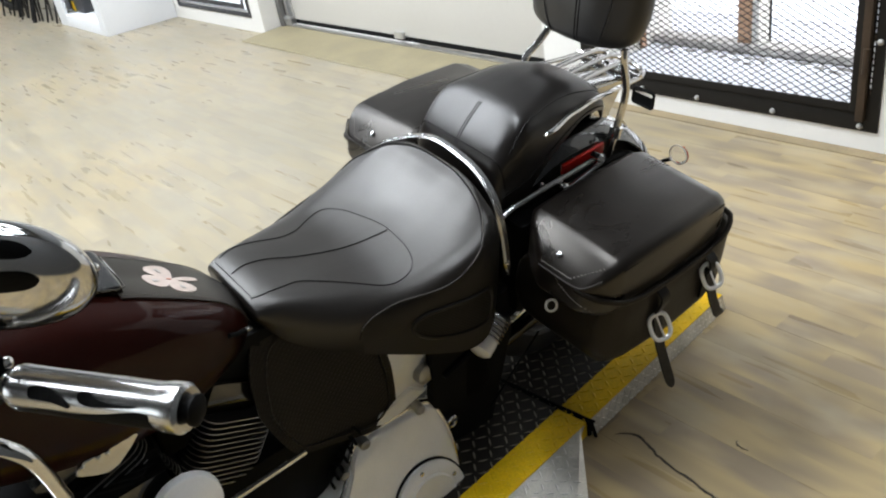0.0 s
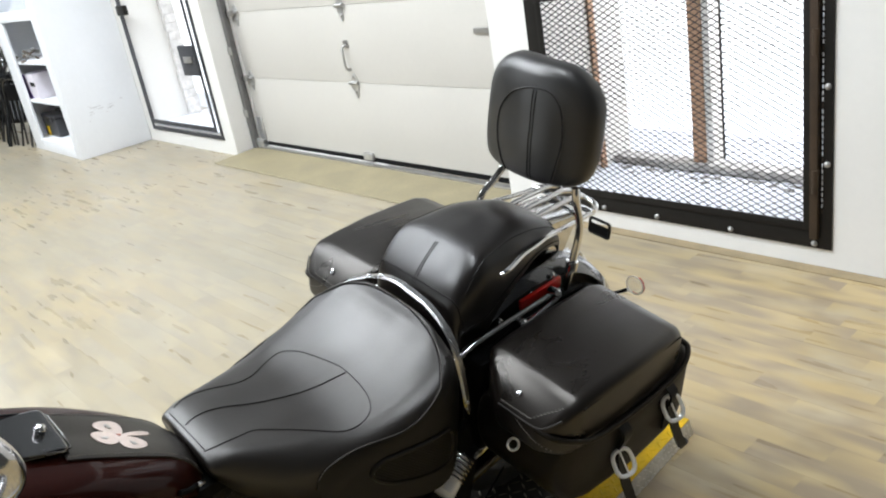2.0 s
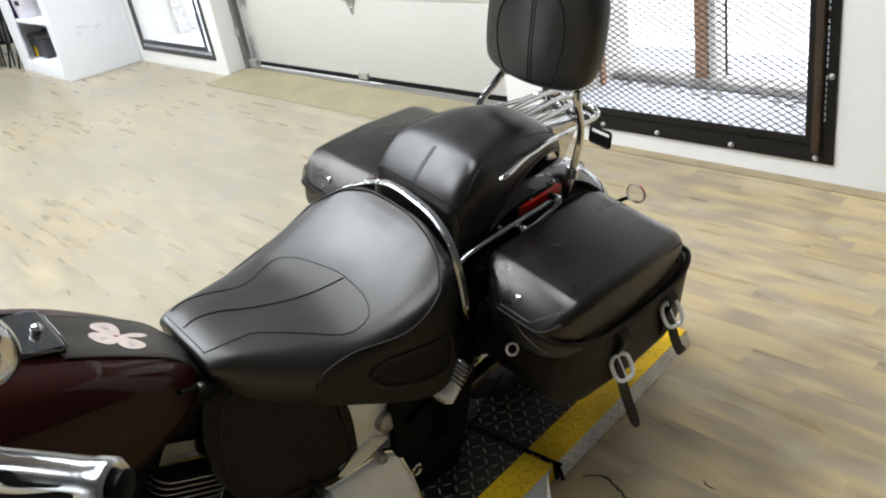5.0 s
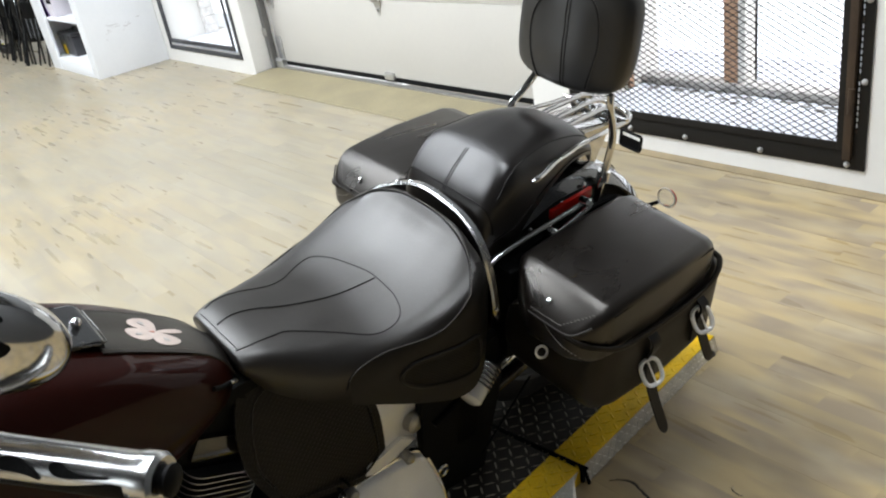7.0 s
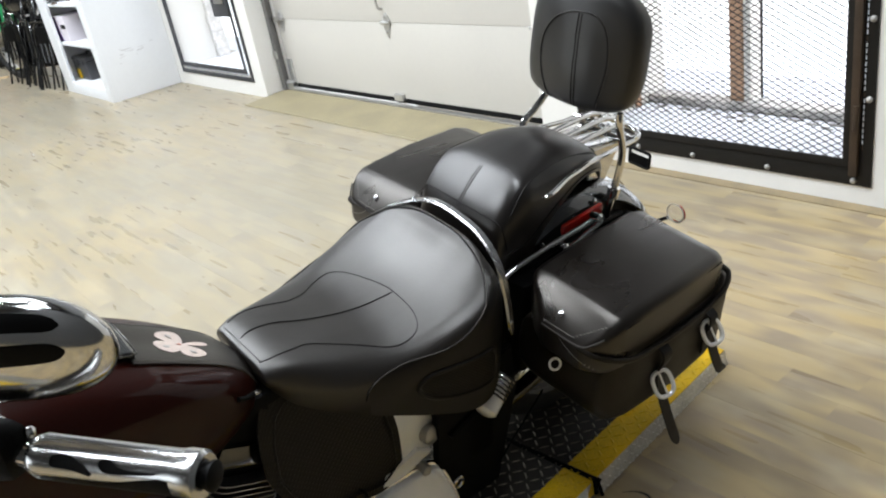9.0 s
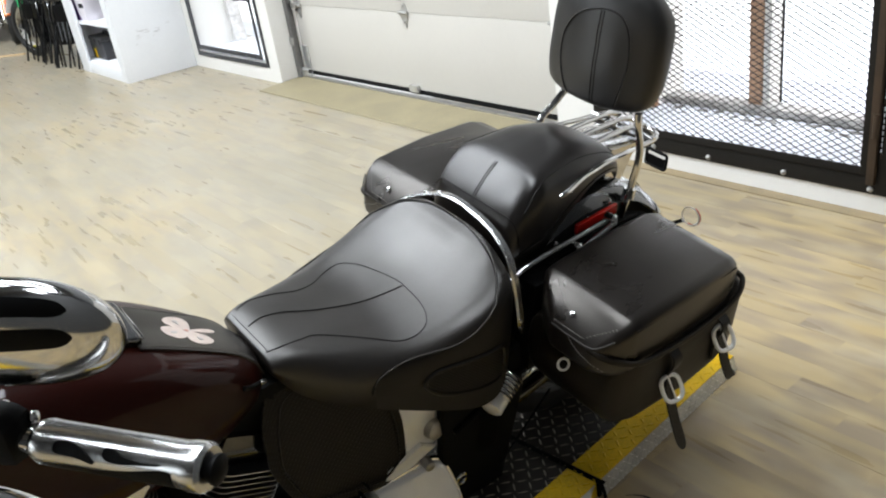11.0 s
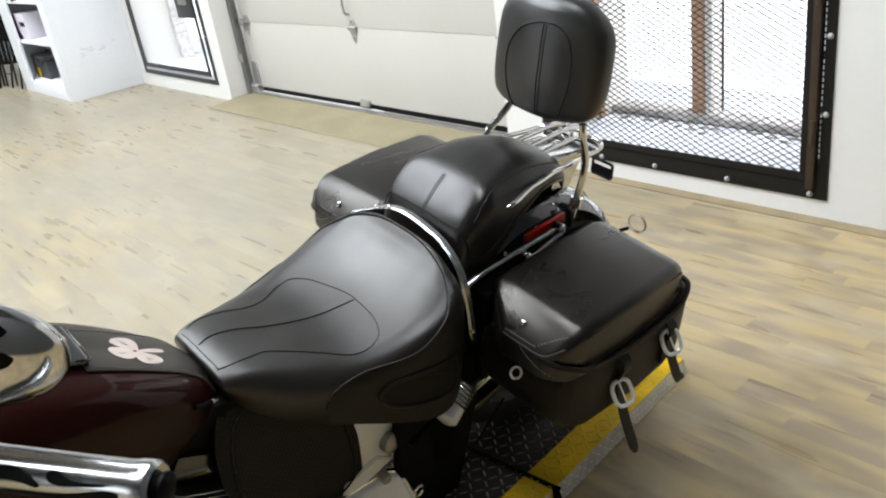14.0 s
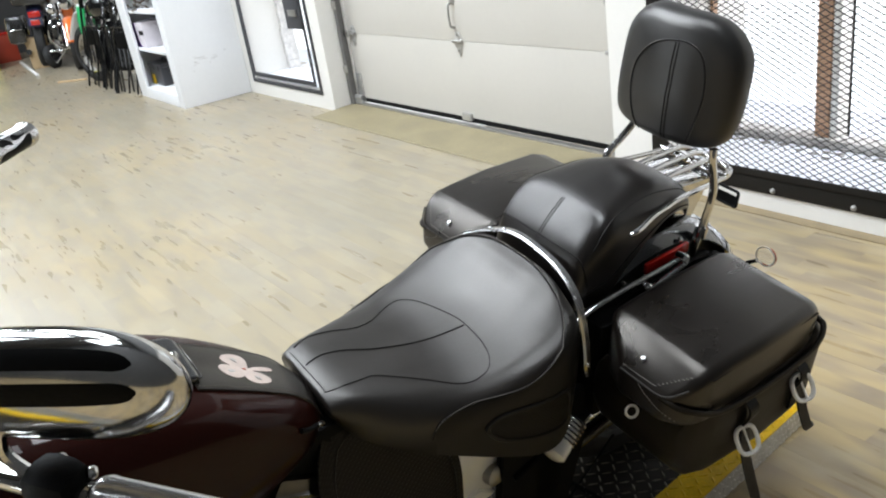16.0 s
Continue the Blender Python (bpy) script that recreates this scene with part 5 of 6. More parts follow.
for sg in (1, -1):
    stitches(strap, [TANK.at(y, sg * (0.060 - 0.006 * (y - 0.385) / 0.19), 0.0052) for y in np.linspace(0.39, 0.57, 30)], 0.006)


def petal(cy, cx, ang, l, w, mat, lift, name="petal"):
    """A thin leaf on the strap."""
    pts = []
    for k in range(20):
        a = 2 * math.pi * k / 20
        u = l * (0.5 + 0.5 * math.cos(a))
        v = w * math.sin(a) * (0.70 + 0.30 * math.cos(a))
        pts.append((cy + u * math.cos(ang) - v * math.sin(ang), cx + u * math.sin(ang) + v * math.cos(ang)))
    bm = B()
    low = [bm.verts.new(TANK.at(y, x, lift)) for y, x in pts]
    top = [bm.verts.new(TANK.at(y, x, lift + 0.0012)) for y, x in pts]
    bm.faces.new(top)
    for i in range(20):
        bm.faces.new((low[i], low[(i + 1) % 20], top[(i + 1) % 20], top[i]))
    return part(name, bm, mat, strap, "", False)


for ang in (70, 160, 250):
    petal(0.480, 0.002, radians(ang), 0.043, 0.0265, PINK, 0.0044)
for ang in (70, 160, 250):
    petal(0.480 + 0.020 * math.cos(radians(ang)), 0.002 + 0.020 * math.sin(radians(ang)), radians(ang), 0.012, 0.005, BRUSHED, 0.0050, "stud")
petal(0.480, 0.002, radians(-10), 0.046, 0.0085, PINK, 0.0044, "stem")
petal(0.474, 0.002, radians(0), 0.007, 0.003, ROSE, 0.0052, "knot")
dash = part("dash", box(B(), -0.055, 0.055, 0.10, 0.395, -0.012, 0.012, 0.010, pose(0, 0, 0.0)), BLACK, bike, "black tank console with chrome trim")
me = dash.data
for v in me.vertices:
    v.co.z = TANK.at(v.co.y, v.co.x, 0.004)[2] + (0.014 if v.co.z > 0 else 0.0)
part("dash_trim", tube(B(), [TANK.at(y, x, 0.012) for y, x in ((0.30, 0.058), (0.385, 0.056), (0.398, 0.045), (0.40, 0.0), (0.398, -0.045), (0.385, -0.056), (0.30, -0.058))], 0.0022, 8), BLACK, dash)
bm = B()
bmesh.ops.create_uvsphere(bm, u_segments=16, v_segments=10, radius=0.009, matrix=Matrix.Translation(TANK.at(0.375, 0.005, 0.022)))
part("knob", bm, CHROME, dash, "chrome acorn nut")
part("speedometer", lathe(B(), [(0, 0.060), (0.02, 0.058), (0.024, 0.05), (0.026, 0.01)], TANK.at(0.20, 0.0, 0.012), (0, 0.12, 1), 32), CHROME, dash, "chrome speedometer bezel")

pin = part("strap_pin", tube(B(), [(0.112, 0.512, 0.664), (0.106, 0.530, 0.652), (0.094, 0.548, 0.641)], 0.0045, 8), MATT, bike, "black strap hook with a chrome end")
part("pin_end", lathe(B(), [(0, 0.0045), (0.010, 0.005), (0.016, 0.004), (0.017, 0.001)], (0.0945, 0.547, 0.6415), (-0.3, 0.85, -0.4), 12), CHROME, pin)

# seat flap under the rider seat
fl = smooth([(0.610, 0.615), (0.566, 0.600), (0.545, 0.572), (0.527, 0.525), (0.525, 0.468), (0.541, 0.412), (0.570, 0.338), (0.594, 0.3136), (0.668, 0.286), (0.751, 0.2475), (0.793, 0.246), (0.819, 0.270), (0.822, 0.310), (0.816, 0.387), (0.803, 0.449), (0.78, 0.56), (0.66, 0.61)], 72, True)
bm = B()
plate(bm, fl, "x", 0.134, 0.140, 0.0015)
for v in bm.verts:
    v.co.x -= 0.5 * (v.co.y - 0.66) ** 2 + 0.55 * max(0.0, v.co.z - 0.50)
flap = part("heat_flap", bm, TOOLED, bike, "tooled black leather heat flap with an embossed border")
cy_, cz_ = 0.68, 0.42
inner_line = [(0.1405 - 0.5 * (cy_ + (y - cy_) * 0.86 - 0.66) ** 2 - 0.55 * max(0.0, cz_ + (z - cz_) * 0.86 - 0.50), cy_ + (y - cy_) * 0.86, cz_ + (z - cz_) * 0.86) for y, z in fl]
seam(flap, inner_line + inner_line[:1], 0.0022, TOOLED, "embossed_border")

FINS = shader("black_fin_enamel", (0.02, 0.02, 0.02), 0.35, vary=0.3, scale=30)

# engine and drive
engine = bike
for c, base, tilt in ((0.34, 0.30, 20), (0.395, 0.265, -29)):
    m = pose(0, c, base, tilt, 0, 0)
    cyl = B()
    lathe(cyl, [(0, 0.065), (0.24, 0.065)], m @ Vector((0, 0, 0)), m.to_3x3() @ Vector((0, 0, 1)), 24)
    cy = part("cylinder", cyl, MATT, engine, "black finned cylinder")
    for k in range(18):
        z = 0.022 + 0.0119 * k
        half = 0.052 + 0.026 * min(1.0, k / 6)
        bm = B()
        plate(bm, [(a, b) for a, b in rounded(-0.105, 0.1135, -half, half, 0.03, 5)], "z", z, z + 0.0032, 0.0008)
        bm.transform(m)
        part("fin", bm, FINS, cy)
        arc = [m @ Vector((a, b, z + 0.0035)) for a, b in rounded(0.02, 0.1140, -half, half, 0.03, 5) if a > 0.06]
        part("fin_edge", tube(B(), sorted(arc, key=lambda v: (m.inverted() @ v).y), 0.0010, 5), BRUSHED, cy)
    part("rocker_cover", box(B(), -0.09, 0.10, -0.08, 0.08, 0.245, 0.30, 0.018, m), BLACK, engine)
part("frame_backbone", box(B(), -0.075, 0.085, 0.36, 0.66, 0.44, 0.615, 0.02), MATT, bike)
part("crankcase", box(B(), -0.10, 0.12, 0.33, 0.80, 0.10, 0.34, 0.03), MATT, engine)
SLOPE = 0.42
prim = smooth([(0.24, 0.05), (0.22, 0.13), (0.28, 0.185), (0.40, 0.175), (0.54, 0.135), (0.62, 0.150), (0.665, 0.195), (0.705, 0.247), (0.80, 0.247), (0.885, 0.236), (0.912, 0.18), (0.918, 0.10), (0.905, 0.04), (0.86, -0.01), (0.62, 0.0), (0.34, 0.01)], 90, True)
bm = B()
prim = [(y + 0.010, z - 0.008) for y, z in prim]
rings = []
for x, g in ((0.12, 1.0), (0.160, 1.0), (0.172, 0.985), (0.180, 0.955), (0.184, 0.90)):
    rings.append([(x + (SLOPE * (0.155 - z) if x > 0.15 else 0.0), 0.56 + (y - 0.56) * (1 - (1 - g) * 0.45), 0.155 + (z - 0.155) * g) for y, z in prim])
skin(bm, rings)
primary = part("primary_cover", bm, COVER, engine, "polished chrome primary cover")
rim = [(0.164 + SLOPE * (0.155 - z), y, z) for y, z in prim]
part("gasket_rim", tube(B(), rim, 0.006, 8, 1.0, True), SATIN, primary)
part("derby_gasket", lathe(B(), [(0, 0.097), (0.006, 0.097)], (0.229, 0.822, 0.046), (1, 0, SLOPE), 40), MATT, primary)
derby = part("derby_cover", lathe(B(), [(0, 0.094), (0.012, 0.092), (0.016, 0.086), (0.017, 0.066), (0.021, 0.062), (0.023, 0.03)], (0.2300, 0.822, 0.046), (1, 0, SLOPE), 40), COVER, primary, "round chrome derby cover")
for k in range(5):
    a = 2 * math.pi * k / 5 + 0.4
    part("screw", lathe(B(), [(0, 0.006), (0.006, 0.006), (0.008, 0.003)], (0.240 - SLOPE * 0.074 * math.sin(a), 0.822 + 0.074 * math.cos(a), 0.049 + 0.074 * math.sin(a)), (1, 0, SLOPE), 10), CHROME, derby)
for y, z in ((0.868, 0.236), (0.722, 0.243), (0.668, 0.190)):
    part("cover_bolt", lathe(B(), [(0, 0.013), (0.022, 0.012), (0.026, 0.007)], (0.130, y, z), (1, 0, 0), 12), BRUSHED, primary)
eye = [(0.165, 0.945 + 0.012 * math.cos(a), 0.150 + 0.014 * math.sin(a)) for a in (2 * math.pi * k / 20 for k in range(20))]
part("cable_eye", tube(B(), eye, 0.0042, 8, 1.0, True), CHROME, engine, "chrome cable eye")
part("timer_cover", lathe(B(), [(0, 0.062), (0.014, 0.058), (0.022, 0.04), (0.024, 0.01)], (0.176, 0.352, 0.425), (1, 0, 0.3), 32), COVER, engine, "domed chrome horn cover")
part("oil_tank", box(B(), -0.12, 0.125, 0.775, 0.922, 0.255, 0.475, 0.022), COVER, engine, "polished oil tank")
part("oil_cap", lathe(B(), [(0, 0.024), (0.018, 0.024), (0.024, 0.016)], (0.122, 0.893, 0.318), (1, 0.2, 0.1), 20), BRUSHED, engine)
part("inner_cover", plate(B(), [(0.745, 0.228), (0.775, 0.272), (0.86, 0.296), (0.900, 0.262), (0.82, 0.242)], "x", 0.10, 0.133, 0.003), COVER, engine)
part("shift_rod", tube(B(), [(0.180, 0.30, 0.365), (0.180, 0.43, 0.374), (0.180, 0.575, 0.378)], 0.0055, 8), CHROME, engine, "chrome shift rod")
bm = B()
hel = [(0.140 + 0.013 * math.cos(a), 0.712 - 0.006 * a / 3, 0.288 - 0.0085 * a / 3 + 0.013 * math.sin(a)) for a in np.linspace(0, 12 * math.pi, 140)]
tube(bm, hel, 0.0032, 6)
part("ribbed_hose", bm, MATT, engine, "ribbed black hose")
for sg in (1, -1):
    part("frame_rail", tube(B(), smooth([(sg * 0.11, 0.10, 0.20), (sg * 0.12, 0.30, 0.12), (sg * 0.12, 0.80, 0.10), (sg * 0.12, 0.97, 0.20), (sg * 0.11, 1.05, 0.40), (sg * 0.10, 1.10, 0.54)], 30), 0.017, 10), MATT, bike, "black frame tube")
    part("swing_arm", tube(B(), [(sg * 0.125, 0.95, 0.22), (sg * 0.125, 1.20, 0.26), (sg * 0.125, 1.45, 0.31)], 0.020, 10), BLACK, bike, "black swing arm")
    base, along = Vector((sg * 0.165, 1.082, 0.384)), Vector((sg * 0.2, -0.72, -0.30)).normalized()
    peg = part("passenger_peg", lathe(B(), [(0, 0.016), (0.055, 0.0225), (0.06, 0.026), (0.088, 0.026), (0.094, 0.018), (0.094, 0.004)], base, along, 20), COVER, bike, "chrome passenger foot peg with rubber rings")
    for k in range(6):
        part("rubber_ring", lathe(B(), [(-0.0025, 0.020), (-0.002, 0.028), (0.0015, 0.028), (0.002, 0.020)], base + along * (0.006 + 0.0095 * k), along, 20), RUBBER, peg)
        part("ring_edge", lathe(B(), [(0.0015, 0.0285), (0.0030, 0.0285)], base + along * (0.006 + 0.0095 * k), along, 20), SATIN, peg)
    hoop = [Vector((sg * 0.282, 1.106, 0.484)) + Vector((sg * 0.45, 0.85, 0.05)).normalized() * 0.0115 * math.cos(a) + Vector((-sg * 0.35, 0.12, 0.93)).normalized() * 0.0125 * math.sin(a) for a in (2 * math.pi * k / 24 for k in range(24))]
    part("tie_ring", tube(B(), hoop, 0.0028, 8, 1.0, True), COVER, bike, "open chrome tie ring")
part("side_stand", tube(B(), [(0.15, 0.62, 0.12), (0.22, 0.60, 0.05), (0.29, 0.585, -0.062)], 0.012, 10), MATT, bike, "black side stand")
# fillers added to keep the gap between fender and bags black
for sg in (1, -1):
    part("bag_backing", box(B(), *sorted((sg * 0.112, sg * 0.168)), 1.13, 1.53, 0.36, 0.600, 0.012), MATT, bike, "black filler added to darken the gap inside the saddlebag")
# added plate stands in for the dark gap above the platform
part("belt_cover", plate(B(), [(0.90, 0.43), (1.12, 0.44), (1.14, 0.30), (1.09, 0.02), (0.93, 0.05), (0.905, 0.20)], "x", 0.128, 0.150, 0.004), SEAL, bike, "black plate added to darken the gap under the seat")
part("brake_line", tube(B(), [(0.160, 1.07, 0.10), (0.162, 1.15, 0.185), (0.160, 1.22, 0.25)], 0.0026, 8), MATT, bike)
part("belt_guard", tube(B(), [(0.150, 0.93, 0.30), (0.152, 1.10, 0.36), (0.152, 1.30, 0.40)], 0.012, 8, 0.5), MATT, bike)
# black filler put where deep shadow lies between seat and bags
part("inner_mudguard", box(B(), -0.15, 0.15, 0.97, 1.10, 0.14, 0.56, 0.03), MATT, bike)
for sg in (-1,):
    for z in (0.14, 0.22):
        part("exhaust_pipe", tube(B(), smooth([(sg * 0.15, 0.40, 0.34), (sg * 0.18, 0.50, 0.24), (sg * 0.19, 0.70, z), (sg * 0.20, 1.70, z + 0.02)], 30), 0.040, 14), CHROME, bike, "chrome exhaust pipe")

# added block hides the bright floor where the front stays dark
part("regulator_cover", box(B(), -0.09, 0.115, 0.02, 0.36, 0.14, 0.52, 0.03), MATT, bike, "matt black block added to fill the dark area ahead of the engine")
part("horn_cover", box(B(), 0.10, 0.150, 0.10, 0.36, 0.30, 0.50, 0.04), BLACK, bike)

# front end
FX = (-0.225, 0.315)
part("front_tyre", lathe(B(), [(-0.055, 0.235), (-0.062, 0.27), (-0.045, 0.302), (-0.02, 0.312), (0.02, 0.312), (0.045, 0.302), (0.062, 0.27), (0.055, 0.235)], (0, *FX), (1, 0, 0), 48, True), RUBBER, bike, "black front tyre")
part("front_rim", lathe(B(), [(-0.045, 0.237), (-0.04, 0.205), (0.04, 0.205), (0.045, 0.237)], (0, *FX), (1, 0, 0), 48, True), CHROME, bike)
bm = B()
rings = []
for i in range(30):
    a = radians(170 - 150 * i / 29)
    rings.append([(0.072 * s, FX[0] + math.cos(a) * (0.35 - 0.02 * abs(s) ** 3), FX[1] + math.sin(a) * (0.35 - 0.02 * abs(s) ** 3)) for s in np.linspace(-1, 1, 11)] + [(0.068 * s, FX[0] + math.cos(a) * (0.345 - 0.02 * abs(s) ** 3), FX[1] + math.sin(a) * (0.345 - 0.02 * abs(s) ** 3)) for s in np.linspace(1, -1, 11)])
skin(bm, rings)
part("front_fender", bm, MAROON, bike, "dark maroon front fender")
for sg in (1, -1):
    part("fork_leg", tube(B(), [(sg * 0.10, -0.225, 0.315), (sg * 0.105, -0.10, 0.58), (sg * 0.105, 0.02, 0.86)], 0.027, 14), CHROME, bike, "chrome fork leg")
part("headlamp", lathe(B(), [(0, 0.03), (0.03, 0.075), (0.10, 0.092), (0.13, 0.09), (0.135, 0.07)], (0, -0.06, 0.80), (0, -1, 0), 32), CHROME, bike, "chrome headlamp shell")
part("yoke", box(B(), -0.13, 0.13, -0.02, 0.06, 0.845, 0.885, 0.012), BLACK, bike)
bar = part("handlebar", tube(B(), smooth([(0.43, 0.190, 1.049), (0.34, 0.125, 1.046), (0.24, 0.055, 1.035), (0.12, 0.030, 0.985), (0.04, 0.028, 0.955), (-0.04, 0.028, 0.955), (-0.12, 0.03, 0.975), (-0.24, 0.09, 1.01), (-0.34, 0.18, 1.02), (-0.42, 0.26, 1.00)], 50), 0.013, 12), CHROME, bike, "chrome handlebar")
for sg in (1, -1):
    part("riser", tube(B(), [(sg * 0.05, 0.02, 0.87), (sg * 0.05, 0.028, 0.955)], 0.016, 12), CHROME, bar)


def grip(a, b, name, label):
    """A chrome grip with black flame inlays and a stepped end cap."""
    a, b = Vector(a), Vector(b)
    d = (b - a).normalized()
    L = (b - a).length
    g = part(name, lathe(B(), [(0, 0.017), (0.003, 0.0192), (0.010, 0.0213), (0.016, 0.0205), (L - 0.026, 0.0205), (L - 0.022, 0.0222), (L - 0.008, 0.0222), (L - 0.004, 0.0190)], a, d, 32), GRIPCHROME, bar, label)
    part("end_cap", lathe(B(), [(0, 0.0120), (0.005, 0.0120), (0.006, 0.0140), (0.009, 0.0140), (0.012, 0.009), (0.013, 0.001)], a + d * (L - 0.005), d, 28), MATT, g)
    s = d.cross(Vector((0, 0, 1))).normalized()
    u = s.cross(d)
    gaps = [[(0.123, -0.071), (0.148, 0.047), (0.226, 0.087), (0.297, 0.017), (0.355, -0.127), (0.419, -0.43), (0.323, -0.342), (0.242, -0.304), (0.135, -0.274)],
            [(0.484, -0.10), (0.497, 0.053), (0.555, 0.080), (0.629, -0.08), (0.742, -0.148), (0.877, -0.134), (0.877, -0.19), (0.742, -0.246), (0.597, -0.297), (0.516, -0.253)]]
    under = [(0.0, -0.75), (0.19, -0.64), (0.42, -0.64), (0.645, -0.51), (0.80, -0.37), (0.90, -0.30), (0.97, -0.34)]

    def at(p, q, r):
        ang = FLAME_AT + q * 1.5
        return a + d * (0.014 + p * (L - 0.040)) + (s * math.cos(ang) + u * math.sin(ang)) * r

    for gap in gaps:
        out = smooth(gap, 40, True)
        bm = B()
        low, top = [bm.verts.new(at(p, q, 0.0200)) for p, q in out], [bm.verts.new(at(p, q, 0.0218)) for p, q in out]
        bm.faces.new(top)
        for i in range(40):
            bm.faces.new((low[i], low[(i + 1) % 40], top[(i + 1) % 40], top[i]))
        bmesh.ops.triangulate(bm, faces=bm.faces[:1])
        part("flame_inlay", bm, MATT, g, "", False)
    bm = B()
    rows = [[at(p, q + (-1.75 - q) * k / 12, 0.0209) for k in range(13)] for p, q in smooth(under, 40)]
    skin(bm, rows, False)
    part("flame_inlay", bm, MATT, g)
    return g


FLAME_AT = 0.92
grip((0.430, 0.192, 1.049), (0.575, 0.2935, 1.0655), "left_grip", "chrome hand grip with black flame inlays")
grip((-0.420, 0.262, 1.004), (-0.525, 0.352, 0.985), "right_grip", "chrome hand grip with black flame inlays")
clamp = part("switch_housing", box(B(), -0.026, 0.026, -0.022, 0.022, -0.026, 0.026, 0.018, pose(0.400, 0.168, 1.050, 0, 0, 35)), MATT, bar, "black switch housing")
part("switch_housing", box(B(), -0.028, 0.028, -0.026, 0.026, -0.03, 0.03, 0.010, pose(-0.385, 0.23, 1.01, 0, 0, -40)), BLACK, bar)
for k, (x, y, z) in enumerate(((0.412, 0.195, 1.062), (0.402, 0.188, 1.040), (0.385, 0.178, 1.066))):
    bm = B()
    bmesh.ops.create_uvsphere(bm, u_segments=12, v_segments=8, radius=0.006, matrix=Matrix.Translation((x, y, z)))
    part("button", bm, CHROME, clamp)
part("clutch_lever", tube(B(), smooth([(0.375, 0.090, 1.035), (0.415, 0.118, 1.028), (0.443, 0.155, 1.008), (0.452, 0.176, 0.975), (0.456, 0.186, 0.91), (0.458, 0.192, 0.84)], 30), 0.0085, 10, 0.8, False, lambda u: 1.0 if u < 0.9 else 1.4), CHROME, bar, "chrome clutch lever")

# mirror
def mirror(centre, along, up, long, name="mirror"):
    c, a = Vector(centre), Vector(along).normalized()
    u = Vector(up)
    u = (u - a * u.dot(a)).normalized()
    f = a.cross(u).normalized()

    def at(s, t, lift=0.0):
        w = (1 - abs(s) ** 2.9) ** 0.5
        return c + a * long * s + (u * math.cos(t)) * (0.062 * w * (1.02 + 0.05 * s) + lift) + (f * math.sin(t)) * (0.034 * w + lift)

    bm = B()
    skin(bm, [[at(-math.cos(math.pi * k / 32) * 0.9999, 2 * math.pi * i / 36) for i in range(36)] for k in range(33)])
    m = part(name, bm, SOFTCHROME, bar, "chrome mirror housing with two dark slots")
    for mid, half in ((0.49, 0.20), (1.10, 0.185)):
        bm = B()
        rows = []
        for k in range(41):
            s = -0.80 + 1.53 * k / 40
            h = half * (1 - max(0.0, (abs(s + 0.035) - 0.62) / 0.147) ** 2) ** 0.5 if abs(s + 0.035) < 0.766 else 0.0
            rows.append([at(s, mid + h * j / 4, 0.0007) for j in range(-4, 5)])
        skin(bm, rows, False)
        part("slot", bm, MATT, m, "black slot in the mirror housing")
    return m


mirror((0.393, 0.192, 1.151), (0.62, 0.78, 0.02), (0.2, -0.1, 1.0), 0.112)
part("mirror_stem", tube(B(), smooth([(0.385, 0.155, 1.06), (0.372, 0.14, 1.09), (0.375, 0.15, 1.125), (0.39, 0.17, 1.15)], 16), 0.006, 8), CHROME, bar)

# tank badge
bm = B()
plate(bm, [(0.226, 0.590), (0.233, 0.603), (0.244, 0.609), (0.280, 0.605), (0.322, 0.6125), (0.327, 0.606), (0.310, 0.589), (0.286, 0.566), (0.268, 0.561), (0.250, 0.572), (0.232, 0.582)], "x", 0.140, 0.148, 0.002)
for y, z in ((0.237, 0.602), (0.262, 0.604), (0.276, 0.603)):
    bmesh.ops.create_uvsphere(bm, u_segments=10, v_segments=6, radius=0.005, matrix=Matrix.Translation((0.148, y, z)))
part("tank_badge", bm, SATIN, bike, "polished winged tank badge")


# no piece lies deeper than two levels under its thing
def flatten(root):
    for ob in list(root.children_recursive):
        above = ob.parent
        while above.parent is not None and above.parent.parent is not None:
            ob.matrix_parent_inverse = Matrix()
            ob.matrix_local = above.matrix_local @ ob.matrix_local
            ob.parent = above.parent
            above = ob.parent


flatten(bike)


# ---- far end of the hall: parked motorcycles and chairs ----
ORANGE = shader("orange_paint", (0.75, 0.16, 0.02), 0.3, coat=0.8, vary=0.1)
GREEN = shader("green_plastic", (0.03, 0.42, 0.14), 0.4, vary=0.1)
WHITEP = shader("white_plastic", (0.75, 0.74, 0.72), 0.4, vary=0.05)
NAVY = shader("dark_blue_paint", (0.02, 0.03, 0.08), 0.3, coat=0.8, vary=0.1)
CARDB = shader("brown_cardboard", (0.52, 0.38, 0.22), 0.8, vary=0.1, scale=8)
HIVIS = shader("yellow_cloth", (0.65, 0.62, 0.03), 0.8, vary=0.1, scale=12)
CRATE_RED = shader("dull_red_plastic", (0.30, 0.035, 0.015), 0.5, vary=0.2)
GREYC = shader("grey_cloth", (0.45, 0.45, 0.45), 0.9, vary=0.15, scale=10)


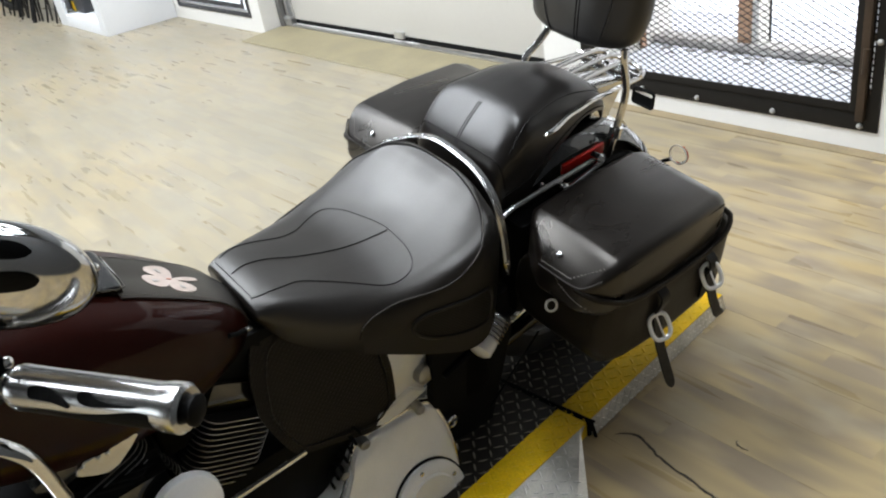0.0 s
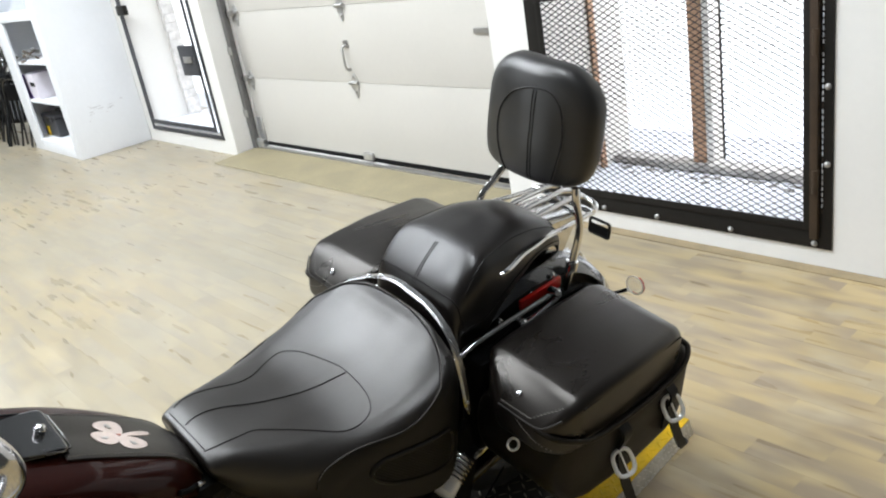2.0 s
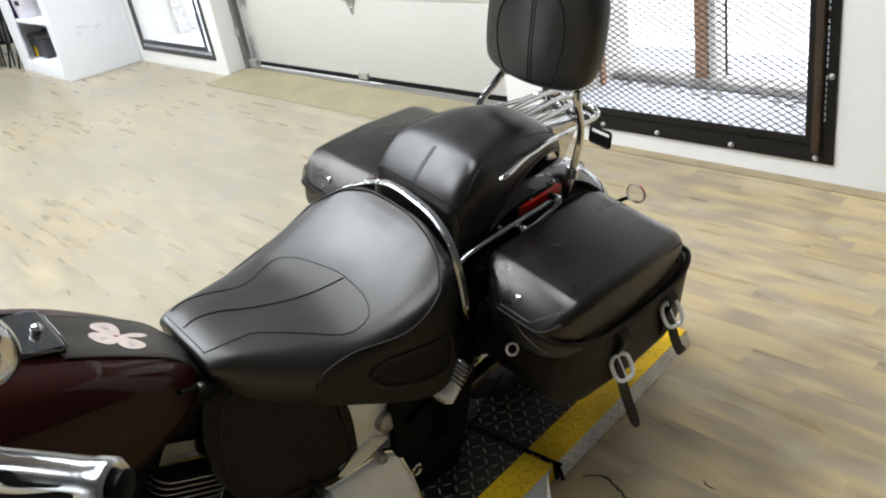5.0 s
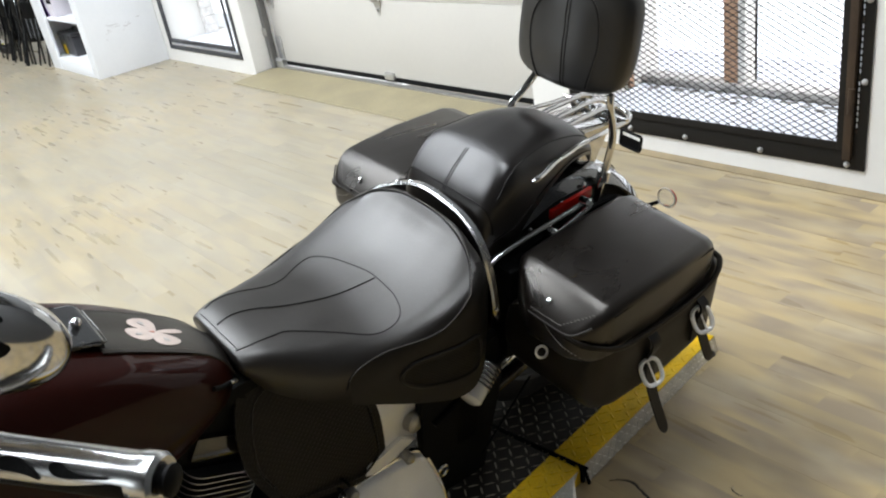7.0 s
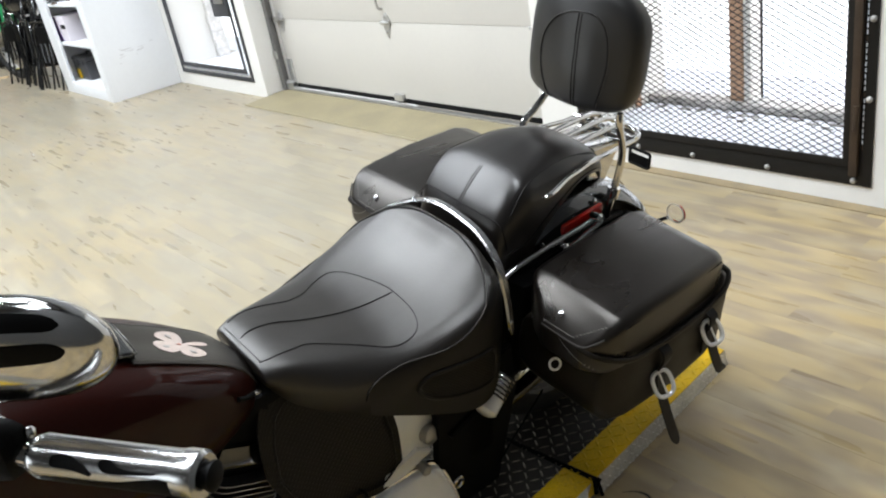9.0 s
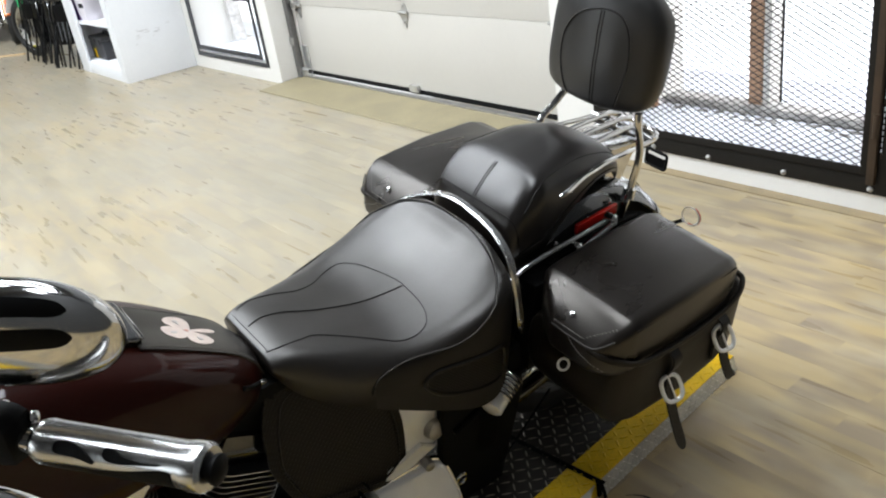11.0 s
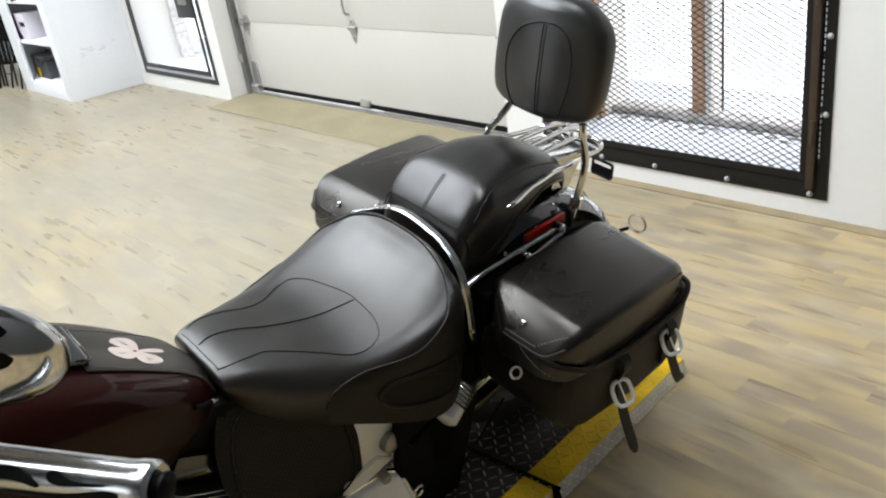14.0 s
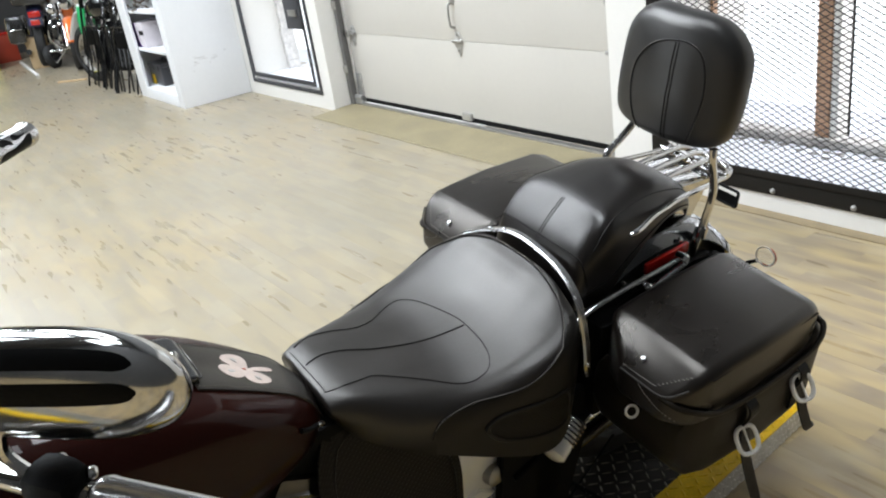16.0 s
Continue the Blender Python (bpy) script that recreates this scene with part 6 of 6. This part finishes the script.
def wheel_part(owner, y, r, w, metal):
    t = part("tyre", lathe(B(), [(-w, r * 0.76), (-w * 1.05, r * 0.88), (-w * 0.6, r * 0.99), (0, r), (w * 0.6, r * 0.99), (w * 1.05, r * 0.88), (w, r * 0.76)], (0, y, r), (1, 0, 0), 36, True), RUBBER, owner)
    rim_ = part("rim", lathe(B(), [(-w * 0.7, r * 0.77), (-w * 0.6, r * 0.66), (w * 0.6, r * 0.66), (w * 0.7, r * 0.77)], (0, y, r), (1, 0, 0), 36, True), metal, t)
    for k in range(18):
        a = math.pi * 2 * k / 18
        part("spoke", tube(B(), [(0, y, r), (0, y + r * 0.7 * math.cos(a), r + r * 0.7 * math.sin(a))], 0.003, 4), metal, rim_)
    return t


def parked_bike(m, paint, trim, label, r=0.31, base=1.45, tall=0.0, guard=None, pipe=CHROME):
    """A parked motorcycle seen from afar: wheels, fork, frame, engine, tank, seat, bars, exhaust."""
    b = thing("motorcycle", m, label, "motorcycle", "parked motorcycles")
    wheel_part(b, 0.0, r, 0.05, CHROME)
    wheel_part(b, base, r, 0.065, CHROME)
    for sg in (1, -1):
        part("fork_leg", tube(B(), [(sg * 0.09, 0.0, r), (sg * 0.09, 0.22, 0.85 + tall)], 0.024, 10), trim, b)
        part("frame_tube", tube(B(), smooth([(sg * 0.08, 0.25, 0.78 + tall), (sg * 0.11, 0.40, 0.30), (sg * 0.11, 0.95, 0.28), (sg * 0.10, 1.15, 0.60 + tall), (sg * 0.08, base, r)], 24), 0.018, 8), BLACK, b)
    part("front_guard", tube(B(), smooth([(0, -0.30, r * 1.25 + tall), (0, -0.05, r * 2.1 + tall), (0, 0.22, r * 2.0 + tall)], 16), 0.075, 10, 0.35), guard or paint, b)
    part("rear_guard", tube(B(), smooth([(0, base - 0.28, r * 2.05 + tall), (0, base + 0.05, r * 2.25 + tall), (0, base + 0.33, r * 1.5 + tall)], 16), 0.095, 10, 0.3), paint, b)
    bm = B()
    skin(bm, [[(x * w, y, 0.72 + tall + z * h) for x, z in smooth([(0, 1), (0.8, 0.75), (1, 0.1), (0.7, -0.6), (0, -0.8), (-0.7, -0.6), (-1, 0.1), (-0.8, 0.75)], 20, True)] for y, w, h in ((0.26, 0.06, 0.07), (0.34, 0.13, 0.14), (0.50, 0.15, 0.16), (0.66, 0.12, 0.13), (0.76, 0.07, 0.07))])
    part("tank", bm, paint, b)
    part("seat", box(B(), -0.12, 0.12, 0.72, 1.35, 0.66 + tall, 0.76 + tall, 0.04), LEATHER, b)
    part("engine", box(B(), -0.14, 0.14, 0.42, 0.90, 0.22, 0.52, 0.05), trim, b)
    for c, tl in ((0.52, 18), (0.72, -18)):
        part("cylinder", lathe(B(), [(0.03 * k, 0.085 if k % 2 else 0.07) for k in range(8)], (0, c, 0.46), (0, -math.sin(radians(tl)), 1), 16), trim, b)
    part("exhaust", tube(B(), smooth([(0.12, 0.45, 0.45), (0.16, 0.50, 0.25), (0.17, 0.80, 0.20), (0.18, base + 0.2, 0.24)], 20), 0.04, 10), pipe, b)
    part("handlebar", tube(B(), smooth([(0.38, 0.42, 1.02 + tall), (0.25, 0.28, 1.05 + tall), (0.06, 0.22, 0.95 + tall), (-0.06, 0.22, 0.95 + tall), (-0.25, 0.28, 1.05 + tall), (-0.38, 0.42, 1.02 + tall)], 30), 0.014, 8), CHROME, b)
    part("headlamp", lathe(B(), [(0, 0.03), (0.05, 0.08), (0.12, 0.09), (0.13, 0.06)], (0, 0.16, 0.86 + tall), (0, -1, 0), 20), CHROME, b)
    part("tail_lamp", box(B(), -0.06, 0.06, base + 0.30, base + 0.35, 0.50 + tall, 0.58 + tall, 0.015), RED, b)
    return b


dirt = parked_bike(pose(-10.02, 2.38, 0, 0, 0, -72), BLACK, MATT, "black, white and green dirt bike parked by the wall", 0.33, 1.12, 0.10, WHITEP, MATT)
for sg in (1, -1):
    part("fork_guard", plate(B(), [(0.04, 0.56), (0.10, 0.54), (0.17, 0.68), (0.24, 0.84), (0.10, 0.88), (0.04, 0.72)], "x", *sorted((sg * 0.085, sg * 0.10)), 0.004), GREEN, dirt, "green plastic fork guard")
orange = parked_bike(pose(-11.62, 2.50, 0, 0, 4, 76), ORANGE, CHROME, "orange motorcycle with a chrome engine parked by the wall")
for sg in (1, -1):
    part("crash_bar", tube(B(), smooth([(sg * 0.06, 0.42, 0.70), (sg * 0.26, 0.36, 0.62), (sg * 0.30, 0.36, 0.40), (sg * 0.14, 0.40, 0.24)], 20), 0.017, 8), CHROME, orange)
    part("header_pipe", tube(B(), smooth([(sg * 0.10, 0.48, 0.62), (sg * 0.17, 0.42, 0.52), (sg * 0.18, 0.46, 0.28), (sg * 0.18, 0.80, 0.18)], 20), 0.028, 8), CHROME, orange)
    part("fork_shroud", tube(B(), [(sg * 0.10, 0.10, 0.55), (sg * 0.10, 0.20, 0.86)], 0.038, 10), CHROME, orange)
    part("running_lamp", lathe(B(), [(0, 0.02), (0.03, 0.055), (0.08, 0.06), (0.09, 0.03)], (sg * 0.19, 0.16, 0.80), (0, -1, 0), 16), CHROME, orange)
part("air_cleaner", lathe(B(), [(0, 0.10), (0.05, 0.10), (0.06, 0.07)], (0.14, 0.60, 0.56), (1, 0, 0), 20), CHROME, orange)
part("primary_cover", lathe(B(), [(0, 0.13), (0.03, 0.125), (0.05, 0.09), (0.055, 0.02)], (-0.14, 0.62, 0.34), (-1, 0, 0), 24), CHROME, orange)
for y in (0.48, 0.60, 0.72, 0.84):
    part("pushrod_tube", tube(B(), [(-0.12, y, 0.40), (-0.10, y + 0.02, 0.64)], 0.014, 8), CHROME, orange)
part("footboard", box(B(), -0.36, -0.18, 0.40, 0.74, 0.22, 0.245, 0.01), CHROME, orange)
part("side_stand", tube(B(), [(-0.14, 0.60, 0.24), (-0.34, 0.66, 0.02)], 0.014, 8), CHROME, orange)
part("horn", lathe(B(), [(0, 0.06), (0.03, 0.055), (0.05, 0.02)], (-0.17, 0.66, 0.52), (-1, 0, 0.1), 16), CHROME, orange)
part("windscreen_post", tube(B(), [(0.0, 0.20, 0.90), (0.0, 0.24, 1.30)], 0.02, 8), CHROME, orange)
touring = parked_bike(pose(-14.25, 2.66, 0, 0, -5, -104), NAVY, CHROME, "dark blue motorcycle parked with its tail lamp to the hall", 0.33, 1.45, 0.10)
for sg in (1, -1):
    part("side_case", box(B(), *sorted((sg * 0.16, sg * 0.40)), 1.05, 1.68, 0.36, 0.74, 0.06), BLACK, touring, "black hard side case")
part("top_case", box(B(), -0.26, 0.26, 1.30, 1.72, 0.86, 1.16, 0.07), BLACK, touring, "black hard top case")
part("rear_lamp", box(B(), -0.08, 0.08, 1.70, 1.74, 0.70, 0.79, 0.02), RED, touring)
for sg in (1, -1):
    part("case_trim", tube(B(), smooth([(sg * 0.41, 1.08, 0.56), (sg * 0.415, 1.40, 0.57), (sg * 0.39, 1.69, 0.56), (sg * 0.20, 1.70, 0.56)], 20), 0.006, 8), SOFTCHROME, touring)


def folded_chair(m):
    c = thing("folding_chair", m, "black metal folding chair, folded and leaning", "chair", "folded chairs")
    for sg in (1, -1):
        part("leg", tube(B(), [(sg * 0.20, 0.0, 0.0), (sg * 0.20, 0.10, 0.55), (sg * 0.19, 0.14, 0.70)], 0.011, 8), BLACK, c)
        part("rear_leg", tube(B(), [(sg * 0.17, 0.06, 0.0), (sg * 0.17, 0.08, 0.50)], 0.011, 8), BLACK, c)
    part("backrest", tube(B(), smooth([(0.19, 0.14, 0.70), (0.175, 0.155, 0.84), (0.10, 0.165, 0.92), (0.0, 0.167, 0.94), (-0.10, 0.165, 0.92), (-0.175, 0.155, 0.84), (-0.19, 0.14, 0.70)], 30), 0.011, 8), BLACK, c)
    part("inner_arch", tube(B(), smooth([(0.10, 0.135, 0.66), (0.095, 0.15, 0.78), (0.05, 0.158, 0.84), (0.0, 0.16, 0.85), (-0.05, 0.158, 0.84), (-0.095, 0.15, 0.78), (-0.10, 0.135, 0.66)], 26), 0.007, 8), BLACK, c)
    part("seat", tube(B(), smooth([(0.17, 0.055, 0.32), (0.175, 0.06, 0.50), (0.12, 0.07, 0.655), (-0.12, 0.07, 0.655), (-0.175, 0.06, 0.50), (-0.17, 0.055, 0.32)], 26), 0.010, 8), BLACK, c)
    part("seat_pad", box(B(), -0.12, 0.12, 0.055, 0.07, 0.46, 0.62, 0.006), MATT, c)
    for x in (-0.08, 0.0, 0.08):
        part("seat_bar", tube(B(), [(x, 0.052, 0.26), (x, 0.058, 0.46)], 0.008, 6), BLACK, c)
    return c


chair = folded_chair(pose(-8.60, 2.29, 0, -4, 0, 14))
for k, (x, y, a) in enumerate(((-8.82, 2.29, 6), (-9.03, 2.26, -8), (-9.24, 2.28, 4), (-9.45, 2.24, -3), (-9.64, 2.22, 9))):
    copy_thing(chair, pose(x, y, 0, -4, 0, a))

crate = thing("cardboard_box", pose(-12.84, 2.27, 0.0, 0, 0, 62), "plain brown cardboard box on the floor", "box")
part("body", box(B(), -0.13, 0.13, -0.09, 0.09, 0.02, 0.43, 0.004), CARDB, crate)
part("base", box(B(), -0.125, 0.125, -0.085, 0.085, 0.0, 0.018, 0.003), CARDB, crate)
part("flap", box(B(), -0.125, 0.125, -0.095, -0.091, 0.32, 0.425), CARDB, crate)
bin_ = thing("storage_box", pose(-14.92, 1.98, 0.0, 0, 0, 5), "dull red storage box with a red lid on the floor", "box")
part("body", box(B(), -0.35, 0.35, -0.25, 0.25, 0, 0.42, 0.02), CRATE_RED, bin_)
part("lid", box(B(), -0.36, 0.36, -0.26, 0.26, 0.422, 0.46, 0.015), RED, bin_)
case2 = thing("wooden_cabinet", pose(-15.36, 1.42, 0.0, 0, 0, 90), "light brown wooden cabinet against the wall", "cabinet")
part("body", box(B(), -0.40, 0.40, -0.30, 0.35, 0, 1.5, 0.01), CARDB, case2)
part("door", box(B(), -0.38, -0.01, -0.322, -0.302, 0.06, 1.46, 0.006), CARDB, case2)
part("door", box(B(), 0.01, 0.38, -0.322, -0.302, 0.06, 1.46, 0.006), CARDB, case2)
plank = thing("wood_offcut", pose(-10.58, 2.16, 0.0, 0, 0, 42), "short pale wooden offcut lying on the floor", "wood")
part("board", box(B(), -0.20, 0.20, -0.022, 0.022, 0.001, 0.022, 0.003), CARDB, plank)
for x, mat, nm, lb in ((-13.0, GREYC, "jacket", "grey jacket hanging on the wall"), (-12.1, HIVIS, "safety_vest", "yellow safety vest hanging on the wall")):
    v = thing(nm, pose(x, NORTH - 0.06, 1.0), lb, "clothing")
    bm = B()
    skin(bm, [[(px * w, py * 0.05, z) for px, py in smooth([(1, 0), (0.6, -1), (-0.6, -1), (-1, 0), (-0.6, 1), (0.6, 1)], 20, True)] for z, w in ((0.0, 0.26), (0.25, 0.25), (0.5, 0.27), (0.62, 0.22), (0.70, 0.08))])
    part("cloth", bm, mat, v)
    part("hanger", tube(B(), [(0, 0, 0.70), (0, 0.0, 0.76), (0, 0.058, 0.78)], 0.004, 6), BRUSHED, v)

strip = thing("floor_strip", pose(-12.95, 2.07, 0.0, 0, 0, -4), "long pale metal strip lying on the floor", "strip")
part("bar", box(B(), -1.1, 1.1, -0.020, 0.020, 0.001, 0.03, 0.006), WHITEP, strip)
spare = thing("spare_tyre", pose(-12.40, 2.34, 0.0, 0, 0, 40), "small black tyre standing beside a cardboard box", "tyre")
part("tread", lathe(B(), [(-0.05, 0.09), (-0.055, 0.13), (-0.03, 0.16), (0.03, 0.16), (0.055, 0.13), (0.05, 0.09)], (0, 0, 0.16), (1, 0.2, 0.15), 32, True), RUBBER, spare)

YCARD = shader("yellow_card", (0.62, 0.58, 0.10), 0.7, vary=0.1, scale=8)
ybox = thing("yellow_carton", pose(-13.98, 1.53, 0.0, 0, 0, 8), "tall yellow cardboard carton with a dark line of print", "box")
part("body", box(B(), -0.35, 0.35, -0.22, 0.22, 0.001, 0.85, 0.006), YCARD, ybox)
for k in range(4):
    part("print_bar", box(B(), 0.351, 0.353, -0.18 + 0.09 * k, -0.12 + 0.09 * k, 0.30, 0.46), MATT, ybox)

# ---- floor boards ----
BW, BL = 0.076, 0.60
rng = random.Random(11)
# a torn edge where the floor covering has lifted beside the platform, and a nick
def tear(pts, w, name):
    """A crooked dark gap with a lifted lip along one side."""
    path = [(x, y + rng.uniform(-0.002, 0.002), 0.0) for x, y in smooth(pts, 40)]
    bm = B()
    rings = []
    for i, (x, y, z) in enumerate(path):
        k = w * min(1.0, 0.25 + min(i, 39 - i) / 9) * rng.uniform(0.7, 1.2)
        rings.append([(x, y - k, 0.0004), (x + 0.0005, y - k * 0.4, 0.0016), (x, y + k, 0.0008), (x, y, 0.0003)])
    skin(bm, rings)
    part(name, bm, GAP, floor)
    lip = B()
    tube(lip, [(x + 0.001, y + w * 1.4, 0.0006) for x, y, z in path], 0.0022, 5, 0.6)
    part("lifted_edge", lip, OAK, floor)


GAP = shader("dark_gap", (0.035, 0.028, 0.02), 0.9, vary=0.3, scale=40)
tear([(-0.545, 1.268), (-0.52, 1.290), (-0.50, 1.296), (-0.46, 1.286), (-0.426, 1.272), (-0.382, 1.264), (-0.329, 1.261), (-0.294, 1.252), (-0.25, 1.246), (-0.17, 1.225), (-0.08, 1.22)], 0.0034, "tear")
tear([(-0.325, 1.421), (-0.312, 1.412), (-0.290, 1.411)], 0.002, "nick")
board = bpy.data.meshes.new("board")
bm = B()
box(bm, 0, BL + 0.0006, 0, BW + 0.0006, -0.010, 0, 0.0, None, 1)
bm.to_mesh(board)
bm.free()
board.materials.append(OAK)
verts, faces = [], []
for row, y in enumerate(np.arange(SOUTH, NORTH, BW)):
    x = WEST - rng.uniform(0, BL)
    col = 0
    while x < EAST:
        near = -4.2 < x < 0.2 and 0.6 < y < 2.9
        z = -0.0004 * (row % 2) - 0.0002 * (col % 2) if near else 0.0
        col += 1
        if near:
            ob = new("board", board)
            ob.parent = floor
            ob.location = (x, y, z)
        else:
            k = len(verts)
            x0, x1, y1 = max(x, WEST), min(x + BL, EAST), min(y + BW, NORTH)
            e = 0.0012
            verts += [(x0, y, 0.0), (x1, y, 0.0), (x1, y1, 0.0), (x0, y1, 0.0), (x0 + e, y + e, -0.008), (x1 - e, y + e, -0.008), (x1 - e, y1 - e, -0.008), (x0 + e, y1 - e, -0.008)]
            faces += [(k, k + 1, k + 2, k + 3), (k, k + 4, k + 5, k + 1), (k + 1, k + 5, k + 6, k + 2), (k + 2, k + 6, k + 7, k + 3), (k + 3, k + 7, k + 4, k)]
        x += BL
me = bpy.data.meshes.new("boards")
me.from_pydata(verts, [], faces)
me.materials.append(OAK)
rest = new("boards", me)
rest.parent = floor
tagged(rest, kind="stuff")
